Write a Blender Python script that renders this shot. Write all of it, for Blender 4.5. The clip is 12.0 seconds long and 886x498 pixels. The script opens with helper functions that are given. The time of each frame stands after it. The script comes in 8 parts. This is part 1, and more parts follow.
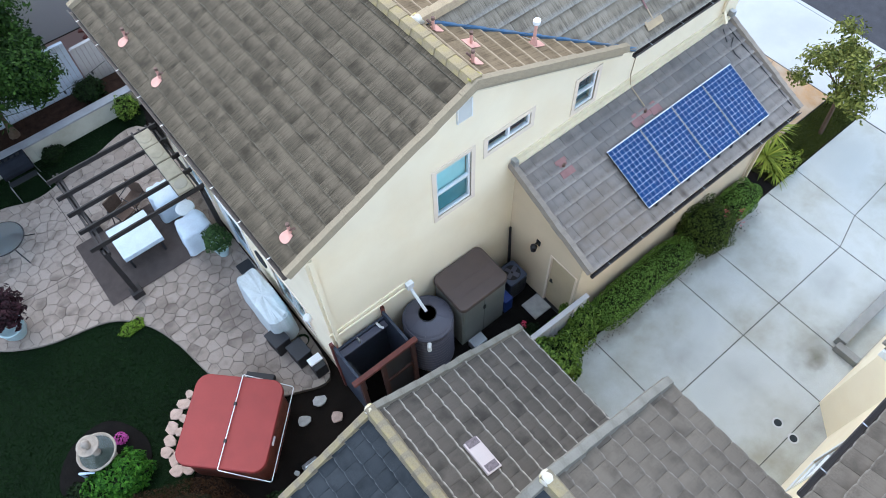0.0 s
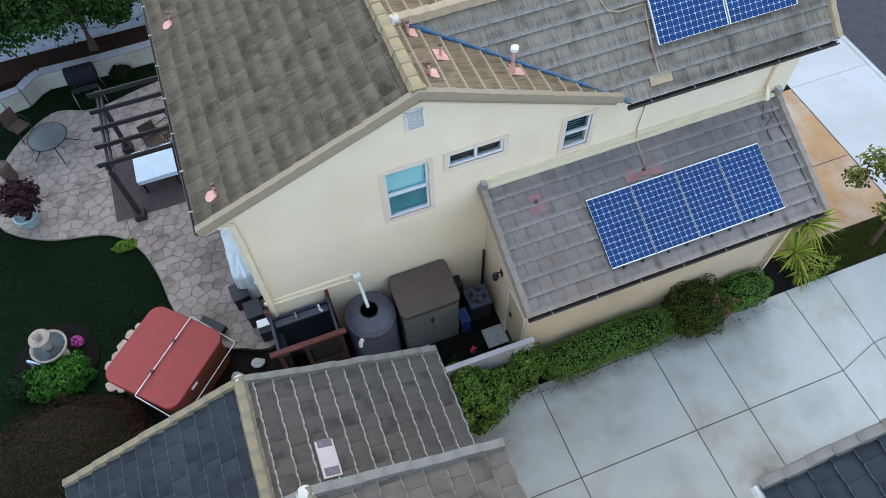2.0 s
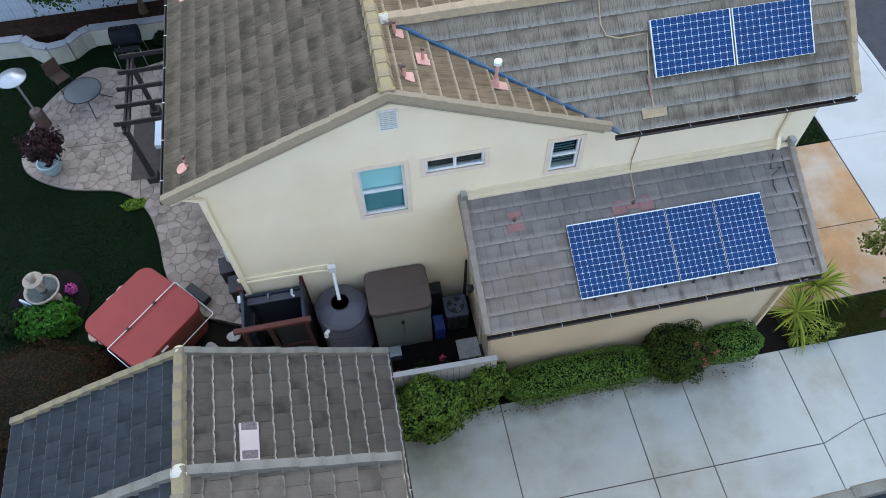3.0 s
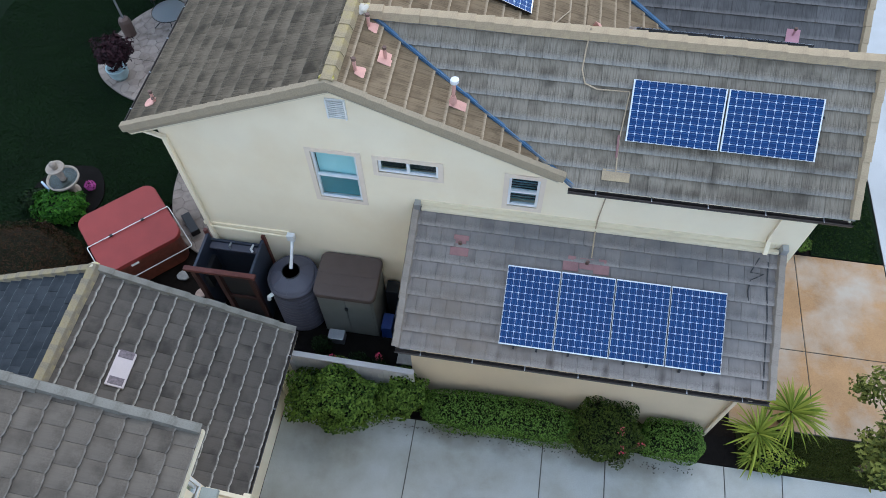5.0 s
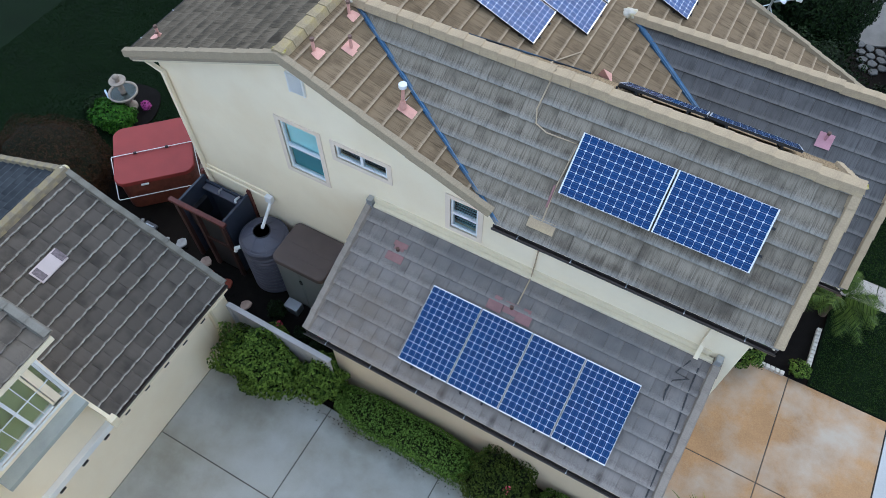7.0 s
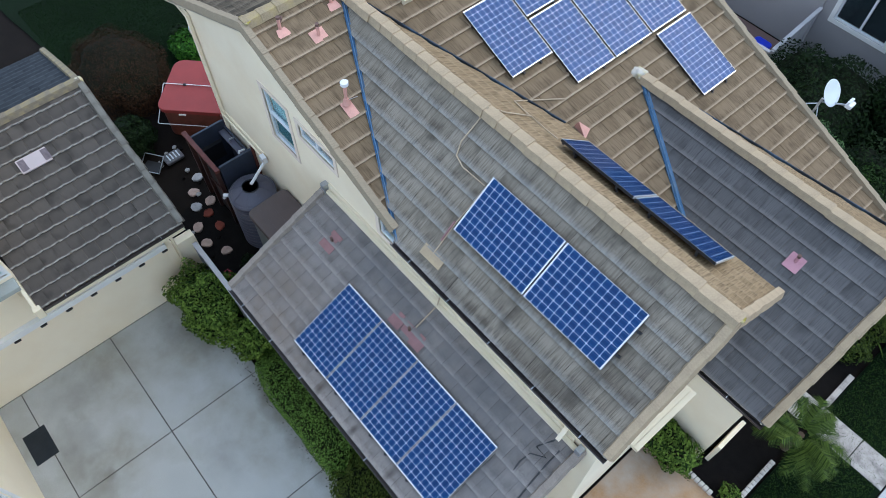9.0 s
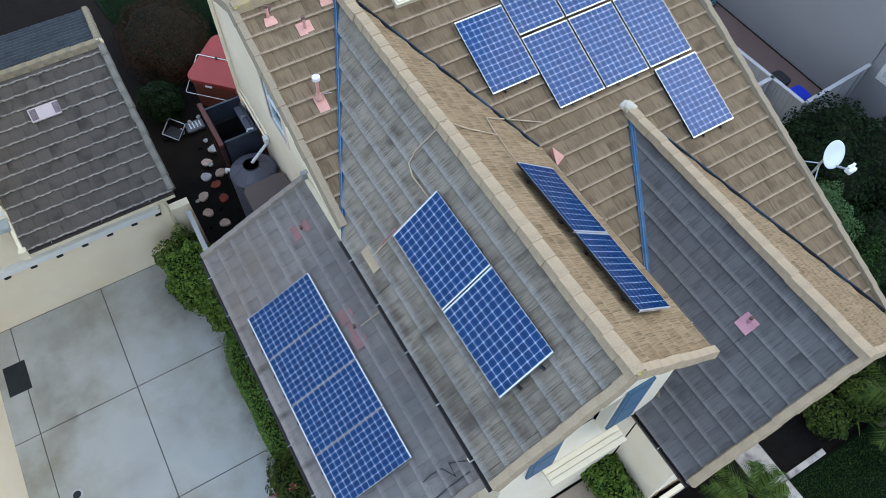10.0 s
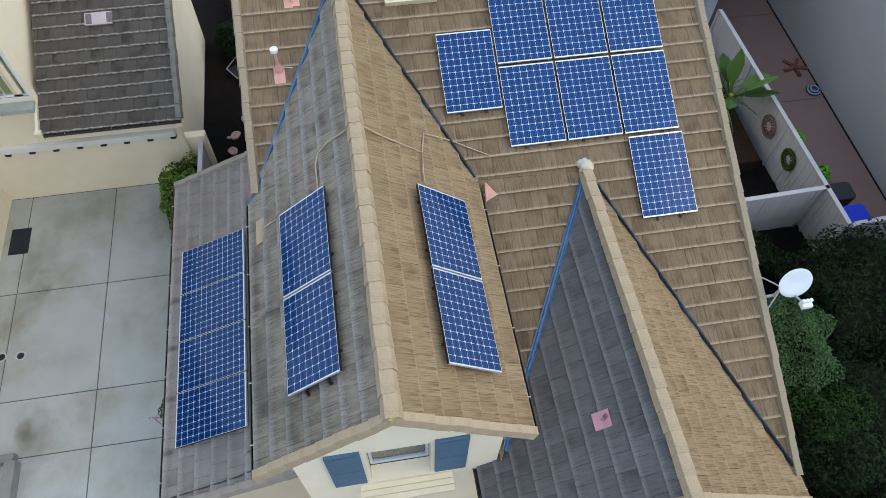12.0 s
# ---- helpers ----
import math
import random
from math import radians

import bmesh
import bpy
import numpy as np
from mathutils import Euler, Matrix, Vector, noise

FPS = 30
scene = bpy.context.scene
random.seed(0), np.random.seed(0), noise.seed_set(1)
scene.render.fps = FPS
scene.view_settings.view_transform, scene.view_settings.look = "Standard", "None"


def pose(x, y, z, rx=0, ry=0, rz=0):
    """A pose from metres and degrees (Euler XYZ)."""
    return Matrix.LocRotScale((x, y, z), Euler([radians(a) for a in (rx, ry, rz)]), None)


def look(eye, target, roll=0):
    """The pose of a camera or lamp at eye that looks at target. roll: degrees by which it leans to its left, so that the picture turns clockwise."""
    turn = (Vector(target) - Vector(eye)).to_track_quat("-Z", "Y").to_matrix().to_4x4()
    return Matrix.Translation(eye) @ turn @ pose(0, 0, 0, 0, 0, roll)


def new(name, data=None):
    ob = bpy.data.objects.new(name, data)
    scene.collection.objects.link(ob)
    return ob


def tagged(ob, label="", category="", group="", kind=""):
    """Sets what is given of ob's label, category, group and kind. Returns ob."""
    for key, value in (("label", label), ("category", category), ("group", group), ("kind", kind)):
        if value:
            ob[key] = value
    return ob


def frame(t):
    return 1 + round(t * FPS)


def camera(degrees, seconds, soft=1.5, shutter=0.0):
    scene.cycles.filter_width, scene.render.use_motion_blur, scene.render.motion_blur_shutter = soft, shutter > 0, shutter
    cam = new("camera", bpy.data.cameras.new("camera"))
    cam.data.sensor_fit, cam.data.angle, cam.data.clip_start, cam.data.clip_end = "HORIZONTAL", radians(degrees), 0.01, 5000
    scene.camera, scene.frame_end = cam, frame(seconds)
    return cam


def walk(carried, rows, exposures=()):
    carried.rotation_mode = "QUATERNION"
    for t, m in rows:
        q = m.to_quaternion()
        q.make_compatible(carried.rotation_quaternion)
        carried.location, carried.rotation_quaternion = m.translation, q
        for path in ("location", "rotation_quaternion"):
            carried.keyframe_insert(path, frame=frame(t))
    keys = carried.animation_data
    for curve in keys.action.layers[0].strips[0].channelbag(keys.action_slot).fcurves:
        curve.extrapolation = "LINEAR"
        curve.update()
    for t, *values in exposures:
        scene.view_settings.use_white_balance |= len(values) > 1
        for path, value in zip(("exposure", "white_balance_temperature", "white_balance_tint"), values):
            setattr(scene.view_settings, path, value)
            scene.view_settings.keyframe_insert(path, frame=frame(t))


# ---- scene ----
cam = camera(64.1, 12.0, soft=0.3)

PATH = [
    (0, (0.198, -6.701, 16.529), (0.828, -5.862, 14.826), -2.7),
    (0.5, (0.905, -7.126, 16.539), (1.471, -6.244, 14.836), -2.6),
    (1, (1.69, -7.59, 16.546), (2.187, -6.664, 14.844), -2.6),
    (1.5, (2.569, -7.94, 16.448), (2.99, -6.973, 14.748), -2.6),
    (2, (3.45, -8.261, 16.407), (3.792, -7.258, 14.711), -2.4),
    (2.5, (4.398, -8.49, 16.391), (4.654, -7.459, 14.697), -2.3),
    (3, (5.341, -8.611, 16.342), (5.512, -7.56, 14.649), -2.0),
    (5, (9.133, -8.21, 16.275), (8.951, -7.174, 14.574), -1.1),
    (5.5, (10.141, -7.912, 16.283), (9.858, -6.902, 14.58), -1.5),
    (6, (10.978, -7.647, 16.203), (10.615, -6.651, 14.507), -0.9),
    (6.5, (11.849, -7.281, 16.127), (11.4, -6.31, 14.437), -0.6),
    (7, (12.688, -6.832, 16.074), (12.157, -5.893, 14.389), -0.4),
    (9, (15.536, -4.07, 16.197), (14.728, -3.37, 14.507), 0.3),
    (9.5, (16.094, -3.249, 16.289), (15.235, -2.62, 14.596), 0.6),
    (10, (16.636, -2.36, 16.339), (15.723, -1.807, 14.647), 0.9),
    (10.5, (17.077, -1.426, 16.407), (16.122, -0.956, 14.714), 1.2),
    (11, (17.418, -0.45, 16.484), (16.433, -0.065, 14.787), 1.5),
    (11.5, (17.671, 0.575, 16.54), (16.66, 0.867, 14.839), 1.7),
    (12, (17.816, 1.653, 16.557), (16.786, 1.846, 14.854), 1.7),
]
walk(cam, [(t, look(eye, target, roll)) for t, eye, target, roll in PATH], [(0, 0.93, 5480, 8), (1.5, 0.64, 5480, 8), (3, 0.47, 5430, 8), (5.5, 0.38, 5350, 8), (7, 0.37, 5300, 8), (9.5, 0.42, 5330, 8), (11, 0.45, 5450, 8), (12, 0.26, 5740, 8)])

# ---- world and light ----
world = bpy.data.worlds.new("sky")
scene.world = world
world.use_nodes = True
wn = world.node_tree
sky = wn.nodes.new("ShaderNodeTexSky")
sky.sky_type = "NISHITA"
sky.sun_disc = False
sky.sun_elevation = radians(45)
sky.sun_rotation = radians(15)
sky.air_density, sky.dust_density, sky.ozone_density = 1.0, 4.0, 1.5
bg = wn.nodes["Background"]
bg.inputs["Strength"].default_value = 0.15
# a thin cloud layer greys and evens the sky
veil = wn.nodes.new("ShaderNodeMix")
veil.data_type = "RGBA"
veil.inputs["Factor"].default_value = 0.66
veil.inputs["B"].default_value = (7.4, 8.0, 8.6, 1)
wn.links.new(sky.outputs["Color"], veil.inputs["A"])
wn.links.new(veil.outputs["Result"], bg.inputs["Color"])
sun_data = bpy.data.lights.new("sun", "SUN")
sun_data.energy, sun_data.angle, sun_data.color = 0.5, radians(40), (1.0, 0.80, 0.56)
sun = new("sun", sun_data)
sun.matrix_world = look((4.5, 17, 17.6), (0, 0, 0))


# ---- materials ----
def mat(name, color, rough=0.8, metal=0.0, var=0.12, scale=3.0, bump=0.15, fine=60.0, coat=0.0, stain=None, stain_scale=0.6, stain_amount=0.0, spec=0.5):
    """A painted, stony or plastic surface: broad mottling, fine grain, and stains where a second colour is given."""
    m = bpy.data.materials.new(name)
    m.use_nodes = True
    t = m.node_tree
    n, link = t.nodes, t.links.new
    b = n["Principled BSDF"]
    co = n.new("ShaderNodeTexCoord")
    big, small = n.new("ShaderNodeTexNoise"), n.new("ShaderNodeTexNoise")
    for o, s, d in ((big, scale, 5), (small, fine, 3)):
        o.inputs["Scale"].default_value, o.inputs["Detail"].default_value = s, d
        link(co.outputs["Object"], o.inputs["Vector"])
    mix = n.new("ShaderNodeMath")
    mix.operation = "MULTIPLY_ADD"
    link(big.outputs["Fac"], mix.inputs[0])
    mix.inputs[1].default_value = 0.65
    half = n.new("ShaderNodeMath")
    half.operation = "MULTIPLY"
    half.inputs[1].default_value = 0.35
    link(small.outputs["Fac"], half.inputs[0])
    link(half.outputs[0], mix.inputs[2])
    ramp = n.new("ShaderNodeValToRGB")
    lo, hi = [tuple(min(1, max(0, c * k)) for c in color) for k in (1 - 2 * var, 1 + 2 * var)]
    ramp.color_ramp.elements[0].position, ramp.color_ramp.elements[0].color = 0.25, (*lo, 1)
    ramp.color_ramp.elements[1].position, ramp.color_ramp.elements[1].color = 0.75, (*hi, 1)
    link(mix.outputs[0], ramp.inputs["Fac"])
    out = ramp.outputs["Color"]
    if stain:
        st = n.new("ShaderNodeTexNoise")
        st.inputs["Scale"].default_value, st.inputs["Detail"].default_value, st.inputs["Roughness"].default_value = stain_scale, 8, 0.6
        link(co.outputs["Object"], st.inputs["Vector"])
        sr = n.new("ShaderNodeMapRange")
        sr.inputs["From Min"].default_value, sr.inputs["From Max"].default_value, sr.inputs["To Max"].default_value = 0.45, 0.7, stain_amount
        link(st.outputs["Fac"], sr.inputs["Value"])
        sm = n.new("ShaderNodeMix")
        sm.data_type = "RGBA"
        link(sr.outputs["Result"], sm.inputs["Factor"])
        link(out, sm.inputs["A"])
        sm.inputs["B"].default_value = (*stain, 1)
        out = sm.outputs["Result"]
    link(out, b.inputs["Base Color"])
    b.inputs["Roughness"].default_value, b.inputs["Metallic"].default_value = rough, metal
    b.inputs["Coat Weight"].default_value = coat
    b.inputs["Specular IOR Level"].default_value = spec if rough < 0.85 else 0.15
    if bump:
        bp = n.new("ShaderNodeBump")
        bp.inputs["Strength"].default_value, bp.inputs["Distance"].default_value = bump, 0.01
        link(small.outputs["Fac"], bp.inputs["Height"])
        link(bp.outputs["Normal"], b.inputs["Normal"])
    return m


def tile_mat(name, dark, mid, light, edge, grooves=1.0, moss=0.25, edge_width=0.05, worn=0.85, swell=0.5, broken=0.3, speckle=0.0, dust=0.0, crown=0.7):
    """Concrete roof tiles: each its own shade, brushed grooves strongest towards the butt, a worn pale butt edge, dark weather streaks and mottling."""
    m = bpy.data.materials.new(name)
    m.use_nodes = True
    t = m.node_tree
    n, link = t.nodes, t.links.new
    b = n["Principled BSDF"]
    co, geo, oi = n.new("ShaderNodeTexCoord"), n.new("ShaderNodeNewGeometry"), n.new("ShaderNodeObjectInfo")
    rnd = n.new("ShaderNodeMath")
    rnd.operation = "ADD"
    link(geo.outputs["Random Per Island"], rnd.inputs[0])
    link(oi.outputs["Random"], rnd.inputs[1])
    fr = n.new("ShaderNodeMath")
    fr.operation = "FRACT"
    link(rnd.outputs[0], fr.inputs[0])
    shift = n.new("ShaderNodeVectorMath")
    shift.operation = "ADD"
    off = n.new("ShaderNodeMath")
    off.operation = "MULTIPLY"
    off.inputs[1].default_value = 37.0
    link(fr.outputs[0], off.inputs[0])
    link(co.outputs["Object"], shift.inputs[0])
    link(off.outputs[0], shift.inputs[1])
    # grooves run up the slope (local y)
    st = n.new("ShaderNodeMapping")
    st.inputs["Scale"].default_value = (62, 3.0, 10)
    link(shift.outputs[0], st.inputs["Vector"])
    gr = n.new("ShaderNodeTexNoise")
    gr.inputs["Scale"].default_value, gr.inputs["Detail"].default_value = 1.0, 3
    link(st.outputs[0], gr.inputs["Vector"])
    cl = n.new("ShaderNodeTexNoise")
    cl.inputs["Scale"].default_value, cl.inputs["Detail"].default_value = 2.3, 6
    link(shift.outputs[0], cl.inputs["Vector"])
    # shade of each tile
    ramp = n.new("ShaderNodeValToRGB")
    e = ramp.color_ramp.elements
    e[0].position, e[0].color = 0.0, (*mid, 1)
    e[1].position, e[1].color = 1.0, (*light, 1)
    k = e.new(0.5)
    k.color = (*[(a + c) / 2 for a, c in zip(mid, light)], 1)
    link(fr.outputs[0], ramp.inputs["Fac"])
    g2 = n.new("ShaderNodeMapRange")
    g2.inputs["From Min"].default_value, g2.inputs["From Max"].default_value, g2.inputs["To Max"].default_value = 0.47, 0.62, 0.8 * grooves
    link(gr.outputs["Fac"], g2.inputs["Value"])
    uv = n.new("ShaderNodeUVMap")
    sep = n.new("ShaderNodeSeparateXYZ")
    link(uv.outputs["UV"], sep.inputs[0])
    low = n.new("ShaderNodeMapRange")
    low.inputs["From Min"].default_value, low.inputs["From Max"].default_value = 0.05, 0.95
    low.inputs["To Min"].default_value, low.inputs["To Max"].default_value = 1.0, 0.45
    link(sep.outputs["Y"], low.inputs["Value"])
    gw = n.new("ShaderNodeMath")
    gw.operation = "MULTIPLY"
    link(g2.outputs["Result"], gw.inputs[0])
    link(low.outputs["Result"], gw.inputs[1])
    m1 = n.new("ShaderNodeMix")
    m1.data_type = "RGBA"
    link(gw.outputs[0], m1.inputs["Factor"])
    link(ramp.outputs["Color"], m1.inputs["A"])
    m1.inputs["B"].default_value = (*dark, 1)
    # weather streaks
    g3 = n.new("ShaderNodeMapRange")
    g3.inputs["From Min"].default_value, g3.inputs["From Max"].default_value, g3.inputs["To Max"].default_value = 0.5, 0.72, moss
    link(cl.outputs["Fac"], g3.inputs["Value"])
    m2 = n.new("ShaderNodeMix")
    m2.data_type = "RGBA"
    link(g3.outputs["Result"], m2.inputs["Factor"])
    link(m1.outputs["Result"], m2.inputs["A"])
    m2.inputs["B"].default_value = (*[c * 0.8 for c in dark], 1)
    # pale worn edge, from the tile's own uv
    ed = n.new("ShaderNodeMapRange")
    ed.inputs["From Min"].default_value, ed.inputs["From Max"].default_value = edge_width, 0.0
    ed.inputs["To Min"].default_value, ed.inputs["To Max"].default_value = 0.0, worn
    # the worn line swells towards the tile's corners and breaks up along its length
    bow = n.new("ShaderNodeMath")
    bow.operation = "PINGPONG"
    bow.inputs[1].default_value = 0.5
    link(sep.outputs["X"], bow.inputs[0])
    drop = n.new("ShaderNodeMath")
    drop.operation = "MULTIPLY_ADD"
    link(bow.outputs[0], drop.inputs[0])
    drop.inputs[1].default_value = edge_width * swell * 2
    link(sep.outputs["Y"], drop.inputs[2])
    link(drop.outputs[0], ed.inputs["Value"])
    br = n.new("ShaderNodeTexNoise")
    br.inputs["Scale"].default_value, br.inputs["Detail"].default_value = 14.0, 4
    link(shift.outputs[0], br.inputs["Vector"])
    bk = n.new("ShaderNodeMapRange")
    bk.inputs["From Min"].default_value, bk.inputs["From Max"].default_value, bk.inputs["To Min"].default_value = 0.25, 0.5, broken
    link(br.outputs["Fac"], bk.inputs["Value"])
    en = n.new("ShaderNodeMath")
    en.operation = "MULTIPLY"
    en.use_clamp = True
    link(ed.outputs["Result"], en.inputs[0])
    link(bk.outputs["Result"], en.inputs[1])
    coat = m2.outputs["Result"]
    # sooty lichen mottling across the middle of the tile, pale dust towards its head
    for amount, lo, hi, sc, tint in ((speckle, 0.70, 0.25, 38.0, [c * 0.9 for c in dark]), (dust, 0.35, 1.0, 5.0, [c * 1.12 for c in light])):
        if not amount:
            continue
        sp = n.new("ShaderNodeTexNoise")
        sp.inputs["Scale"].default_value, sp.inputs["Detail"].default_value, sp.inputs["Roughness"].default_value = sc, 6, 0.7
        link(shift.outputs[0], sp.inputs["Vector"])
        s1 = n.new("ShaderNodeMapRange")
        s1.inputs["From Min"].default_value, s1.inputs["From Max"].default_value, s1.inputs["To Max"].default_value = 0.40, 0.66, amount
        link(sp.outputs["Fac"], s1.inputs["Value"])
        s2 = n.new("ShaderNodeMapRange")
        s2.interpolation_type = "SMOOTHSTEP"
        s2.inputs["From Min"].default_value, s2.inputs["From Max"].default_value = lo, hi
        link(sep.outputs["Y"], s2.inputs["Value"])
        s3 = n.new("ShaderNodeMath")
        s3.operation = "MULTIPLY"
        link(s1.outputs["Result"], s3.inputs[0])
        link(s2.outputs["Result"], s3.inputs[1])
        mm = n.new("ShaderNodeMix")
        mm.data_type = "RGBA"
        link(s3.outputs[0], mm.inputs["Factor"])
        link(coat, mm.inputs["A"])
        mm.inputs["B"].default_value = (*tint, 1)
        coat = mm.outputs["Result"]
    m3 = n.new("ShaderNodeMix")
    m3.data_type = "RGBA"
    link(en.outputs[0], m3.inputs["Factor"])
    link(coat, m3.inputs["A"])
    m3.inputs["B"].default_value = (*edge, 1)
    link(m3.outputs["Result"], b.inputs["Base Color"])
    b.inputs["Roughness"].default_value = 0.88
    b.inputs["Specular IOR Level"].default_value = 0.18
    bp = n.new("ShaderNodeBump")
    bp.inputs["Strength"].default_value, bp.inputs["Distance"].default_value = 0.5 * max(grooves, 0.3), 0.012
    link(gr.outputs["Fac"], bp.inputs["Height"])
    # each tile is slightly crowned, with a rounded nose
    cr = n.new("ShaderNodeMath")
    cr.operation = "SMOOTH_MIN"
    cr.inputs[1].default_value, cr.inputs[2].default_value = 0.22, 0.2
    link(bow.outputs[0], cr.inputs[0])
    ns = n.new("ShaderNodeMapRange")
    ns.interpolation_type = "SMOOTHSTEP"
    ns.inputs["From Max"].default_value, ns.inputs["To Max"].default_value = 0.16, 0.2
    link(sep.outputs["Y"], ns.inputs["Value"])
    hs = n.new("ShaderNodeMath")
    hs.operation = "ADD"
    link(cr.outputs[0], hs.inputs[0])
    link(ns.outputs["Result"], hs.inputs[1])
    b2 = n.new("ShaderNodeBump")
    b2.inputs["Strength"].default_value, b2.inputs["Distance"].default_value = crown, 0.09
    link(hs.outputs[0], b2.inputs["Height"])
    link(bp.outputs["Normal"], b2.inputs["Normal"])
    link(b2.outputs["Normal"], b.inputs["Normal"])
    return m


def leaf_mat(name, dark, light, rough=0.65):
    m = bpy.data.materials.new(name)
    m.use_nodes = True
    t = m.node_tree
    b = t.nodes["Principled BSDF"]
    geo = t.nodes.new("ShaderNodeNewGeometry")
    ramp = t.nodes.new("ShaderNodeValToRGB")
    ramp.color_ramp.elements[0].color = (*dark, 1)
    ramp.color_ramp.elements[1].color = (*light, 1)
    t.links.new(geo.outputs["Random Per Island"], ramp.inputs["Fac"])
    t.links.new(ramp.outputs["Color"], b.inputs["Base Color"])
    b.inputs["Roughness"].default_value = rough
    b.inputs["Specular IOR Level"].default_value = 0.12
    b.inputs["Transmission Weight"].default_value = 0.0
    return m


STUCCO = mat("cream_stucco", (0.90, 0.805, 0.615), 0.9, var=0.03, scale=0.8, bump=0.5, fine=70, stain=(0.80, 0.66, 0.44), stain_scale=0.5, stain_amount=0.45)
CASING = mat("pinkish_cream_casing", (0.78, 0.67, 0.55), 0.85, var=0.03, bump=0.3)
STUCCO_TAN = mat("tan_stucco", (0.66, 0.55, 0.40), 0.9, var=0.035, scale=0.8, bump=0.5, fine=70, stain=(0.5, 0.42, 0.31), stain_scale=0.7, stain_amount=0.3)
STUCCO_GREY = mat("grey_stucco", (0.34, 0.33, 0.335), 0.9, var=0.03, scale=0.8, bump=0.4, fine=70)
DOOR_TAN = mat("tan_door_paint", (0.50, 0.41, 0.27), 0.6, var=0.05, bump=0.1)
TRIM = mat("cream_trim", (0.74, 0.66, 0.48), 0.7, var=0.03, bump=0.2)
TRIM_WHITE = mat("white_trim", (0.8, 0.8, 0.78), 0.55, var=0.03, bump=0.1)
# one weathered tile, copied per slope with that side's light in the colour
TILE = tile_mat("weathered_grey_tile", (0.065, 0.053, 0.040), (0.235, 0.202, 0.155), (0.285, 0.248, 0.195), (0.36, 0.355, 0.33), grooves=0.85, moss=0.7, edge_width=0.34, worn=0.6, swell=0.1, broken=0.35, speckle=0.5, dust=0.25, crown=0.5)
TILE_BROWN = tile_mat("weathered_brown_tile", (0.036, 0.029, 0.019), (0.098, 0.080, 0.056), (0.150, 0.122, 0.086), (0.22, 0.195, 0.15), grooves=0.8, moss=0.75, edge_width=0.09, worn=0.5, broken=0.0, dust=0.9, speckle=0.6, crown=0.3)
# north slopes: the warm sun glow is put into this tan
TILE_SUNLIT = tile_mat("sunlit_tan_tile", (0.075, 0.048, 0.025), (0.26, 0.185, 0.100), (0.31, 0.225, 0.128), (0.44, 0.34, 0.215), grooves=0.8, edge_width=0.08, worn=0.5, swell=0.2, broken=0.3, moss=0.3, dust=0.3, crown=0.35)
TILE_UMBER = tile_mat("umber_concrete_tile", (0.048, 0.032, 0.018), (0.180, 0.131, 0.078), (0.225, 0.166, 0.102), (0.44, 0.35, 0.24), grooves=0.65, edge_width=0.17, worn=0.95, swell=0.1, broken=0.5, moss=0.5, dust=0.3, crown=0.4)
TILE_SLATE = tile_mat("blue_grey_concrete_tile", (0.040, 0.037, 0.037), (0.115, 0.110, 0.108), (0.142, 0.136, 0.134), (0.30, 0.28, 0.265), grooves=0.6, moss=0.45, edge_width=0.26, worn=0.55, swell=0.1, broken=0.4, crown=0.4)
TILE_FLAT = tile_mat("smooth_concrete_tile", (0.10, 0.086, 0.078), (0.235, 0.210, 0.192), (0.270, 0.244, 0.224), (0.40, 0.365, 0.33), grooves=0.25, moss=0.45, edge_width=0.34, worn=0.7, swell=0.1, broken=0.35, speckle=0.6, crown=0.7)
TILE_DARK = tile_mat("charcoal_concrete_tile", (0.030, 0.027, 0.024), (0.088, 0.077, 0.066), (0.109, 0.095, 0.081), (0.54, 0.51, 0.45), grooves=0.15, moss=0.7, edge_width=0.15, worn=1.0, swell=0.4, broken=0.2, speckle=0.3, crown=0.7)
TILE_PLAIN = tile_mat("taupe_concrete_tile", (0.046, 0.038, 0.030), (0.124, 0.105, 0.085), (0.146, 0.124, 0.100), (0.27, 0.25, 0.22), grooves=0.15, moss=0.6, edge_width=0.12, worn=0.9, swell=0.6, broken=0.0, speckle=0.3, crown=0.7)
# charcoal tile again, with the shade of the west-facing slopes in its colour
TILE_DARK_SHADED = tile_mat("shaded_charcoal_tile", (0.010, 0.013, 0.016), (0.029, 0.034, 0.040), (0.042, 0.048, 0.055), (0.20, 0.21, 0.22), grooves=0.1, moss=0.6, edge_width=0.09, worn=0.6, broken=0.0, speckle=0.3)
CAP_DARK = mat("grey_brown_rake_tile", (0.185, 0.172, 0.145), 0.85, var=0.15, scale=3, bump=0.5, fine=45, stain=(0.26, 0.25, 0.22), stain_scale=4, stain_amount=0.5)
CAP = mat("buff_ridge_tile", (0.41, 0.32, 0.208), 0.85, var=0.18, scale=2.2, bump=0.5, fine=45, stain=(0.40, 0.31, 0.10), stain_scale=1.3, stain_amount=0.25)
CAP_RAKE = mat("grey_buff_rake_tile", (0.33, 0.27, 0.185), 0.88, var=0.2, scale=2.6, bump=0.5, fine=45, stain=(0.20, 0.17, 0.12), stain_scale=3.0, stain_amount=0.6)
CAP_LEAN = mat("grey_tan_rake_tile", (0.29, 0.25, 0.21), 0.85, var=0.16, scale=2.5, bump=0.5, fine=45)
CAP_LICHEN = mat("lichened_ridge_tile", (0.235, 0.20, 0.145), 0.9, var=0.22, scale=2.6, bump=0.6, fine=40, stain=(0.34, 0.27, 0.07), stain_scale=2.8, stain_amount=0.55)
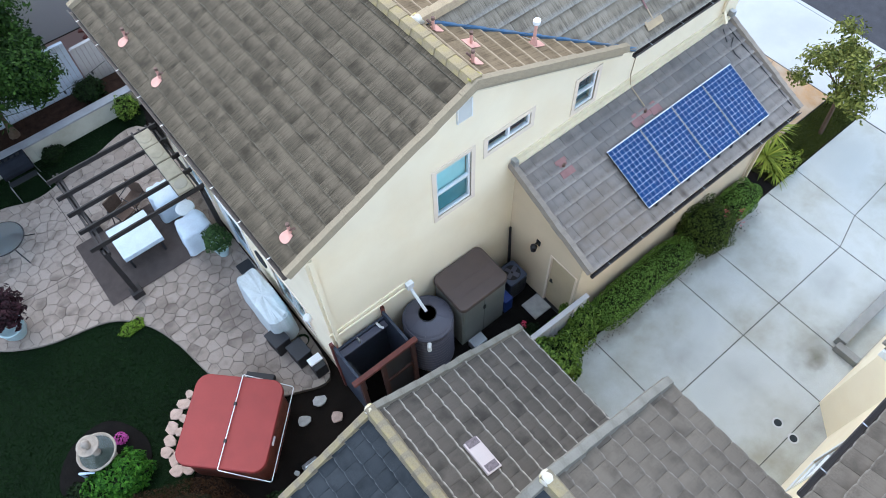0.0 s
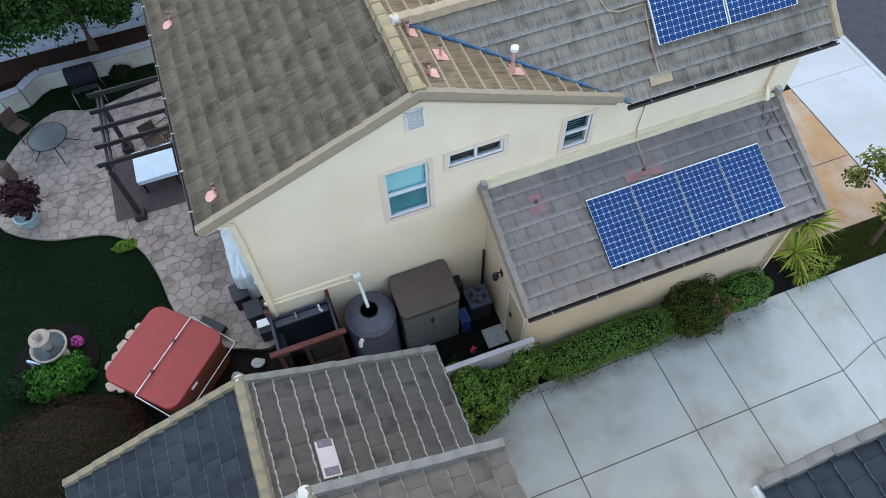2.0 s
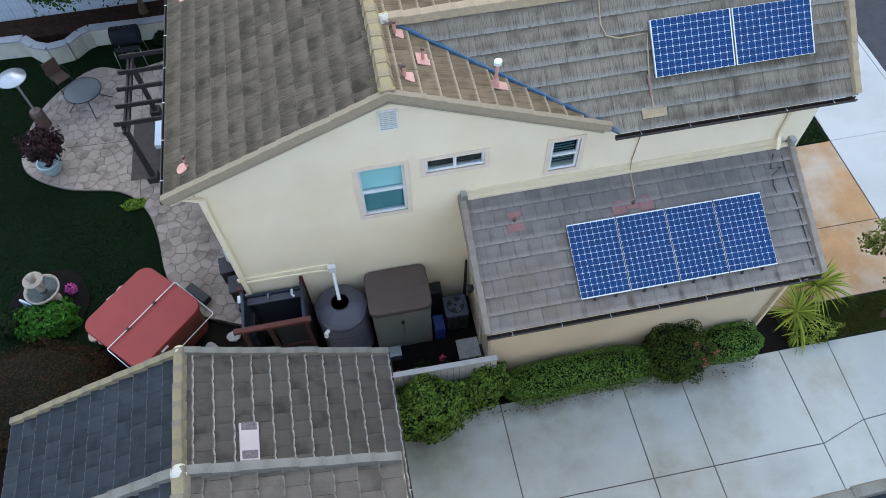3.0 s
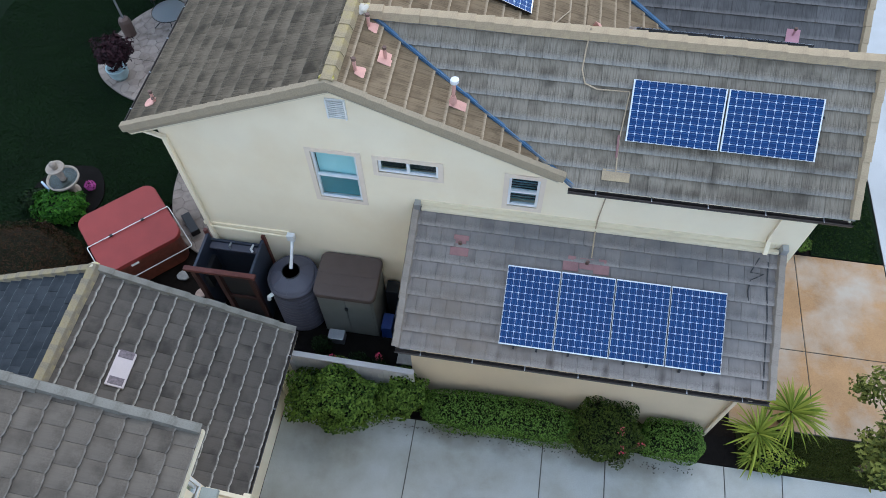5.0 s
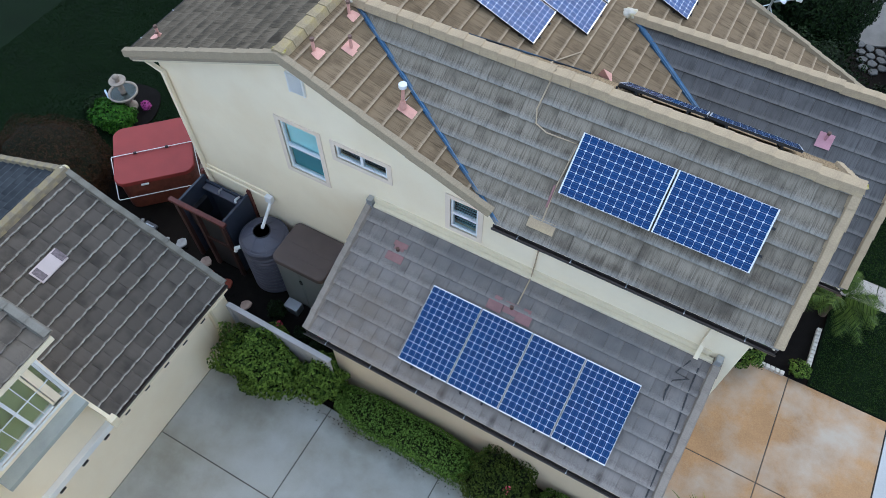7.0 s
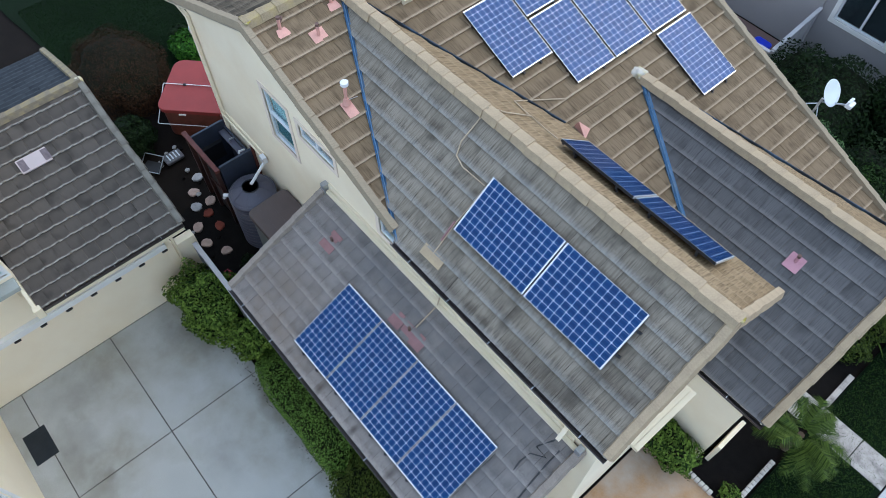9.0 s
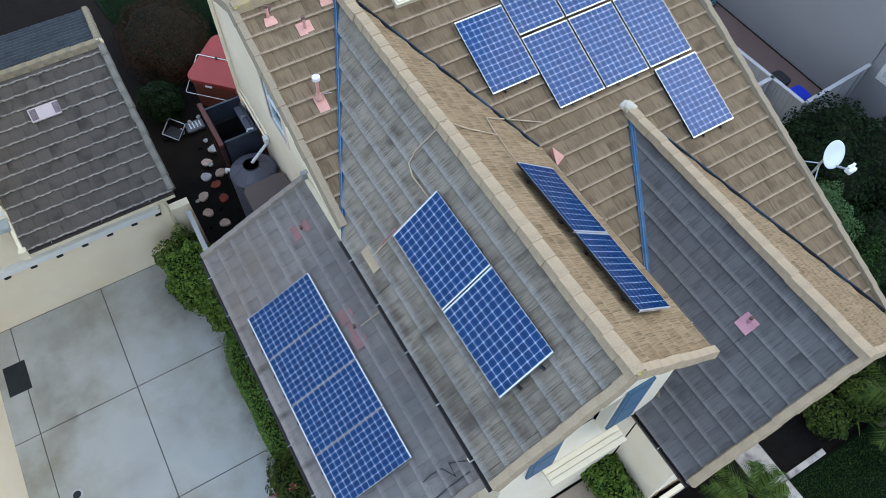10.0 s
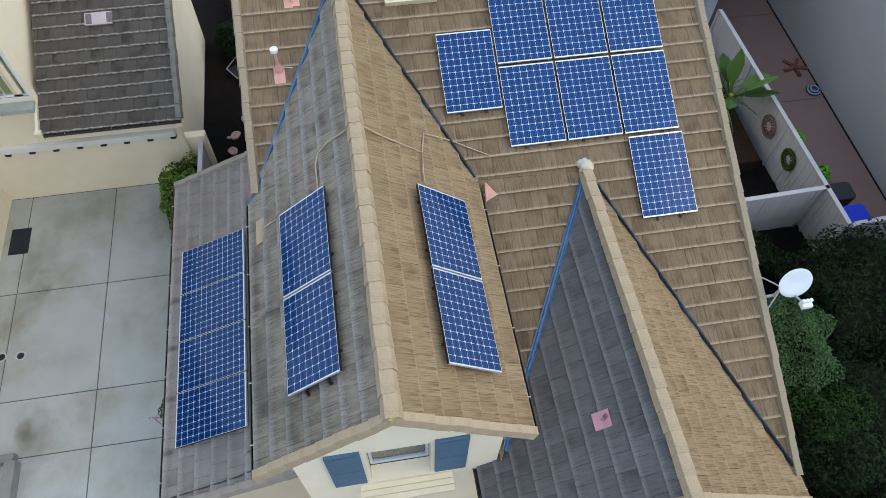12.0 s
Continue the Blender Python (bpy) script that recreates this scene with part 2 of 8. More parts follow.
CAP_MOSS = mat("mossy_ridge_tile", (0.33, 0.265, 0.165), 0.9, var=0.2, scale=2.6, bump=0.6, fine=40, stain=(0.36, 0.28, 0.06), stain_scale=2.2, stain_amount=0.7)
MORTAR = mat("white_mortar", (0.55, 0.51, 0.44), 0.9, var=0.1, bump=0.5, stain=(0.55, 0.45, 0.08), stain_scale=4, stain_amount=0.8)
BOARD = mat("roof_board", (0.33, 0.28, 0.21), 0.85, var=0.06)
BLUE_METAL = mat("blue_painted_metal", (0.075, 0.155, 0.27), 0.45, 0.3, var=0.15, scale=5, bump=0.1, stain=(0.25, 0.27, 0.28), stain_scale=3, stain_amount=0.4)
VALLEY_DARK = mat("weathered_valley_metal", (0.035, 0.045, 0.06), 0.6, 0.3, var=0.2, scale=5, bump=0.1, stain=(0.10, 0.17, 0.27), stain_scale=1.5, stain_amount=0.9)
GUTTER = mat("dark_brown_gutter", (0.05, 0.04, 0.036), 0.45, 0.2, var=0.1, bump=0.05)
PINK = mat("salmon_flashing", (0.62, 0.335, 0.27), 0.7, var=0.1, scale=6, bump=0.1)
PINK_DULL = mat("dull_red_flashing", (0.27, 0.145, 0.14), 0.75, var=0.12, scale=6, bump=0.1)
RUST = mat("rusty_pipe", (0.16, 0.10, 0.08), 0.7, 0.3, var=0.2, scale=15)
VINYL = mat("white_vinyl", (0.8, 0.82, 0.84), 0.4, var=0.02, bump=0.03)
SHUTTER = mat("blue_shutter_paint", (0.07, 0.14, 0.225), 0.6, var=0.08, bump=0.2)
ALU = mat("silver_aluminium", (0.72, 0.74, 0.77), 0.35, 0.7, var=0.03, bump=0.0)
BLACK_METAL = mat("black_metal", (0.02, 0.02, 0.022), 0.45, 0.3, var=0.1, bump=0.05)
GALV = mat("galvanised_metal", (0.45, 0.47, 0.5), 0.4, 0.8, var=0.1)
CABLE = mat("tan_conduit", (0.42, 0.33, 0.22), 0.7, var=0.1)


def glass_mat(name, color, rough=0.05):
    m = bpy.data.materials.new(name)
    m.use_nodes = True
    b = m.node_tree.nodes["Principled BSDF"]
    b.inputs["Base Color"].default_value = (*color, 1)
    b.inputs["Roughness"].default_value = rough
    b.inputs["IOR"].default_value = 1.35
    b.inputs["Transmission Weight"].default_value = 1.0
    return m


GLASS = glass_mat("window_glass", (0.85, 0.95, 0.97))
BLIND_TEAL = mat("teal_blind_slat", (0.34, 0.58, 0.62), 0.6, var=0.05, bump=0.05)
BLIND = mat("pale_blue_blind", (0.58, 0.90, 0.92), 0.7, var=0.04, bump=0.05)
BLIND_GREEN = mat("olive_blind", (0.42, 0.40, 0.16), 0.8, var=0.08, bump=0.1)
SCREEN = mat("dark_teal_screen", (0.14, 0.33, 0.37), 0.8, var=0.04, bump=0.05)
DARK_IN = mat("dark_interior", (0.03, 0.035, 0.04), 0.9, var=0.1)


def cell_mat():
    """Blue monocrystalline cells under glass, two pale busbars a cell."""
    m = bpy.data.materials.new("blue_solar_cell")
    m.use_nodes = True
    t = m.node_tree
    n, link = t.nodes, t.links.new
    b = n["Principled BSDF"]
    geo = n.new("ShaderNodeNewGeometry")
    ramp = n.new("ShaderNodeValToRGB")
    ramp.color_ramp.elements[0].color = (0.0005, 0.027, 0.120, 1)
    ramp.color_ramp.elements[1].color = (0.0005, 0.036, 0.150, 1)
    link(geo.outputs["Random Per Island"], ramp.inputs["Fac"])
    co, sx, mv, bars, thin, silver = (n.new("ShaderNode" + k) for k in ("TexCoord", "SeparateXYZ", "Math", "Math", "MapRange", "Mix"))
    link(co.outputs["Object"], sx.inputs[0])
    mv.operation, bars.operation = "SUBTRACT", "PINGPONG"
    mv.inputs[1].default_value, bars.inputs[1].default_value = 0.0416, 0.0321
    link(sx.outputs["X"], mv.inputs[0])
    link(mv.outputs[0], bars.inputs[0])
    thin.inputs["From Min"].default_value, thin.inputs["From Max"].default_value = 0.0042, 0.0018
    thin.inputs["To Max"].default_value = 0.6
    link(bars.outputs[0], thin.inputs["Value"])
    silver.data_type = "RGBA"
    silver.inputs["B"].default_value = (0.07, 0.18, 0.40, 1)
    link(thin.outputs["Result"], silver.inputs["Factor"])
    link(ramp.outputs["Color"], silver.inputs["A"])
    link(silver.outputs["Result"], b.inputs["Base Color"])
    b.inputs["Roughness"].default_value = 0.55
    b.inputs["Metallic"].default_value = 0.75
    b.inputs["Coat Weight"].default_value = 0.55
    b.inputs["Specular Tint"].default_value = (0.25, 0.6, 1.0, 1)
    b.inputs["Coat IOR"].default_value = 1.5
    b.inputs["Specular IOR Level"].default_value = 0.05
    b.inputs["Coat Roughness"].default_value = 0.08
    return m


CELL = cell_mat()
BACKSHEET = mat("white_backsheet", (0.56, 0.64, 0.80), 0.3, var=0.02, bump=0.0, coat=0.3)
CONCRETE = mat("grey_concrete", (0.43, 0.445, 0.43), 0.8, var=0.11, scale=0.45, bump=0.25, fine=40, stain=(0.27, 0.26, 0.21), stain_scale=0.45, stain_amount=1.0)
CONCRETE_PALE = mat("pale_sidewalk_concrete", (0.46, 0.47, 0.475), 0.8, var=0.08, scale=0.5, bump=0.25, fine=40, stain=(0.36, 0.36, 0.35), stain_scale=0.4, stain_amount=0.7)
CONCRETE_ORANGE = mat("rust_stained_concrete", (0.37, 0.220, 0.100), 0.8, var=0.2, scale=0.9, bump=0.25, fine=40, stain=(0.43, 0.37, 0.30), stain_scale=0.7, stain_amount=1.0)


def with_spots(m, spots, color, world_place=False):
    """Mixes in a colour in soft-edged spots at given places: (x, y, radius across, radius along, strength)."""
    t = m.node_tree
    n, link = t.nodes, t.links.new
    b = n["Principled BSDF"]
    src = b.inputs["Base Color"].links[0].from_socket
    place = n.new("ShaderNodeNewGeometry").outputs["Position"] if world_place else n.new("ShaderNodeTexCoord").outputs["Object"]
    wob = n.new("ShaderNodeTexNoise")
    wob.inputs["Scale"].default_value, wob.inputs["Detail"].default_value = 3.0, 5
    link(place, wob.inputs["Vector"])
    for x, y, rx, ry, k in spots:
        mp = n.new("ShaderNodeMapping")
        mp.vector_type = "TEXTURE"
        mp.inputs["Location"].default_value, mp.inputs["Scale"].default_value = (x, y, 0), (rx, ry, 50)
        link(place, mp.inputs["Vector"])
        ln = n.new("ShaderNodeVectorMath")
        ln.operation = "LENGTH"
        link(mp.outputs[0], ln.inputs[0])
        ad = n.new("ShaderNodeMath")
        ad.operation = "MULTIPLY_ADD"
        link(wob.outputs["Fac"], ad.inputs[0])
        ad.inputs[1].default_value = 1.1
        link(ln.outputs["Value"], ad.inputs[2])
        mr = n.new("ShaderNodeMapRange")
        mr.inputs["From Min"].default_value, mr.inputs["From Max"].default_value = 1.45, 0.5
        mr.inputs["To Max"].default_value = k
        link(ad.outputs[0], mr.inputs["Value"])
        mx = n.new("ShaderNodeMix")
        mx.data_type = "RGBA"
        link(mr.outputs["Result"], mx.inputs["Factor"])
        link(src, mx.inputs["A"])
        mx.inputs["B"].default_value = (*color, 1)
        src = mx.outputs["Result"]
    link(src, b.inputs["Base Color"])
    return m


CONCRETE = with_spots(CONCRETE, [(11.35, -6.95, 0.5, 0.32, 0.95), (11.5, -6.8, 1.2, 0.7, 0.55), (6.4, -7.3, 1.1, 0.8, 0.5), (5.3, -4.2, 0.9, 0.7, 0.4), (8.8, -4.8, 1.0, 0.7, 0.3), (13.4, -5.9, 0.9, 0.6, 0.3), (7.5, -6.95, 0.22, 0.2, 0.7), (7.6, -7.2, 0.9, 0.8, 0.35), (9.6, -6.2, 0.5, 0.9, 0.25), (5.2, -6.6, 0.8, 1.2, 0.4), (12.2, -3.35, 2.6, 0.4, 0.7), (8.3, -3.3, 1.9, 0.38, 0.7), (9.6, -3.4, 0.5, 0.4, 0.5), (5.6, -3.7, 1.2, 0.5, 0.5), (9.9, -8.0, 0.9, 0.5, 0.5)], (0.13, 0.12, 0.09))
# dark spots below the lower ends of the panels, and two broader ones
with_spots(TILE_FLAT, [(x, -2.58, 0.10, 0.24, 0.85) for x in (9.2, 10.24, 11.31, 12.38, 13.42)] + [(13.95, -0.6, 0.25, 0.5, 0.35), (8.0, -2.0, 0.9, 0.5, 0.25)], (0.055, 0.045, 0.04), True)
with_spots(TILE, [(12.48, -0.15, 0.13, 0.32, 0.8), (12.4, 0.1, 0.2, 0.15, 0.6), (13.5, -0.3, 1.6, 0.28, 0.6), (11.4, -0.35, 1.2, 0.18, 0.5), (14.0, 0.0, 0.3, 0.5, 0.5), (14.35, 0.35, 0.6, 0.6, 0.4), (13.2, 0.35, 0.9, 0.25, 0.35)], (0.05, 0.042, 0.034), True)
# upper lean-to tiles tinted a darker blue-grey, the lower left browner
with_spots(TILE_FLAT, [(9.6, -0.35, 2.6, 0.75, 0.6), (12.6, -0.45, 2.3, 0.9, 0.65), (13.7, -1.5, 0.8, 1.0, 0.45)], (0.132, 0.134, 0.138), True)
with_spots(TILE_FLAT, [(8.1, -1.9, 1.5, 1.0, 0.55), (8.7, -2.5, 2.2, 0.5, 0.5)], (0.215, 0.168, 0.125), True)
ASPHALT = mat("asphalt", (0.06, 0.06, 0.068), 0.9, var=0.12, bump=0.6, fine=120)
JOINT = mat("dark_joint", (0.11, 0.105, 0.095), 0.95, var=0.15)
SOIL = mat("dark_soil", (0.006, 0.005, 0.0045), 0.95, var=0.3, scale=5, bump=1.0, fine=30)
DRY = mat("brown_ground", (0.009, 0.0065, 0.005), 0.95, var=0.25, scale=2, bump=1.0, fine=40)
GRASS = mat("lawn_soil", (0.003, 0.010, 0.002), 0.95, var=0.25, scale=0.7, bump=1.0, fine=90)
GRASS_OLIVE = mat("olive_turf_soil", (0.020, 0.024, 0.007), 0.95, var=0.3, scale=2, bump=1.0, fine=90, stain=(0.035, 0.022, 0.010), stain_scale=1.5, stain_amount=0.6)
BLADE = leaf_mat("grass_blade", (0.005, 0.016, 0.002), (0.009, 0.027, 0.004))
BLADE_DRY = leaf_mat("dry_grass_blade", (0.030, 0.045, 0.008), (0.085, 0.095, 0.022))
BLADE_FRONT = leaf_mat("front_grass_blade", (0.012, 0.036, 0.005), (0.045, 0.075, 0.014))


# ---- building helpers ----
def mesh_of(bm, name, material):
    me = bpy.data.meshes.new(name)
    bm.to_mesh(me)
    bm.free()
    for m in material if isinstance(material, (list, tuple)) else [material]:
        me.materials.append(m)
    return me


def part(name, bm, material, parent, label="", smooth=False, kind=""):
    """Links a bmesh as one mesh object under a thing or a part."""
    me = bm if isinstance(bm, bpy.types.Mesh) else mesh_of(bm, name, material)
    if smooth:
        me.shade_smooth()
    ob = new(name, me)
    ob.parent = parent
    return tagged(ob, label, kind=kind)


def thing(name, label, category, x=0, y=0, z=0, rz=0, group="", kind=""):
    ob = new(name)
    ob.matrix_world = pose(x, y, z, 0, 0, rz)
    ob.empty_display_size = 0.1
    return tagged(ob, label, category, group, kind)


def solo(name, bm, material, label, category, group="", kind="", smooth=False):
    """A thing of one mesh at top level."""
    me = bm if isinstance(bm, bpy.types.Mesh) else mesh_of(bm, name, material)
    if smooth:
        me.shade_smooth()
    return tagged(new(name, me), label, category, group, kind)


def box(bm, x0, y0, z0, x1, y1, z1, bev=0.0, m=None):
    r = bmesh.ops.create_cube(bm, size=1)
    vs = r["verts"]
    for v in vs:
        v.co = Vector((x0 + (v.co.x + 0.5) * (x1 - x0), y0 + (v.co.y + 0.5) * (y1 - y0), z0 + (v.co.z + 0.5) * (z1 - z0)))
    if bev:
        es = list({e for v in vs for e in v.link_edges})
        vs = list({v for f in bmesh.ops.bevel(bm, geom=es, offset=bev, segments=2, affect="EDGES", profile=0.6)["faces"] for v in f.verts} | {v for v in vs if v.is_valid})
    if m:
        bmesh.ops.transform(bm, matrix=m, verts=[v for v in vs if v.is_valid])
    return bm


def boxes(*rows, bev=0.0):
    bm = bmesh.new()
    for r in rows:
        box(bm, *r, bev=bev)
    return bm


def beam(bm, p, q, w, h, up=(0, 0, 1), bev=0.0):
    """A bar from p to q, w across and h high, centred on its axis."""
    p, q = Vector(p), Vector(q)
    d = (q - p).normalized()
    s = d.cross(Vector(up))
    s = s.normalized() if s.length > 1e-4 else Vector((1, 0, 0))
    u = s.cross(d)
    m = Matrix((s, d, u)).transposed().to_4x4()
    m.translation = p
    return box(bm, -w / 2, 0, -h / 2, w / 2, (q - p).length, h / 2, bev, m)


def tube(bm, pts, r, seg=8, cap=True):
    """A round pipe through the points."""
    pts = [Vector(p) for p in pts]
    rings = []
    for i, p in enumerate(pts):
        d = (pts[min(i + 1, len(pts) - 1)] - pts[max(i - 1, 0)]).normalized()
        s = d.cross(Vector((0, 0, 1)))
        s = s.normalized() if s.length > 1e-3 else Vector((1, 0, 0))
        u = s.cross(d)
        rr = r[i] if isinstance(r, (list, tuple)) else r
        rings.append([bm.verts.new(p + rr * (math.cos(a) * s + math.sin(a) * u)) for a in (2 * math.pi * k / seg for k in range(seg))])
    for a, b in zip(rings, rings[1:]):
        for k in range(seg):
            bm.faces.new((a[k], a[(k + 1) % seg], b[(k + 1) % seg], b[k]))
    if cap:
        bm.faces.new(rings[0][::-1])
        bm.faces.new(rings[-1])
    bmesh.ops.recalc_face_normals(bm, faces=bm.faces[:])
    return bm


def lathe(bm, profile, seg=24, at=(0, 0, 0)):
    """A turned body from (radius, height) pairs."""
    rings = []
    for r, z in profile:
        rings.append([bm.verts.new((at[0] + max(r, 0.001) * math.cos(2 * math.pi * k / seg), at[1] + max(r, 0.001) * math.sin(2 * math.pi * k / seg), at[2] + z)) for k in range(seg)])
    for a, b in zip(rings, rings[1:]):
        for k in range(seg):
            bm.faces.new((a[k], a[(k + 1) % seg], b[(k + 1) % seg], b[k]))
    bm.faces.new(rings[0][::-1])
    bm.faces.new(rings[-1])
    return bm


def clip(poly, a, b):
    """The part of a 2D polygon to the left of the line from a to b."""
    side = lambda p: (b[0] - a[0]) * (p[1] - a[1]) - (b[1] - a[1]) * (p[0] - a[0])
    out = []
    for i, p in enumerate(poly):
        q = poly[i - 1]
        sp, sq = side(p), side(q)
        if (sp >= 0) != (sq >= 0):
            k = sq / (sq - sp)
            out.append((q[0] + k * (p[0] - q[0]), q[1] + k * (p[1] - q[1])))
        if sp >= 0:
            out.append(p)
    return out


def area(poly):
    return 0.5 * sum(poly[i - 1][0] * p[1] - p[0] * poly[i - 1][1] for i, p in enumerate(poly))


def clipped(subject, convex):
    for i in range(len(convex)):
        if len(subject) < 3:
            return []
        subject = clip(subject, convex[i], convex[(i + 1) % len(convex)])
    return subject


def prism(bm, poly, low, high, uv=None):
    """A plate over a 2D polygon; low and high give z at (x, y)."""
    if area(poly) < 0:
        poly = poly[::-1]
    top = [bm.verts.new((x, y, high(x, y))) for x, y in poly]
    bot = [bm.verts.new((x, y, low(x, y))) for x, y in poly]
    fs = [bm.faces.new(top), bm.faces.new(bot[::-1])]
    for i in range(len(poly)):
        fs.append(bm.faces.new((bot[i - 1], bot[i], top[i], top[i - 1])))
    if uv:
        lay = bm.loops.layers.uv.verify()
        for fc in fs:
            for lp in fc.loops:
                lp[lay].uv = uv(lp.vert.co.x, lp.vert.co.y)
    return bm


def plate(bm, loops, origin, u, v, depth):
    """A wall: an outline with holes in (u, v), extruded by depth along u x v."""
    origin, u, v = Vector(origin), Vector(u).normalized(), Vector(v).normalized()
    n = u.cross(v) * depth
    flat = [p for lp in loops for p in lp]
    from3 = [[Vector((a, b, 0)) for a, b in lp] for lp in loops]
    tris = tessellate(from3)
    front = [bm.verts.new(origin + a * u + b * v) for a, b in flat]
    back = [bm.verts.new(origin + a * u + b * v + n) for a, b in flat]
    for t in tris:
        try:
            bm.faces.new([front[i] for i in t])
            bm.faces.new([back[i] for i in t][::-1])
        except ValueError:
            pass
    k = 0
    for lp in loops:
        for i in range(len(lp)):
            a, b = k + i, k + (i + 1) % len(lp)
            bm.faces.new((front[a], front[b], back[b], back[a]))
        k += len(lp)
    bmesh.ops.recalc_face_normals(bm, faces=bm.faces[:])
    return bm


def tessellate(loops):
    import mathutils.geometry
    return mathutils.geometry.tessellate_polygon(loops)


def rect(x0, y0, x1, y1):
    return [(x0, y0), (x1, y0), (x1, y1), (x0, y1)]


def slope_frame(origin, uphill, rise):
    """The pose of a roof slope: local x along the eave, y up the slope, z out of it. uphill: flat direction."""
    f = Vector((*uphill, 0)).normalized()
    v = Vector((f.x, f.y, rise)).normalized()
    u = v.cross(Vector((0, 0, 1))).normalized()
    n = u.cross(v)
    m = Matrix((u, v, n)).transposed().to_4x4()
    m.translation = Vector(origin)
    return m


def roof_slope(parent, origin, uphill, rise, pieces, material, board=BOARD, single=False, expo=0.36, wide=0.30, seed=0, thick=0.05, label="", nose=0.003, gap=0.002):
    """One slope: a board under it and its tiles, each with its own edges. pieces: convex outlines in flat x, y."""
    fr = slope_frame(origin, uphill, rise)
    run = math.sqrt(1 + rise * rise)
    f = Vector((*uphill, 0)).normalized()
    u = fr.to_3x3().col[0]
    o = Vector(origin)
    local = []
    for pc in pieces:
        lp = [((Vector((x, y, 0)) - o).dot(u), (Vector((x - o.x, y - o.y, 0))).dot(f) * run) for x, y in pc]
        local.append(lp if area(lp) > 0 else lp[::-1])
    bm = bmesh.new()
    for lp in local:
        prism(bm, lp, lambda x, y: -0.13, lambda x, y: -0.004)
    deck = part("roof", bm, board, parent, label)
    deck.matrix_local = fr
    rest, shared, rng = bmesh.new(), {}, random.Random(seed)
    for lp in local:
        xs, ys = [p[0] for p in lp], [p[1] for p in lp]
        for row in range(math.floor(min(ys) / expo), math.ceil(max(ys) / expo)):
            shift = (row % 2) * wide / 2
            for col in range(math.floor((min(xs) - shift) / wide) - 1, math.ceil(max(xs) / wide) + 1):
                x0, y0 = col * wide + shift, row * expo
                full = [(x0 + gap, y0 + nose), (x0 + wide * 0.2, y0), (x0 + wide * 0.8, y0), (x0 + wide - gap, y0 + nose), (x0 + wide - gap, y0 + expo + 0.015), (x0 + gap, y0 + expo + 0.015)]
                cut = clipped(full, lp)
                if len(cut) < 3 or area(cut) < 0.004:
                    continue
                dz = rng.uniform(-0.0025, 0.0025)
                tz = lambda x, y, a=y0, d=dz: thick + 0.012 + d - (y - a) / expo * thick
                uvf = lambda x, y, a=x0, b=y0: ((x - a) / wide, (y - b) / expo)
                if single:
                    whole = abs(area(cut) - area(full)) < 1e-5
                    if whole and "tile" in shared:
                        me = shared["tile"]
                    else:
                        tb = bmesh.new()
                        base = [(x - x0, y - y0) for x, y in cut]
                        prism(tb, base, lambda x, y: 0.0, lambda x, y: thick + 0.012 - y / expo * thick, lambda x, y: (x / wide, y / expo))
                        me = mesh_of(tb, "tile", material)
                        if whole:
                            shared["tile"] = me
                    ob = new("tile", me)
                    ob.parent = deck
                    ob.matrix_local = pose(x0, y0, dz, rng.uniform(-0.2, 0.2), rng.uniform(-0.1, 0.1), rng.uniform(-0.2, 0.2))
                else:
                    prism(rest, cut, lambda x, y: 0.0, tz, uvf)
    if single:
        rest.free()
    else:
        part("tiles", rest, material, deck, kind="stuff")
    return deck


def cap_mesh(length, width, height, material, name="ridge_tile"):
    """One ridge or rake tile: a hollow three-sided hood, wider at its lower end."""
    bm = bmesh.new()
    rows = []
    for y, k, lift in ((0.0, 1.0, 0.014), (length, 0.93, 0.0)):
        w, h = width * k / 2, height
        rows.append([bm.verts.new(c) for c in ((-w, y, -h * 0.5 + lift), (-w * 0.62, y, h * 0.5 + lift), (w * 0.62, y, h * 0.5 + lift), (w, y, -h * 0.5 + lift))])
    lay = bm.loops.layers.uv.verify()
    a, b = rows
    for i in range(3):
        bm.faces.new((a[i], a[i + 1], b[i + 1], b[i]))
    bm.faces.new(a[::-1])
    bm.faces.new(b)
    bm.faces.new((a[0], b[0], b[3], a[3]))
    bmesh.ops.recalc_face_normals(bm, faces=bm.faces[:])
    del lay
    return mesh_of(bm, name, material)


def caps(parent, p, q, material, width=0.27, height=0.11, step=0.33, seed=0):
    """A row of overlapping ridge tiles from p up or along to q."""
    p, q = Vector(p), Vector(q)
    d = (q - p)
    n = max(1, round(d.length / step))
    st = d.length / n
    me = cap_mesh(st + 0.03, width, height, material)
    d.normalize()
    s = d.cross(Vector((0, 0, 1))).normalized()
    up = s.cross(d)
    m = Matrix((s, d, up)).transposed().to_4x4()
    rng = random.Random(seed)
    for i in range(n):
        ob = new("ridge_tile", me)
        ob.parent = parent
        mm = Matrix.Translation(p + d * st * i) @ m @ pose(rng.uniform(-0.006, 0.006), 0, rng.uniform(-0.004, 0.006), 0, rng.uniform(-1.5, 1.5), rng.uniform(-1.2, 1.2))
        ob.matrix_local = parent.matrix_world.inverted() @ mm if parent.type == "EMPTY" else mm
    return me


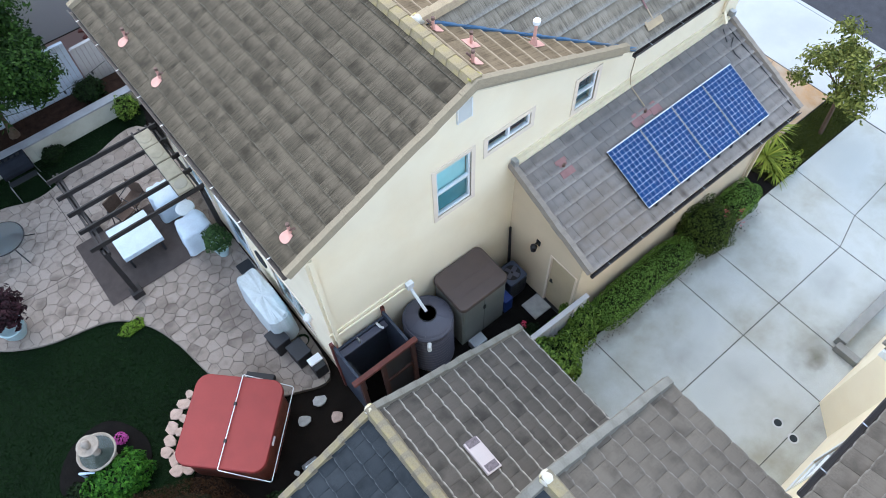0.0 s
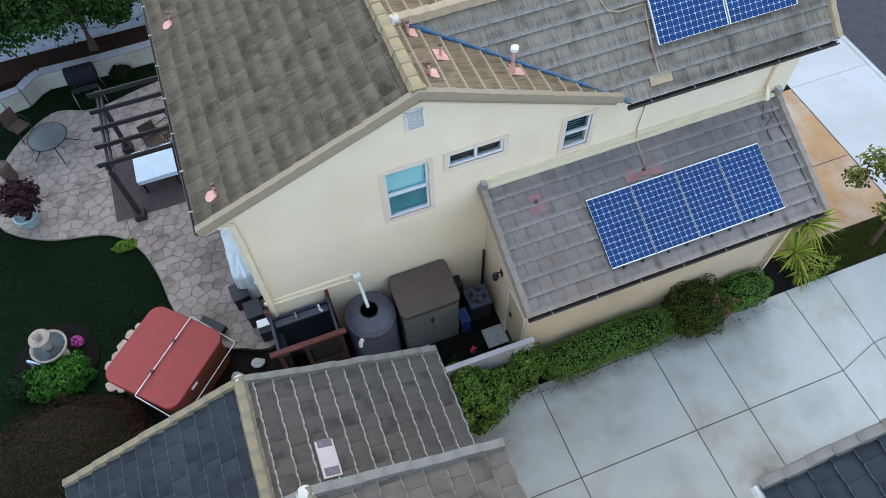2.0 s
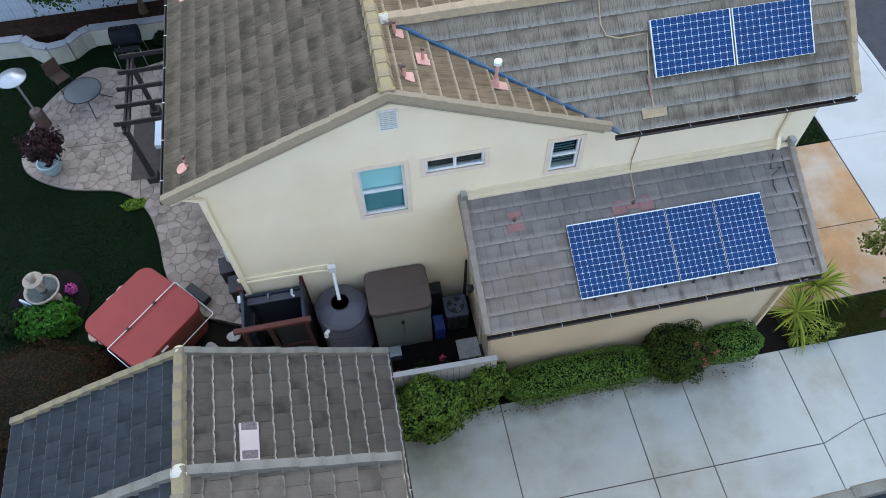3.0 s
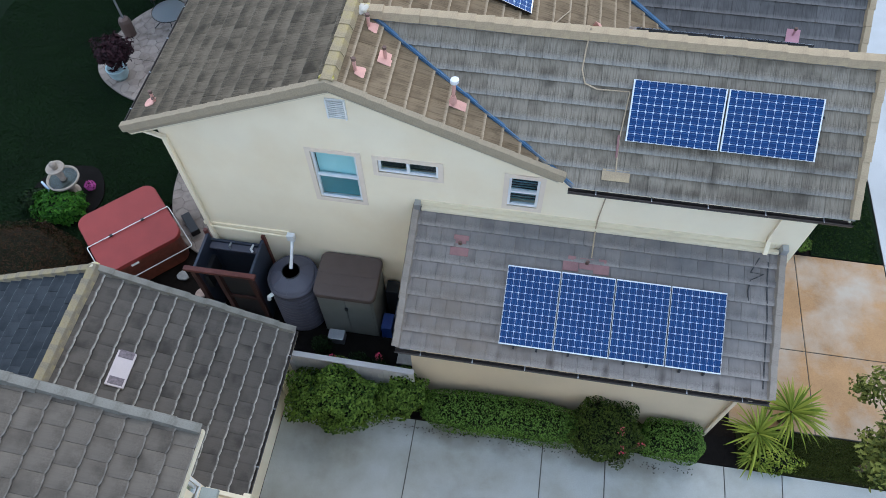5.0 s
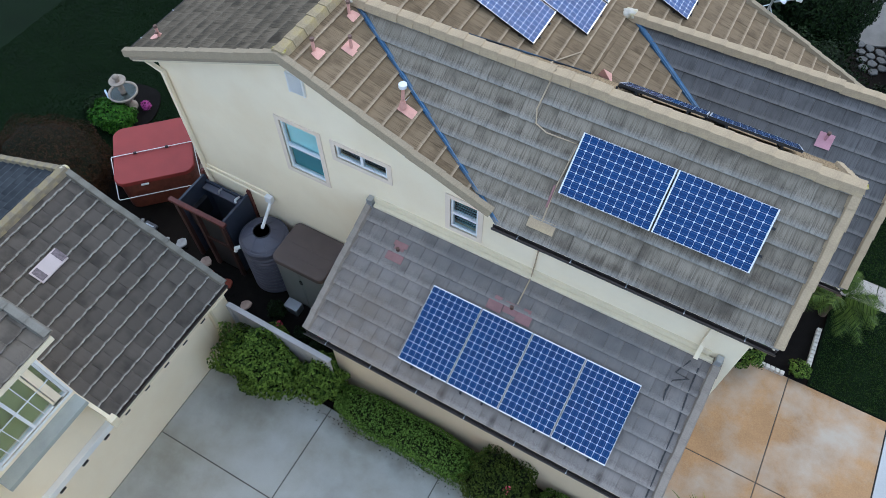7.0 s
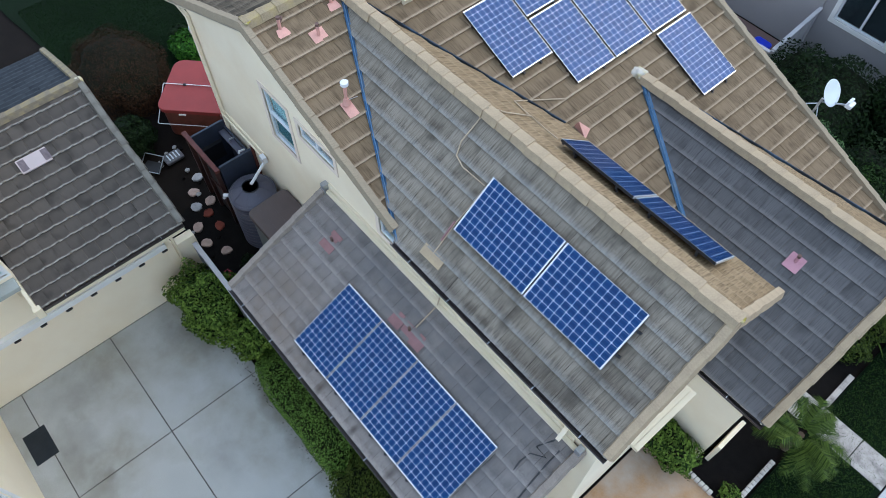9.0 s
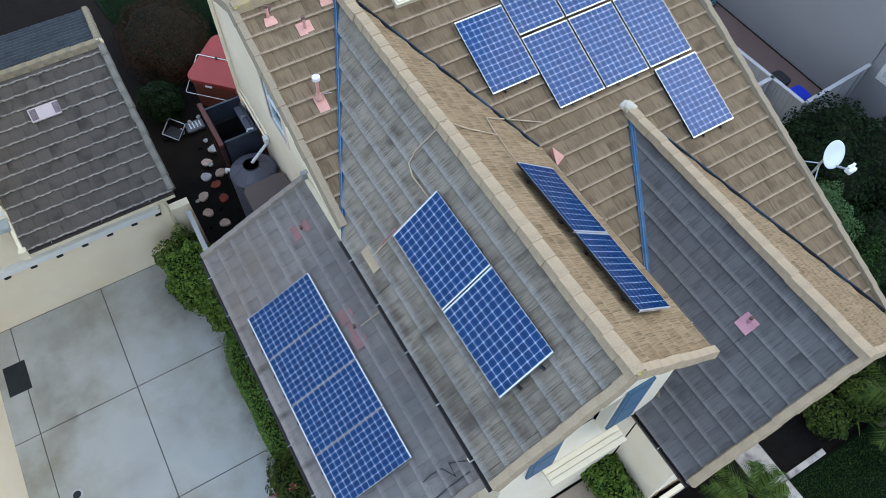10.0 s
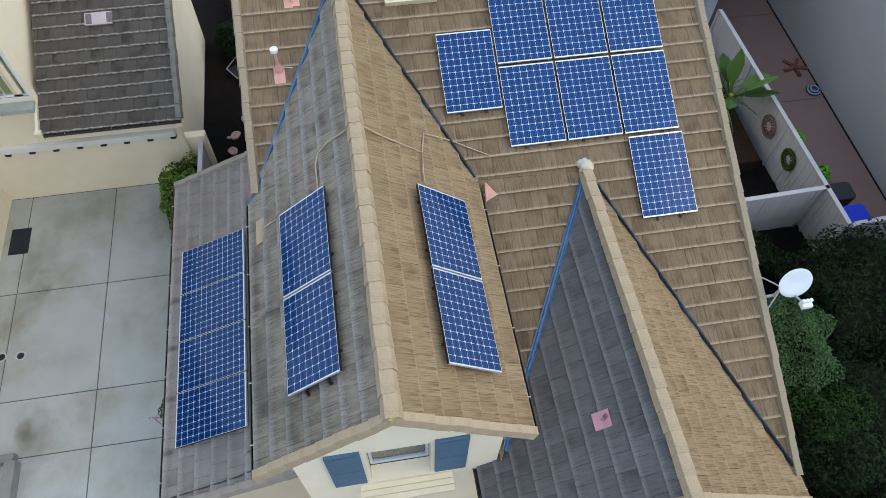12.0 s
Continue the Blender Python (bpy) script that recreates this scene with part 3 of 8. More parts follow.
def gutter(parent, p, q, out, w=0.09, h=0.085, material=GUTTER, label="dark brown metal gutter"):
    """A dark eaves gutter from p to q with pale hanger straps; out points away from the wall."""
    p, q, out = Vector(p), Vector(q), Vector((*out, 0)).normalized()
    bm = bmesh.new()
    prof = [(0, 0), (0, -h), (w * 0.8, -h), (w, -h * 0.4), (w, 0), (w - 0.012, 0), (w - 0.02, -h * 0.4), (w * 0.75, -h + 0.014), (0.014, -h + 0.014), (0.014, 0)]
    ends = [[bm.verts.new(c + out * a + Vector((0, 0, b))) for a, b in prof] for c in (p, q)]
    k = len(prof)
    for i in range(k):
        bm.faces.new((ends[0][i], ends[0][(i + 1) % k], ends[1][(i + 1) % k], ends[1][i]))
    bm.faces.new(ends[0][::-1])
    bm.faces.new(ends[1])
    bmesh.ops.recalc_face_normals(bm, faces=bm.faces[:])
    g = part("gutter", bm, material, parent, label)
    n = max(1, int((q - p).length / 0.95))
    for i in range(n):
        c = p.lerp(q, (i + 0.5) / n)
        hb = beam(bmesh.new(), c + Vector((0, 0, 0.004)) - out * 0.01, c + out * (w + 0.004) + Vector((0, 0, 0.004)), 0.02, 0.006)
        part("hanger", hb, GALV, g)
    return g


def window(parent, origin, u, wide, high, kind="hung", out=(0, -1, 0), casing=0.10, inner=BLIND, trim=CASING, lower=None, slats=False):
    """A vinyl window in an opening whose lower left corner is at origin; u runs along the wall, out faces the weather."""
    o, u, out, z = Vector(origin), Vector(u), Vector(out), Vector((0, 0, 1))
    fr = Matrix((u, -out, z)).transposed().to_4x4()
    fr.translation = o
    w = part("window", boxes((0, 0.02, 0, 0.05, 0.09, high), (wide - 0.05, 0.02, 0, wide, 0.09, high), (0.05, 0.02, 0, wide - 0.05, 0.09, 0.05), (0.05, 0.02, high - 0.05, wide - 0.05, 0.09, high)), VINYL, parent, "white vinyl window")
    w.matrix_local = fr
    if casing:
        c = casing
        part("casing", boxes((-c, -0.022, -c, 0, 0.015, high + c), (wide, -0.022, -c, wide + c, 0.015, high + c), (0, -0.022, high, wide, 0.015, high + c), (0, -0.022, -c, wide, 0.015, 0)), trim, w)
    if kind == "hung":
        part("rail", boxes((0.05, 0.01, high * 0.5 - 0.03, wide - 0.05, 0.08, high * 0.5 + 0.03)), VINYL, w)
        halves = [(0.05, 0.05, wide - 0.05, high * 0.5 - 0.03), (0.05, high * 0.5 + 0.03, wide - 0.05, high - 0.05)]
    else:
        part("rail", boxes((wide * 0.5 - 0.03, 0.01, 0.05, wide * 0.5 + 0.03, 0.08, high - 0.05)), VINYL, w)
        halves = [(0.05, 0.05, wide * 0.5 - 0.03, high - 0.05), (wide * 0.5 + 0.03, 0.05, wide - 0.05, high - 0.05)]
    for a, b, c, d in halves:
        pane = part("pane", boxes((a, 0.05, b, c, 0.056, d)), GLASS, w)
        pane.visible_shadow = False
    if slats:
        # dark sheet painted as the unlit room behind the slats
        part("pane_backing", boxes((0.05, 0.18, 0.05, wide - 0.05, 0.19, high - 0.05)), DARK_IN, w)
        k = int((high - 0.1) / 0.075)
        for i in range(k):
            z0 = 0.06 + (high - 0.12) * i / k
            part("blind_slat", beam(bmesh.new(), (0.06, 0.14, z0 + 0.02), (wide - 0.06, 0.14, z0 + 0.02), 0.05, 0.004, (0, 0.6, 1)), inner, w)
    else:
        # a blind; given DARK_IN, a dark sheet painted as the unlit room
        part("pane_backing", boxes((0.05, 0.12, 0.05, wide - 0.05, 0.13, high - 0.05)), inner, w)
    if lower:
        part("screen", boxes((0.05, 0.100, 0.05, wide - 0.05, 0.104, high * 0.5)), lower, w, "dark insect screen")
    return w


def leaf_cloud(n, inside, size, seed, droop=0.3, aspect=0.5):
    """Many small leaves; inside(rng) gives a place and an outward direction."""
    rng = random.Random(seed)
    verts, faces = [], []
    for _ in range(n):
        p, d = inside(rng)
        s = size * rng.uniform(0.6, 1.35)
        a = Vector((rng.gauss(0, 1), rng.gauss(0, 1), rng.gauss(0, 1)))
        nrm = (Vector(d) * 1.1 + a * 0.55 + Vector((0, 0, 0.5))).normalized()
        t = nrm.orthogonal().normalized()
        t = (Matrix.Rotation(rng.uniform(0, 6.28), 3, nrm) @ t - Vector((0, 0, droop * rng.random()))).normalized()
        b = nrm.cross(t).normalized()
        p = Vector(p)
        k = len(verts)
        verts += [p - t * s * 0.5, p + b * s * aspect * 0.5 + nrm * s * 0.06, p + t * s * 0.5 - nrm * s * 0.1, p - b * s * aspect * 0.5 + nrm * s * 0.06]
        faces.append((k, k + 1, k + 2, k + 3))
    me = bpy.data.meshes.new("leaves")
    me.from_pydata(verts, [], faces)
    return me


def lumpy(cx, cy, cz, rx, ry, rz, seed, amp=0.25, freq=2.2, square=2.0, shell=0.35):
    """Places in the outer shell of an uneven rounded body."""
    def inside(rng):
        while True:
            d = Vector((rng.gauss(0, 1), rng.gauss(0, 1), rng.gauss(0, 1))).normalized()
            if d.z > -0.55:
                break
        k = (abs(d.x) ** square + abs(d.y) ** square + abs(d.z) ** square) ** (-1 / square)
        bulge = 1 + amp * noise.noise(d * freq + Vector((seed * 3.1, seed, 0)))
        r = k * bulge * (1 - shell * rng.random() ** 2)
        return (cx + d.x * rx * r, cy + d.y * ry * r, cz + d.z * rz * r), d
    return inside


def core(cx, cy, cz, rx, ry, rz, seed, amp=0.25, freq=2.2, square=2.0, k=0.8):
    """A solid body for the shaded inside of a bush, so that it is not seen through."""
    bm = bmesh.new()
    bmesh.ops.create_icosphere(bm, subdivisions=3, radius=1)
    for v in bm.verts:
        d = v.co.normalized()
        s = (abs(d.x) ** square + abs(d.y) ** square + abs(d.z) ** square) ** (-1 / square)
        r = k * s * (1 + amp * noise.noise(d * freq + Vector((seed * 3.1, seed, 0))))
        v.co = Vector((cx + d.x * rx * r, cy + d.y * ry * r, cz + d.z * rz * r))
    return bm


# near-black, painted as the shade between the leaves
BUSH_SHADE = mat("bush_inside_shade", (0.008, 0.011, 0.005), 0.95, var=0.3, scale=8)


def bush(name, label, category, x, y, rx, ry, h, material, n, size, seed, amp=0.3, square=2.2, group="", base=0.0, aspect=0.55):
    t = thing(name, label, category, x, y, base, group=group)
    cz, rz = h * 0.48, h * 0.55
    part("shade_core", core(0, 0, cz, rx, ry, rz, seed, amp, 2.2, square), BUSH_SHADE, t)
    me = leaf_cloud(n, lumpy(0, 0, cz, rx, ry, rz, seed, amp, 2.2, square), size, seed, aspect=aspect)
    me.materials.append(material)
    part("foliage", me, material, t)
    return t


# ---- the house ----
PITCH, STEEP, LEAN_PITCH = 0.4167, 0.82, 0.44
RX, RZ = 5.87, 7.90          # main ridge
AY, AZ = 1.61, 7.80          # ridge of the cross wing
BY, BZ = 5.74, 6.10          # ridge of the lower front wing
house = thing("house", "two-storey cream stucco house with weathered concrete tile roofs", "house")

# walls, outer faces given; thickness goes inwards
T = 0.2
W1, W2, W3 = (5.13, 4.28, 0.90, 1.48), (6.45, 5.36, 1.18, 0.38), (8.99, 4.78, 0.59, 0.90)
hole = lambda x, z, w, h: [(x, z), (x, z + h), (x + w, z + h), (x + w, z)]
mz = lambda x: RZ - PITCH * abs(x - RX) - 0.14
bm = plate(bmesh.new(), [[(2.1, 0), (14.7, 0), (14.7, 6.3), (9.3, mz(9.3)), (RX, mz(RX)), (2.1, mz(2.1))], hole(*W1), hole(*W2), hole(*W3)], (0, 0, 0), (1, 0, 0), (0, 0, 1), -T)
part("wall", bm, STUCCO, house, "cream stucco gable wall")
bm = plate(bmesh.new(), [[(0.2, 0), (8.25, 0), (8.25, 6.14), (0.2, 6.14)], hole(1.25, 0.65, 1.45, 1.45), hole(4.1, 0.05, 1.15, 2.05), hole(5.9, 0.9, 1.2, 1.2), hole(1.2, 4.3, 1.2, 1.2), hole(5.2, 4.3, 1.2, 1.2)], (2.1, 0, 0), (0, 1, 0), (0, 0, 1), T)
part("wall", bm, STUCCO, house)
bm = plate(bmesh.new(), [[(2.1, 0), (15.65, 0), (15.65, mz(15.65)), (RX, mz(RX)), (2.1, mz(2.1))]], (0, 8.25, 0), (1, 0, 0), (0, 0, 1), T)
part("wall", bm, STUCCO, house)
az = lambda y: AZ - STEEP * abs(y - AY) - 0.14
FW = (1.12, 4.12, 1.02, 1.62)
bm = plate(bmesh.new(), [[(0.2, 0), (3.3, 0), (3.3, az(3.3)), (AY, az(AY)), (0.2, az(0.2))], hole(*FW)], (14.7, 0, 0), (0, 1, 0), (0, 0, 1), -T)
part("wall", bm, STUCCO, house, "cream stucco front gable wall")
part("wall", boxes((9.6, 3.1, 3.0, 14.3, 3.3, 6.3)), STUCCO, house)
part("wall", boxes((14.72, 3.32, 0, 15.85, 3.52, 4.1)), STUCCO, house)
bz = lambda y: BZ - STEEP * abs(y - BY) - 0.14
bm = plate(bmesh.new(), [[(3.52, 0), (8.25, 0), (8.25, bz(8.25)), (BY, bz(BY)), (3.52, bz(3.52))]], (15.85, 0, 0), (0, 1, 0), (0, 0, 1), -T)
part("wall", bm, STUCCO, house)
# lean-to walls
lz = lambda y: 4.38 + LEAN_PITCH * y - 0.14
bm = plate(bmesh.new(), [[(-2.34, 0), (0, 0), (0, lz(0)), (-2.34, lz(-2.34))], hole(-2.24, 0.02, 0.80, 2.15)], (7.35, 0, 0), (0, 1, 0), (0, 0, 1), T)
part("wall", bm, STUCCO_TAN, house, "tan stucco side wall of the lean-to garage")
part("wall", boxes((7.55, -2.34, 0, 14.2, -2.14, lz(-2.34) - 0.02)), STUCCO_TAN, house)
bm = plate(bmesh.new(), [[(-2.14, 0), (0, 0), (0, lz(0)), (-2.14, lz(-2.14))]], (14.2, 0, 0), (0, 1, 0), (0, 0, 1), -T)
part("wall", bm, STUCCO_TAN, house)
side_door = part("door", boxes((7.40, -2.23, 0.06, 7.45, -1.45, 2.16), bev=0.006), DOOR_TAN, house, "tan painted side door")
part("handle", boxes((7.37, -1.56, 1.02, 7.40, -1.50, 1.14), (7.355, -1.60, 1.06, 7.375, -1.50, 1.09), bev=0.004), BLACK_METAL, side_door, "dark door handle")
part("frame", boxes((7.335, -1.45, 0.02, 7.40, -1.40, 2.20), (7.335, -2.28, 0.02, 7.40, -2.23, 2.20), (7.335, -2.23, 2.16, 7.40, -1.45, 2.20)), CASING, side_door, "pale door frame")
part("threshold", boxes((7.33, -2.23, 0.0, 7.45, -1.45, 0.055)), BLACK_METAL, side_door, "dark threshold")
# upper floor and yard-side glazing stop the light inside
part("floor", boxes((2.3, 0.2, 2.9, 14.3, 8.05, 3.0)), DARK_IN, house)
part("band", boxes((2.06, -0.035, 2.58, 4.1, 0.0, 2.70)), STUCCO, house, "cream stucco band")
part("band", boxes((7.2, -0.045, 4.42, 14.25, 0.0, 4.60)), TRIM, house, "cream wall flashing over the lean-to roof")
part("band", boxes((7.28, -0.135, 4.40, 14.35, -0.048, 4.475), bev=0.01), TRIM, house)
for y0, z0, w, h in ((1.25, 0.65, 1.45, 1.45), (5.9, 0.9, 1.2, 1.2), (1.2, 4.3, 1.2, 1.2), (5.2, 4.3, 1.2, 1.2)):
    window(house, (2.1, y0 + w, z0), (0, -1, 0), w, h, "slide", (-1, 0, 0), 0.09)
window(house, (W1[0], 0, W1[1]), (1, 0, 0), W1[2], W1[3], "hung", lower=SCREEN)
window(house, (W2[0], 0, W2[1]), (1, 0, 0), W2[2], W2[3], "slide", inner=DARK_IN)
window(house, (W3[0], 0, W3[1]), (1, 0, 0), W3[2], W3[3], "hung", inner=BLIND_TEAL, slats=True)
window(house, (14.46, FW[0], FW[1]), (0, 1, 0), FW[2], FW[3], "hung", (1, 0, 0), 0.0, inner=DARK_IN)
part("sill", boxes((14.46, FW[0], FW[1] - 0.03, 14.74, FW[0] + FW[2], FW[1] + 0.02)), STUCCO, house)
for y in (0.50, 2.2):
    sh = part("shutter", boxes((14.7, y, 4.14, 14.75, y + 0.54, 5.90), bev=0.008), SHUTTER, house, "blue painted window shutter")
    for z0, z1 in ((4.22, 4.98), (5.06, 5.82)):
        part("shutter_panel", boxes((14.752, y + 0.07, z0, 14.760, y + 0.47, z1), bev=0.003), SHUTTER, sh)
shelf = part("pot_shelf", boxes((14.7, 0.92, 3.72, 15.02, 2.5, 3.84)), TRIM, house, "cream wooden pot shelf under the front window")
for i in range(3):
    part("slat", boxes((14.71 + i * 0.11, 0.90, 3.845, 14.81 + i * 0.11, 2.52, 3.875)), TRIM, shelf)
gv = part("gable_vent", boxes((5.66, -0.05, 6.80, 5.69, 0.0, 7.28), (5.99, -0.05, 6.80, 6.02, 0.0, 7.28), (5.69, -0.02, 6.80, 5.99, 0.0, 7.28)), TRIM_WHITE, house, "white louvred gable vent")
for i in range(9):
    part("louvre", beam(bmesh.new(), (5.69, -0.042, 6.835 + i * 0.05), (5.99, -0.042, 6.835 + i * 0.05), 0.056, 0.012, (0, 0.7, 1)), TRIM_WHITE, gv)


# roof slopes, lit and shaded partly by their copies of the tile
ME = (15.75, -0.32, RZ - PITCH * (15.75 - RX))
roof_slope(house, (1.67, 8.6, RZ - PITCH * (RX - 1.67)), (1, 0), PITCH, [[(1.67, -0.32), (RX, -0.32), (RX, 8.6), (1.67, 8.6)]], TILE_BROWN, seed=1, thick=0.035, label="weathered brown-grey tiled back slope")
vs, vn = (10.12, -0.42), (10.13, 3.66)
roof_slope(house, ME, (-1, 0), PITCH, [
    [(RX, -0.32), (9.9, -0.32), (6.12, AY), (RX, AY)],
    [(RX, AY), (6.12, AY), (10.13, 3.66), (10.2, BY), (RX, BY)],
    [(10.13, 3.36), (14.75, 3.36), (10.2, BY)],
    [(RX, BY), (10.2, BY), (15.7, 8.6), (RX, 8.6)]], TILE_UMBER, seed=2, label="tan-brown tiled street-side slope")
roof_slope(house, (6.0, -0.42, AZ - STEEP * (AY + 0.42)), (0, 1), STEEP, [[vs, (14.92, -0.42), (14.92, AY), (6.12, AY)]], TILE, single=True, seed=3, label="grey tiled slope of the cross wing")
roof_slope(house, (15.0, 3.66, AZ - STEEP * (3.66 - AY)), (0, -1), STEEP, [[(14.92, 3.66), vn, (6.12, AY), (14.92, AY)]], TILE_SUNLIT, single=True, seed=4, label="tan tiled slope of the cross wing, sun glow in its colour")
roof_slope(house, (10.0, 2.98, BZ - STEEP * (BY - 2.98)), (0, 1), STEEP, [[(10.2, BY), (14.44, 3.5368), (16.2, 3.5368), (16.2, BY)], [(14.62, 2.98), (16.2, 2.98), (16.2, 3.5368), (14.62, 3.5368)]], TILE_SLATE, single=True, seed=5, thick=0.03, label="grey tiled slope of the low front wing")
roof_slope(house, (16.3, 8.62, BZ - STEEP * (8.62 - BY)), (0, -1), STEEP, [[(16.2, 8.62), (15.75, 8.62), (10.2, BY), (16.2, BY)]], TILE_SUNLIT, seed=6, label="tan tiled slope of the low front wing, sun glow in its colour")
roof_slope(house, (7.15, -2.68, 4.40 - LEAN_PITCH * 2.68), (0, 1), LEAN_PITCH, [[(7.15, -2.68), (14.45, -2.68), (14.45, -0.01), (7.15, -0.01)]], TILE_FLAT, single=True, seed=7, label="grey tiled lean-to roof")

# ridge, hip and rake tiles
caps(house, (RX, -0.3, RZ + 0.06), (RX, 8.6, RZ + 0.06), CAP_MOSS, 0.30, 0.13, seed=11)
caps(house, (14.95, AY, AZ + 0.07), (6.1, AY, AZ + 0.07), CAP, 0.30, 0.13, seed=12)
caps(house, (16.22, BY, BZ + 0.07), (10.2, BY, BZ + 0.07), CAP, 0.30, 0.13, seed=13)
mez = lambda x: RZ - PITCH * abs(x - RX)
for k, (p, q) in enumerate((
        ((1.66, -0.30, mez(1.66) + 0.05), (RX, -0.30, RZ + 0.05)), ((9.95, -0.30, mez(9.95) + 0.05), (RX, -0.30, RZ + 0.05)),
        ((15.72, 8.58, mez(15.72) + 0.05), (RX, 8.58, RZ + 0.05)), ((1.66, 8.58, mez(1.66) + 0.05), (RX, 8.58, RZ + 0.05)),
        ((14.9, -0.42, az(-0.42) + 0.19), (14.9, AY, AZ + 0.05)), ((14.9, 3.66, az(3.66) + 0.19), (14.9, AY, AZ + 0.05)),
        ((16.18, 2.98, bz(2.98) + 0.19), (16.18, BY, BZ + 0.05)), ((16.18, 8.62, bz(8.62) + 0.19), (16.18, BY, BZ + 0.05)),
        ((7.17, -2.68, 4.40 - 0.44 * 2.68 + 0.05), (7.17, -0.02, 4.44)), ((14.43, -2.68, 4.40 - 0.44 * 2.68 + 0.05), (14.43, -0.02, 4.44)))):
    caps(house, p, q, CAP_RAKE if k < 4 else CAP if k < 8 else CAP_LEAN, 0.20, 0.13, 0.34, seed=20 + k)
# barge boards under the rakes
for p, q in (((1.7, -0.27, mez(1.7) - 0.13), (RX, -0.27, RZ - 0.13)), ((9.9, -0.27, mez(9.9) - 0.13), (RX, -0.27, RZ - 0.13)),
             ((14.86, -0.38, az(-0.38) + 0.01), (14.86, AY, AZ - 0.13)), ((14.86, 3.62, az(3.62) + 0.01), (14.86, AY, AZ - 0.13)),
             ((16.14, 3.02, bz(3.02) + 0.01), (16.14, BY, BZ - 0.13)), ((16.14, 8.58, bz(8.58) + 0.01), (16.14, BY, BZ - 0.13)),
             ((7.22, -2.6, lz(-2.6)), (7.22, -0.02, lz(0))), ((14.38, -2.6, lz(-2.6)), (14.38, -0.02, lz(0)))):
    part("barge_board", beam(bmesh.new(), p, q, 0.035, 0.14 if p[1] > -0.3 and p[0] < 10 else 0.2), TRIM, house, "cream barge board")
# mortar bedding at ridge ends
for x, y, z in ((6.05, AY, AZ + 0.08), (10.15, BY, BZ + 0.09)):
    bm = bmesh.new()
    bmesh.ops.create_icosphere(bm, subdivisions=3, radius=0.14)
    for v in bm.verts:
        v.co = Vector((v.co.x * 1.2, v.co.y, v.co.z * 0.6)) * (1 + 0.5 * noise.noise(v.co * 14)) + Vector((x, y, z))
    part("mortar", bm, MORTAR, house, "pale mortar bedding at the ridge end", smooth=True)
# valley flashings
def valley(p, q, k, material=BLUE_METAL, label="blue painted metal valley flashing"):
    bm = bmesh.new()
    p, q = Vector(p), Vector(q)
    d = (q - p).normalized()
    s = d.cross(Vector((0, 0, 1))).normalized()
    up = s.cross(d)
    a = [[bm.verts.new(c + s * w * k + up * (h if k > 0.6 else h + 0.012)) for w, h in ((-0.055, 0.075), (-0.03, 0.06), (-0.010, 0.085), (0.010, 0.085), (0.03, 0.06), (0.055, 0.075), (0.055, 0.0), (-0.055, 0.0))] for c in (p, q)]
    for i in range(8):
        bm.faces.new((a[0][i], a[0][(i + 1) % 8], a[1][(i + 1) % 8], a[1][i]))
    bm.faces.new(a[0][::-1])
    bm.faces.new(a[1])
    bmesh.ops.recalc_face_normals(bm, faces=bm.faces[:])
    part("valley_flashing", bm, material, house, label)


valley((6.2, AY - 0.05, AZ - 0.03), (10.12, -0.40, mez(10.12)), 0.7)
valley((6.2, AY + 0.05, AZ - 0.03), (10.1, 3.64, mez(10.1)), 0.4, VALLEY_DARK, "dark weathered metal valley flashing")
valley((10.3, BY - 0.05, BZ - 0.03), (14.6, 3.46, mez(14.6)), 1)
valley((10.3, BY + 0.05, BZ - 0.03), (15.68, 8.58, mez(15.68)), 0.4, VALLEY_DARK, "dark weathered metal valley flashing")
gutter(house, (1.67, 8.6, mez(1.67)), (1.67, -0.3, mez(1.67)), (-1, 0))
gutter(house, (10.05, -0.42, az(-0.42) + 0.12), (14.92, -0.42, az(-0.42) + 0.12), (0, -1))
gutter(house, (10.2, 3.66, az(3.66) + 0.12), (14.92, 3.66, az(3.66) + 0.12), (0, 1))
gutter(house, (14.65, 2.98, bz(2.98) + 0.12), (16.2, 2.98, bz(2.98) + 0.12), (0, -1))
gutter(house, (15.75, 8.62, bz(8.62) + 0.12), (16.2, 8.62, bz(8.62) + 0.12), (0, 1))
gutter(house, (7.15, -2.68, lz(-2.68) + 0.12), (14.45, -2.68, lz(-2.68) + 0.12), (0, -1))
# downpipes and wall conduits
part("downpipe", beam(beam(bmesh.new(), (14.05, -0.06, 6.05), (14.05, -0.06, 4.72), 0.08, 0.06, (0, 1, 0)), (14.05, -0.06, 4.76), (14.05, -0.22, 4.5), 0.08, 0.06), STUCCO, house, "cream downpipe")
part("downpipe", beam(beam(bmesh.new(), (14.1, -2.42, 2.95), (14.1, -2.42, 0.1), 0.08, 0.06, (0, 1, 0)), (14.1, -2.72, 3.1), (14.1, -2.40, 2.9), 0.08, 0.06), STUCCO_TAN, house, "tan downpipe")
part("downpipe", beam(beam(bmesh.new(), (2.20, -0.055, 5.75), (2.20, -0.055, 0.1), 0.09, 0.07, (0, 1, 0)), (1.75, -0.12, 6.0), (2.20, -0.06, 5.72), 0.08, 0.06), STUCCO, house, "cream downpipe at the wall corner")
part("conduit", tube(bmesh.new(), [(10.82, -0.03, 6.05), (10.82, -0.03, 5.4), (10.80, -0.03, 4.75), (10.80, -0.1, 4.45), (10.79, -0.62, 4.20)], 0.014), CABLE, house, "tan metal conduit")
for x in (7.2, 14.42):
    part("flashing_end", boxes((x - 0.06, -0.16, 4.36, x + 0.06, -0.02, 4.62), bev=0.01), GALV, house, "bent galvanised flashing")


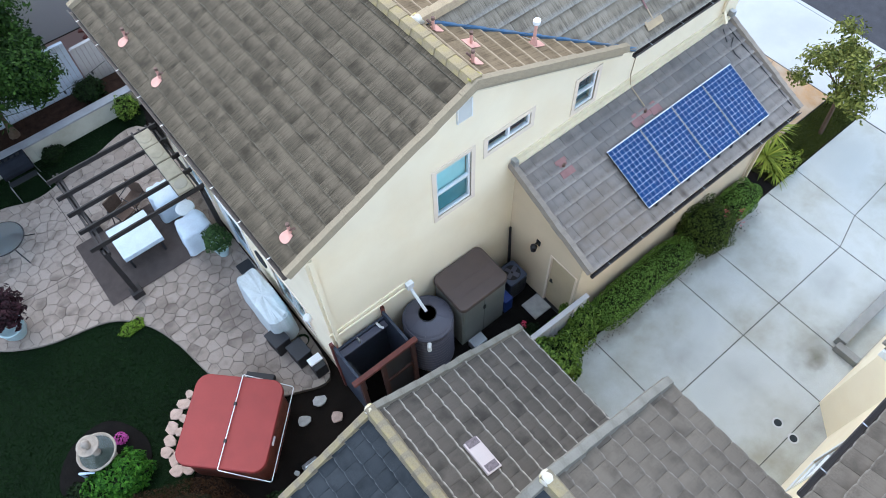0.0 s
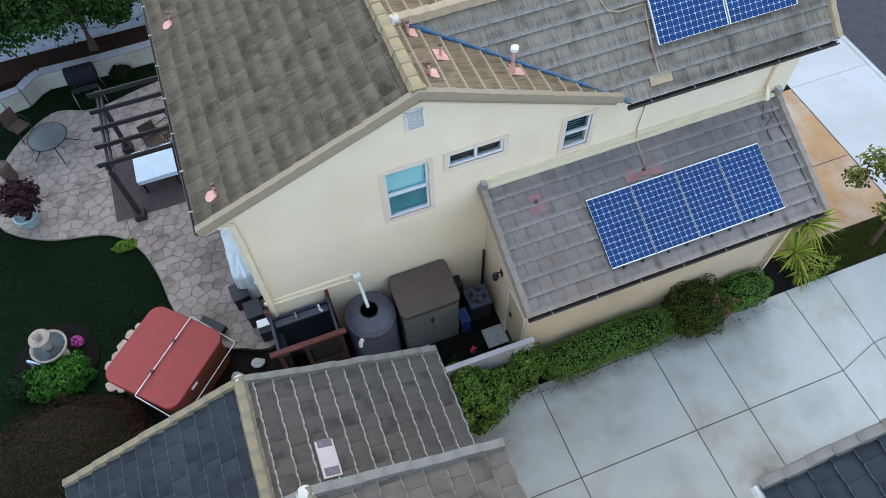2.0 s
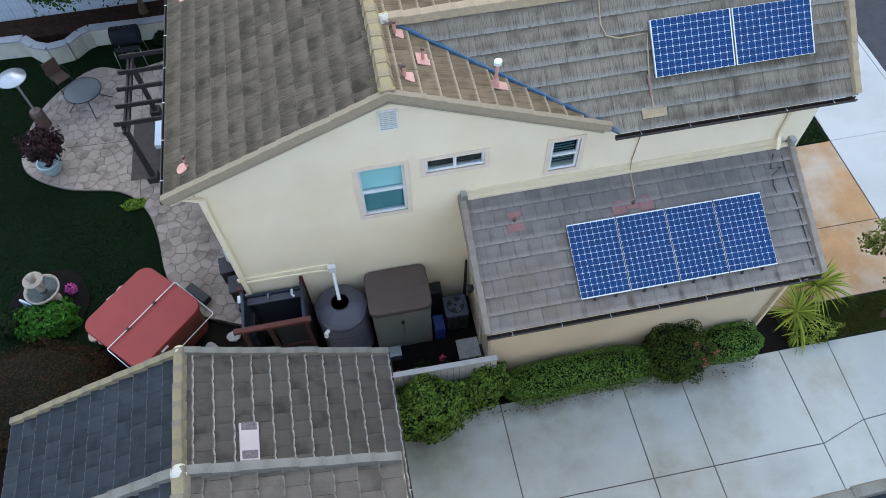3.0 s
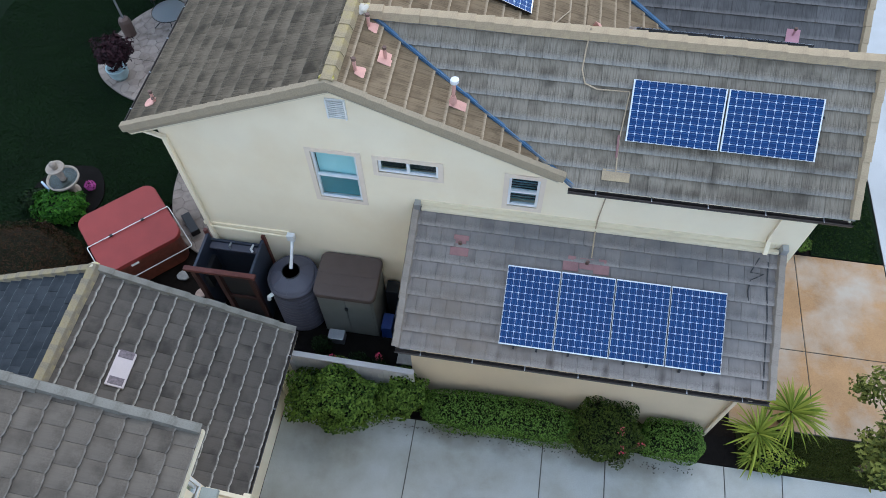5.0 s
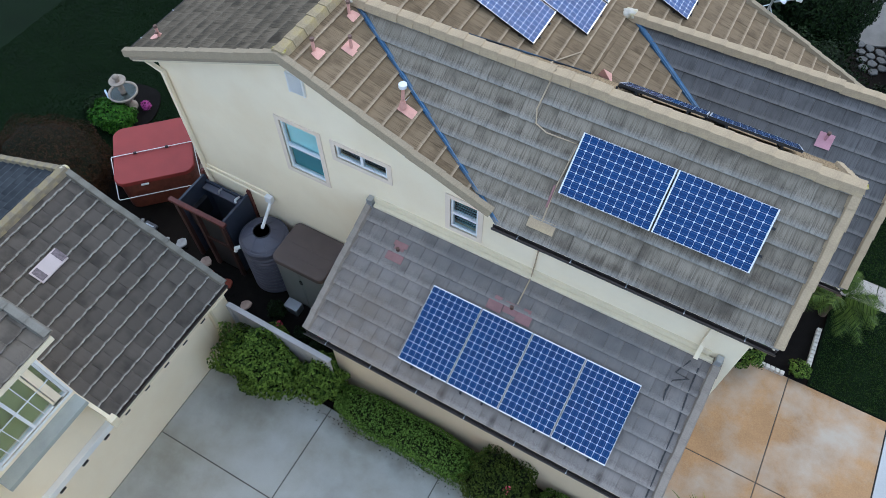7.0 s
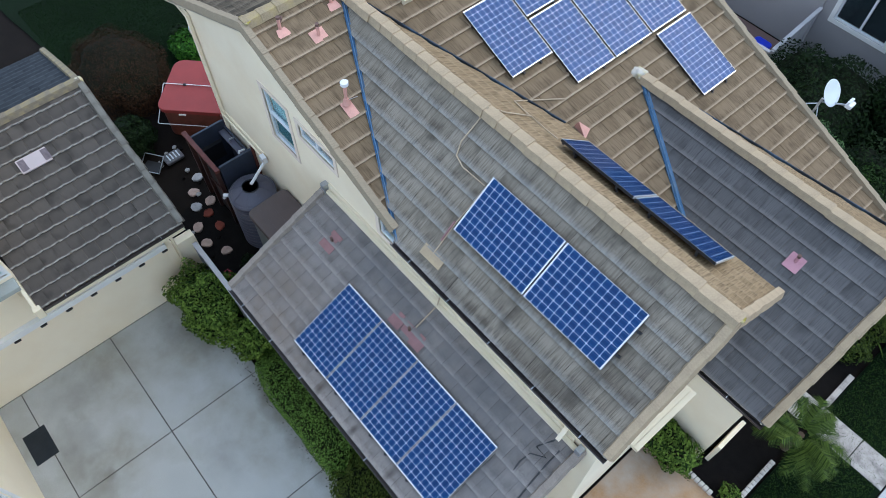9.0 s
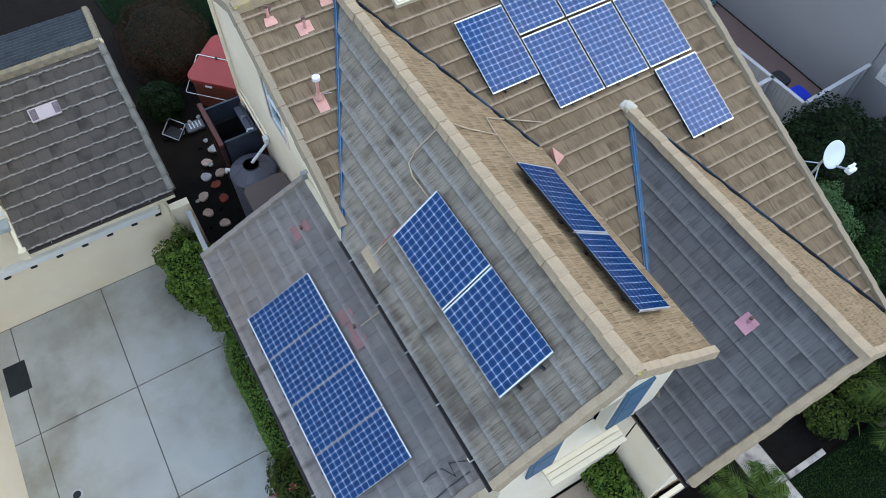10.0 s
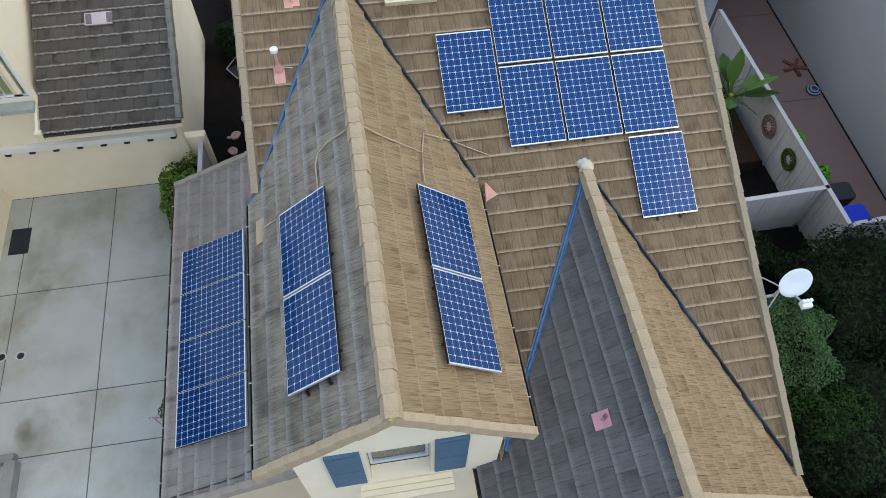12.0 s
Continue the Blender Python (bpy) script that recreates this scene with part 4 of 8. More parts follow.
# ---- solar panels ----
def panel_mesh_parts():
    """Frame, backsheet and 96 eight-sided cells; 1.046 x 1.559 m, flat, lower left corner at the origin."""
    w, l = 1.046, 1.559
    frame_bm = boxes((0, 0, 0, 0.01, l, 0.046), (w - 0.01, 0, 0, w, l, 0.046), (0.01, 0, 0, w - 0.01, 0.012, 0.046), (0.01, l - 0.012, 0, w - 0.01, l, 0.046))
    sheet = boxes((0.01, 0.012, 0.030, w - 0.01, l - 0.012, 0.038))
    bm = bmesh.new()
    s, g, c = 0.1228, 0.0056, 0.016
    ox, oy = (w - 8 * s - 7 * g) / 2, (l - 12 * s - 11 * g) / 2
    for i in range(8):
        for j in range(12):
            x, y = ox + i * (s + g), oy + j * (s + g)
            vsx = [bm.verts.new((a, b, 0.0405)) for a, b in ((x + c, y), (x + s - c, y), (x + s, y + c), (x + s, y + s - c), (x + s - c, y + s), (x + c, y + s), (x, y + s - c), (x, y + c))]
            bm.faces.new(vsx)
    trim_bm = boxes((0, 0, 0.0461, 0.007, l, 0.0475), (w - 0.007, 0, 0.0461, w, l, 0.0475), (0.007, 0, 0.0461, w - 0.007, 0.022, 0.0475), (0.007, l - 0.022, 0.0461, w - 0.007, l, 0.0475), (0, -0.002, 0.004, w, -0.0002, 0.0475), (0, l + 0.0002, 0.004, w, l + 0.002, 0.0475))
    return mesh_of(frame_bm, "panel_frame", BLACK_METAL), mesh_of(trim_bm, "frame_edge", ALU), mesh_of(sheet, "backsheet", BACKSHEET), mesh_of(bm, "cells", CELL)


PANEL = panel_mesh_parts()
FOOT = mesh_of(boxes((-0.02, -0.02, 0, 0.02, 0.02, 0.13), (-0.035, -0.05, 0, 0.035, 0.05, 0.012)), "mount_foot", BLACK_METAL)
CLAMP = mesh_of(boxes((-0.02, -0.075, -0.10, 0.02, -0.035, -0.045), (-0.02, -0.05, -0.05, 0.02, 0.3, -0.004)), "end_clamp", BLACK_METAL)
RAIL = mesh_of(boxes((0, -0.02, 0, 1.046, 0.02, 0.045)), "rail", BLACK_METAL)


def solar_panel(m, group, label):
    t = thing("solar_panel", label, "solar panel", group=group)
    t.matrix_world = m
    for nm, me in zip(("frame", "frame_edge", "backsheet", "cell_grid"), PANEL):
        part(nm, me, None, t, kind="stuff" if nm == "cell_grid" else "")
    for x in (0.3, 0.75):
        ft = part("end_clamp", CLAMP, None, t)
        ft.matrix_local = pose(x, 0, 0)
    for y in (0.32, 1.24):
        r = part("rail", RAIL, None, t)
        r.matrix_local = pose(0, y, -0.048)
        for x in (0.12, 0.92):
            ft = part("mount_foot", FOOT, None, r)
            ft.matrix_local = pose(x, 0, -0.115)
    return t


LEANP = slope_frame((7.15, -2.68, 4.40 - LEAN_PITCH * 2.68), (0, 1), LEAN_PITCH)
for i in range(4):
    solar_panel(LEANP @ pose(2.03 + i * 1.068, 0.36, 0.11), "panels on the lean-to roof", "blue 96-cell solar panel on the lean-to roof")
ASF = slope_frame((6.0, -0.42, AZ - STEEP * (AY + 0.42)), (0, 1), STEEP)
for i in range(2):
    solar_panel(ASF @ pose(4.89 + 1.559 + i * 1.592, 0.91, 0.12, 0, 0, 90), "panels on the cross wing", "blue 96-cell solar panel laid lengthwise on the roof")
ANF = slope_frame((15.0, 3.66, AZ - STEEP * (3.66 - AY)), (0, -1), STEEP)
for i in range(2):
    solar_panel(ANF @ pose(0.909 + 1.559 + i * 1.592, 0.626, 0.15, 0, 0, 90), "panels on the cross wing", "blue 96-cell solar panel laid lengthwise on the roof")
MEF = slope_frame(ME, (-1, 0), PITCH)
run = math.sqrt(1 + PITCH * PITCH)
for y0, xlow in ((3.29, 9.05), (4.38, 9.76), (5.475, 9.76), (6.57, 9.76), (4.38, 8.26), (5.475, 8.26), (6.57, 8.26), (6.61, 11.27)):
    solar_panel(MEF @ pose(y0 + 0.34, (15.75 - xlow) * run + 0.12, 0.085), "panels on the street-side slope", "blue 96-cell solar panel in a stepped array")


# ---- ground, drives and patio ----
solo("ground", boxes((-600, -600, -0.6, 600, 600, -0.06)), DRY, "brown soil under the gardens", "ground", kind="structure")


def slab(name, x0, y0, x1, y1, z, material, label, cat, xs, ys, gap=0.012):
    """A concrete slab with its bays as pieces and open joints between them."""
    base = solo(name, boxes((x0, y0, -0.055, x1, y1, z - 0.018)), JOINT, label, cat, kind="structure")
    xs, ys = [x0, *xs, x1], [y0, *ys, y1]
    for a, b in zip(xs, xs[1:]):
        for c, d in zip(ys, ys[1:]):
            part("concrete_bay", boxes((a + gap, c + gap, z - 0.04, b - gap, d - gap, z), bev=0.006), material, base)
    return base


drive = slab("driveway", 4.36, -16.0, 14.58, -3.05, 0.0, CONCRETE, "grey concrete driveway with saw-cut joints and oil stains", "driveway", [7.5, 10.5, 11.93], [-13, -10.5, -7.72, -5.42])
part("footing", boxes((14.581, -16.0, -0.055, 19.0, -3.05, -0.018)), JOINT, drive, "dark joint filler")
# the bays towards the street, where the long joint turns
G = 0.012
for bay in ([(14.58, -3.05), (14.58, -5.42), (15.76, -5.08), (15.86, -3.05)], [(15.86, -3.05), (15.76, -5.08), (19.0, -4.9), (19.0, -3.05)],
            [(14.58, -5.42), (14.58, -7.72), (15.62, -7.72), (15.76, -5.08)], [(15.76, -5.08), (15.62, -7.72), (19.0, -7.6), (19.0, -4.9)],
            [(14.58, -7.72), (14.58, -16.0), (15.5, -16.0), (15.62, -7.72)], [(15.62, -7.72), (15.5, -16.0), (19.0, -16.0), (19.0, -7.6)]):
    mx, my = sum(p[0] for p in bay) / 4, sum(p[1] for p in bay) / 4
    inner = [(x + math.copysign(G, mx - x), y + math.copysign(G, my - y)) for x, y in bay]
    part("concrete_bay", prism(bmesh.new(), inner[::-1] if area(inner) < 0 else inner, lambda x, y: -0.04, lambda x, y: 0.0), CONCRETE, drive)
slab("sidewalk", 19.02, -30, 21.9, 40, 0.005, CONCRETE_PALE, "pale concrete sidewalk and drive apron", "sidewalk", [], [-22, -14, -8.5, -3, 2.96, 9, 15, 22, 30], 0.006)
slab("garage_apron", 14.75, -2.0, 19.0, 2.95, 0.01, CONCRETE_ORANGE, "rust-stained tan concrete drive before the garage", "driveway", [16.7], [0.1])
solo("kerb", boxes((21.92, -60, -0.05, 22.08, 60, 0.0), bev=0.01), CONCRETE_PALE, "pale concrete kerb", "kerb", kind="structure")
solo("road", boxes((22.1, -300, -0.055, 32, 300, -0.03)), ASPHALT, "dark asphalt street", "road", kind="structure")


def flat_shape(name, pts, z, material, label, cat, low=-0.055, n=6):
    """A level bed with a smooth closed outline through the points."""
    bm = bmesh.new()
    prism(bm, smooth_loop(pts, n), lambda x, y: low, lambda x, y: z)
    return solo(name, bm, material, label, cat, kind="structure")


def smooth_loop(pts, n=6):
    out = []
    k = len(pts)
    for i in range(k):
        p0, p1, p2, p3 = (Vector((*pts[(i + j) % k], 0)) for j in (-1, 0, 1, 2))
        for s in range(n):
            t = s / n
            v = 0.5 * (2 * p1 + (p2 - p0) * t + (2 * p0 - 5 * p1 + 4 * p2 - p3) * t * t + (3 * p1 - p0 - 3 * p2 + p3) * t ** 3)
            out.append((v.x, v.y))
    return out


def in_poly(x, y, poly):
    c = False
    for i, (a, b) in enumerate(poly):
        p, q = poly[i - 1]
        if (b > y) != (q > y) and x < (p - a) * (y - b) / (q - b) + a:
            c = not c
    return c


def blades(name, inside, bounds, n, z, material, label, seed, h=0.032, cat="lawn"):
    """Tufts of grass over a bed."""
    rng = random.Random(seed)
    verts, faces = [], []
    x0, y0, x1, y1 = bounds
    while len(faces) < n:
        x, y = rng.uniform(x0, x1), rng.uniform(y0, y1)
        if not inside(x, y):
            continue
        a, hh, w = rng.uniform(0, 6.28), h * rng.uniform(0.5, 1.4), 0.012 * rng.uniform(0.7, 1.6)
        dx, dy = math.cos(a), math.sin(a)
        lx, ly = rng.gauss(0, 0.6) * hh, rng.gauss(0, 0.6) * hh
        k = len(verts)
        verts += [(x - dx * w, y - dy * w, z), (x + dx * w, y + dy * w, z), (x + lx, y + ly, z + hh)]
        faces.append((k, k + 1, k + 2))
    me = bpy.data.meshes.new(name)
    me.from_pydata(verts, [], faces)
    return solo(name, me, None, label, cat, kind="stuff") if me.materials.append(material) is None else None


LAWN = [(-12, -1.2), (-7, -2.3), (-3.0, -1.1), (-2.2, 0.2), (-0.9, 1.2), (-0.42, 2.2), (-0.66, 3.5), (-1.05, 4.55), (-1.8, 5.3), (-3.4, 5.75), (-4.55, 6.6), (-4.75, 7.8), (-4.2, 9.4), (-2.9, 10.6), (-1.6, 10.3), (0.2, 10.7), (1.9, 10.7), (2.0, 12.3), (-1.9, 12.6), (-4, 12.0), (-8, 12.4), (-14, 11)]
PATIO = [(1.9, 0.45), (0.9, 0.55), (0.1, 1.15), (-0.42, 2.2), (-0.66, 3.5), (-1.05, 4.55), (-1.8, 5.3), (-3.4, 5.75), (-4.55, 6.6), (-4.75, 7.8), (-4.2, 9.4), (-2.9, 10.6), (-1.6, 10.3), (0.2, 10.7), (2.05, 10.7), (2.05, 6), (2.05, 3)]
lawn_loop, patio_loop = smooth_loop(LAWN), smooth_loop(PATIO)
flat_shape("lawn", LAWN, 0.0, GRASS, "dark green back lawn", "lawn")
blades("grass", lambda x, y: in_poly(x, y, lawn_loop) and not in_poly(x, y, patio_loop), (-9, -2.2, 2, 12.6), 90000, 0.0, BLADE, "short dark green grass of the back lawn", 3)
solo("front_lawn", boxes((14.9, -3.04, -0.05, 18.98, -2.02, 0.0)), GRASS_OLIVE, "narrow grass strip beside the drive", "lawn", kind="structure")
solo("front_lawn", boxes((17.15, 2.98, -0.05, 18.98, 16, 0.0)), GRASS, "green front lawn", "lawn", kind="structure")
blades("grass", lambda x, y: True, (15.2, -3.0, 18.9, -2.05), 24000, 0.0, BLADE_DRY, "olive grass of the drive strip", 4)
blades("grass", lambda x, y: True, (17.2, 3.0, 18.9, 9), 14000, 0.0, BLADE_FRONT, "green grass of the front lawn", 5)
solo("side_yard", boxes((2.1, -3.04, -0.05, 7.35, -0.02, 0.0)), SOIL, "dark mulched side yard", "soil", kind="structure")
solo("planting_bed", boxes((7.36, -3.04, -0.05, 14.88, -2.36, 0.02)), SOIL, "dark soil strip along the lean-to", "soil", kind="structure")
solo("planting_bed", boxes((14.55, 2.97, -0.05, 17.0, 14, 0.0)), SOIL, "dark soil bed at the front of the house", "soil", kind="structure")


# ---- the neighbouring house ----
nb = thing("neighbour_house", "cream stucco neighbouring house with charcoal tile roofs", "house")
NP = 0.445
N1X, N1Z, N2X, N2Z = 1.53, 4.85, 2.41, 7.45
n1 = lambda x: N1Z - NP * abs(x - N1X)
n2 = lambda x: N2Z - NP * abs(x - N2X)
bm = plate(bmesh.new(), [[(-1.4, 0), (4.36, 0), (4.36, n1(4.36) - 0.14), (N1X, N1Z - 0.14), (-1.4, n1(-1.4) - 0.14)]], (0, -3.0, 0), (1, 0, 0), (0, 0, 1), T)
part("wall", boxes((4.16, -8.3, 0, 4.36, -3.203, 3.38)), STUCCO, nb, "cream stucco wall beside the driveway")
part("wall", bm, STUCCO, nb)
part("ledge", boxes((4.365, -7.75, 2.02, 4.50, -3.15, 2.20), bev=0.008), TRIM_WHITE, nb, "white timber ledge along the wall")
for i in range(8):
    part("bracket", boxes((4.37, -7.5 + i * 0.6, 1.94, 4.512, -7.35 + i * 0.6, 2.015), bev=0.02), BLACK_METAL, nb, "small dark bracket under the ledge")
part("pier", boxes((4.22, -2.99, 0, 4.44, -2.45, 1.86), bev=0.01), STUCCO, nb, "cream stucco gate pier")
part("downpipe", tube(bmesh.new(), [(4.95, -2.98, 3.02), (4.5, -2.96, 2.7), (4.46, -2.95, 0.1)], 0.035, 8), TRIM, nb, "cream downpipe")
bm = plate(bmesh.new(), [[(0.5, 3.0), (4.4, 3.0), (4.4, n2(4.4) - 0.14), (N2X, N2Z - 0.14), (0.5, n2(0.5) - 0.14)]], (0, -6.15, 0), (1, 0, 0), (0, 0, 1), T)
part("wall", bm, STUCCO, nb)
bm = plate(bmesh.new(), [[(-8.3, 3.4), (-5.95, 3.4), (-5.95, n2(4.42) - 0.14), (-8.3, n2(4.42) - 0.14)], hole(-7.58, 3.90, 1.56, 1.36)], (4.42, 0, 0), (0, 1, 0), (0, 0, 1), -T)
part("wall", bm, STUCCO, nb)
window(nb, (4.42, -7.58, 3.90), (0, 1, 0), 1.56, 1.36, "slide", (1, 0, 0), 0.05, inner=BLIND_GREEN, trim=TRIM_WHITE)
for y in (-7.35, -7.11, -6.54, -6.30):
    part("muntin", boxes((4.385, y - 0.009, 3.96, 4.40, y + 0.009, 5.20)), VINYL, nb)
part("muntin", boxes((4.384, -7.52, 4.57, 4.401, -6.08, 4.59)), VINYL, nb)
part("sill", boxes((4.42, -7.8, 3.62, 4.72, -5.98, 3.74), bev=0.01), mat("grey_green_ledge_paint", (0.33, 0.36, 0.34), 0.7, var=0.08, scale=4, bump=0.3), nb, "grey-green window box ledge")
roof_slope(nb, (5.1, -2.65, n1(5.1)), (-1, 0), NP, [[(5.1, -2.65), (5.1, -5.95), (N1X, -5.95), (N1X, -2.65)]], TILE_DARK, single=True, expo=0.335, wide=0.305, nose=0.016, seed=31, label="charcoal tiled lower slope")
roof_slope(nb, (-2.15, -2.65, n1(-2.15)), (1, 0), NP, [[(-2.15, -2.65), (-2.15, -9), (N1X, -9), (N1X, -2.65)]], TILE_DARK_SHADED, expo=0.335, wide=0.305, nose=0.018, seed=32)
roof_slope(nb, (5.1, -5.65, n2(5.1)), (-1, 0), NP, [[(5.1, -5.65), (5.1, -8.02), (N2X, -8.02), (N2X, -5.65)]], TILE_PLAIN, single=True, expo=0.335, wide=0.305, nose=0.018, seed=33, label="charcoal tiled upper slope")
roof_slope(nb, (-0.3, -5.65, n2(-0.3)), (1, 0), NP, [[(-0.3, -5.65), (-0.3, -10), (N2X, -10), (N2X, -5.65)]], TILE_DARK_SHADED, expo=0.335, wide=0.305, nose=0.018, seed=34)
caps(nb, (N1X, -2.63, N1Z + 0.06), (N1X, -5.95, N1Z + 0.06), CAP_LICHEN, 0.25, 0.13, seed=35)
caps(nb, (N2X, -5.63, N2Z + 0.06), (N2X, -10, N2Z + 0.06), CAP_LICHEN, 0.25, 0.13, seed=36)
for k, (p, q) in enumerate((((5.1, -2.67, n1(5.1) + 0.05), (N1X, -2.67, N1Z + 0.05)), ((-2.15, -2.67, n1(-2.15) + 0.05), (N1X, -2.67, N1Z + 0.05)),
                            ((5.1, -5.67, n2(5.1) + 0.05), (N2X, -5.67, N2Z + 0.05)), ((-0.3, -5.67, n2(-0.3) + 0.05), (N2X, -5.67, N2Z + 0.05)))):
    caps(nb, p, q, CAP_LICHEN if k == 1 else CAP_DARK, 0.20, 0.12, 0.36, seed=37 + k)
for x, y, z in ((N1X, -2.68, N1Z + 0.06), (N2X, -5.7, N2Z + 0.08)):
    bm = bmesh.new()
    bmesh.ops.create_icosphere(bm, subdivisions=2, radius=0.11)
    for v in bm.verts:
        v.co = Vector((v.co.x, v.co.y * 1.1, v.co.z * 0.8)) * (1 + 0.25 * noise.noise(v.co * 9)) + Vector((x, y, z))
    part("mortar", bm, MORTAR, nb, "pale mortar at the ridge end", smooth=True)
gutter(nb, (5.1, -2.65, n1(5.1) - 0.005), (5.1, -5.95, n1(5.1) - 0.005), (1, 0), 0.05, 0.08)
part("fascia", boxes((5.04, -5.9, n1(5.1) - 0.24, 5.095, -2.66, n1(5.1) - 0.135)), TRIM, nb, "cream fascia board")
part("fascia", beam(bmesh.new(), (5.1, -5.65, n2(5.1) - 0.06), (5.1, -8.0, n2(5.1) - 0.06), 0.04, 0.11), TRIM, nb, "cream fascia board")
part("fascia", beam(bmesh.new(), (4.43, -5.99, n1(4.43) + 0.02), (5.12, -5.99, n1(5.12) + 0.02), 0.07, 0.20), TRIM, nb, "cream edge board of the lower roof")
part("fascia", boxes((5.06, -6.06, n1(5.1) - 0.16, 5.20, -5.90, n1(5.1) + 0.12), bev=0.01), TRIM, nb)
# the wing across the courtyard
part("wall", plate(bmesh.new(), [[(4.36, 0), (9.9, 0), (9.9, 6.3), (4.36, 6.3)], hole(7.55, 1.45, 0.85, 1.4)], (0, -8.3, 0), (1, 0, 0), (0, 0, 1), T), STUCCO, nb)
window(nb, (8.40, -8.3, 1.45), (-1, 0, 0), 0.85, 1.4, "hung", (0, 1, 0), 0.10, inner=DARK_IN, trim=TRIM_WHITE)
bm = bmesh.new()
prism(bm, [(9.9, -8.3), (10.47, -7.68), (13.5, -7.68), (13.5, -8.5), (9.9, -8.5)], lambda x, y: 0, lambda x, y: 5.9)
part("wall", bm, STUCCO, nb)
W1Z = 6.45
roof_slope(nb, (4.4, -7.98, W1Z), (0, -1), NP, [[(4.4, -7.98), (8.2, -7.98), (8.2, -11), (4.4, -11)]], TILE_PLAIN, expo=0.335, wide=0.305, nose=0.018, seed=41)
gutter(nb, (5.2, -7.98, W1Z - 0.03), (8.2, -7.98, W1Z - 0.03), (0, 1), 0.11, 0.1)
roof_slope(nb, (8.33, -7.45, 5.95), (1, 0), NP, [[(8.33, -7.45), (8.33, -11), (12, -11), (12, -7.45)]], TILE_DARK_SHADED, expo=0.335, wide=0.305, nose=0.018, seed=42)
caps(nb, (8.33, -7.47, 6.0), (12, -7.47, 6.0 + NP * 3.67), CAP_DARK, 0.20, 0.12, 0.36, seed=43)
part("fascia", boxes((8.26, -8.0, 5.78, 8.31, -7.45, 5.94)), TRIM_WHITE, nb)
part("step", boxes((11.85, -7.66, 0, 12.05, -7.05, 0.22), (12.05, -7.2, 0, 14.6, -6.95, 0.30), bev=0.02), mat("grey_step_concrete", (0.24, 0.24, 0.23), 0.85, var=0.12), nb, "grey concrete porch step")


# ---- the neighbour on the other side ----
nn = thing("neighbour_house", "grey stucco neighbouring house beyond a concrete path", "house")
part("wall", boxes((-12, 16.55, 0, 9.54, 16.75, 6.0)), STUCCO_GREY, nn, "plain grey stucco side wall")
slab("side_path", -12, 13.7, 9.55, 16.5, 0.0, mat("brown_path_concrete", (0.185, 0.125, 0.112), 0.85, var=0.08, scale=0.7, bump=0.3), "brown concrete side path", "path", [-8, -4, 0, 4], [])


# ---- hedges and shrubs ----
L_HEDGE = leaf_mat("hedge_leaf", (0.010, 0.032, 0.005), (0.19, 0.315, 0.055))
L_OLIVE = leaf_mat("olive_shrub_leaf", (0.008, 0.020, 0.003), (0.085, 0.115, 0.018))
L_SHRUB = leaf_mat("shrub_leaf", (0.008, 0.028, 0.004), (0.18, 0.27, 0.04))
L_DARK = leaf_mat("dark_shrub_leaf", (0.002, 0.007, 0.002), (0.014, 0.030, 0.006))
L_BLUE = leaf_mat("blue_green_leaf", (0.012, 0.034, 0.010), (0.085, 0.145, 0.05))
L_LIME = leaf_mat("lime_palm_leaf", (0.09, 0.14, 0.015), (0.32, 0.36, 0.05))
L_TREE = leaf_mat("tree_leaf", (0.05, 0.07, 0.015), (0.26, 0.27, 0.06))
L_PLUM = leaf_mat("plum_leaf", (0.012, 0.008, 0.010), (0.05, 0.02, 0.025))
FLOWER = leaf_mat("pink_flower", (0.5, 0.03, 0.09), (0.75, 0.12, 0.2))
BARK = mat("brown_bark", (0.10, 0.07, 0.05), 0.9, var=0.2, scale=12, bump=0.8)
bush("hedge", "clipped green box hedge along the lean-to wall", "hedge", 9.42, -2.85, 1.8, 0.42, 0.95, L_HEDGE, 19000, 0.05, 1, 0.14, 5.0)
bush("hedge", "short clipped green hedge along the lean-to wall", "hedge", 13.3, -2.8, 0.68, 0.40, 0.85, L_HEDGE, 7000, 0.05, 2, 0.15, 4.5)
bush("shrub", "dark green rounded shrub between the hedges", "shrub", 11.8, -2.88, 0.78, 0.68, 1.4, L_OLIVE, 9000, 0.06, 3, 0.3)
bush("shrub", "leafy green shrub before the side-yard fence", "shrub", 5.65, -3.05, 1.0, 0.72, 1.6, L_SHRUB, 11000, 0.085, 4, 0.45)
bush("shrub", "sprawling green shrub before the side-yard fence", "shrub", 7.12, -2.72, 0.55, 0.5, 1.35, L_SHRUB, 5500, 0.08, 5, 0.5)
def litter(rng):
    """A place on the paving just outside the hedge line, denser towards it."""
    return (rng.uniform(4.9, 13.9), -3.22 - abs(rng.gauss(0, 0.09)), 0.012 + 0.01 * rng.random()), (0, 0, 1)


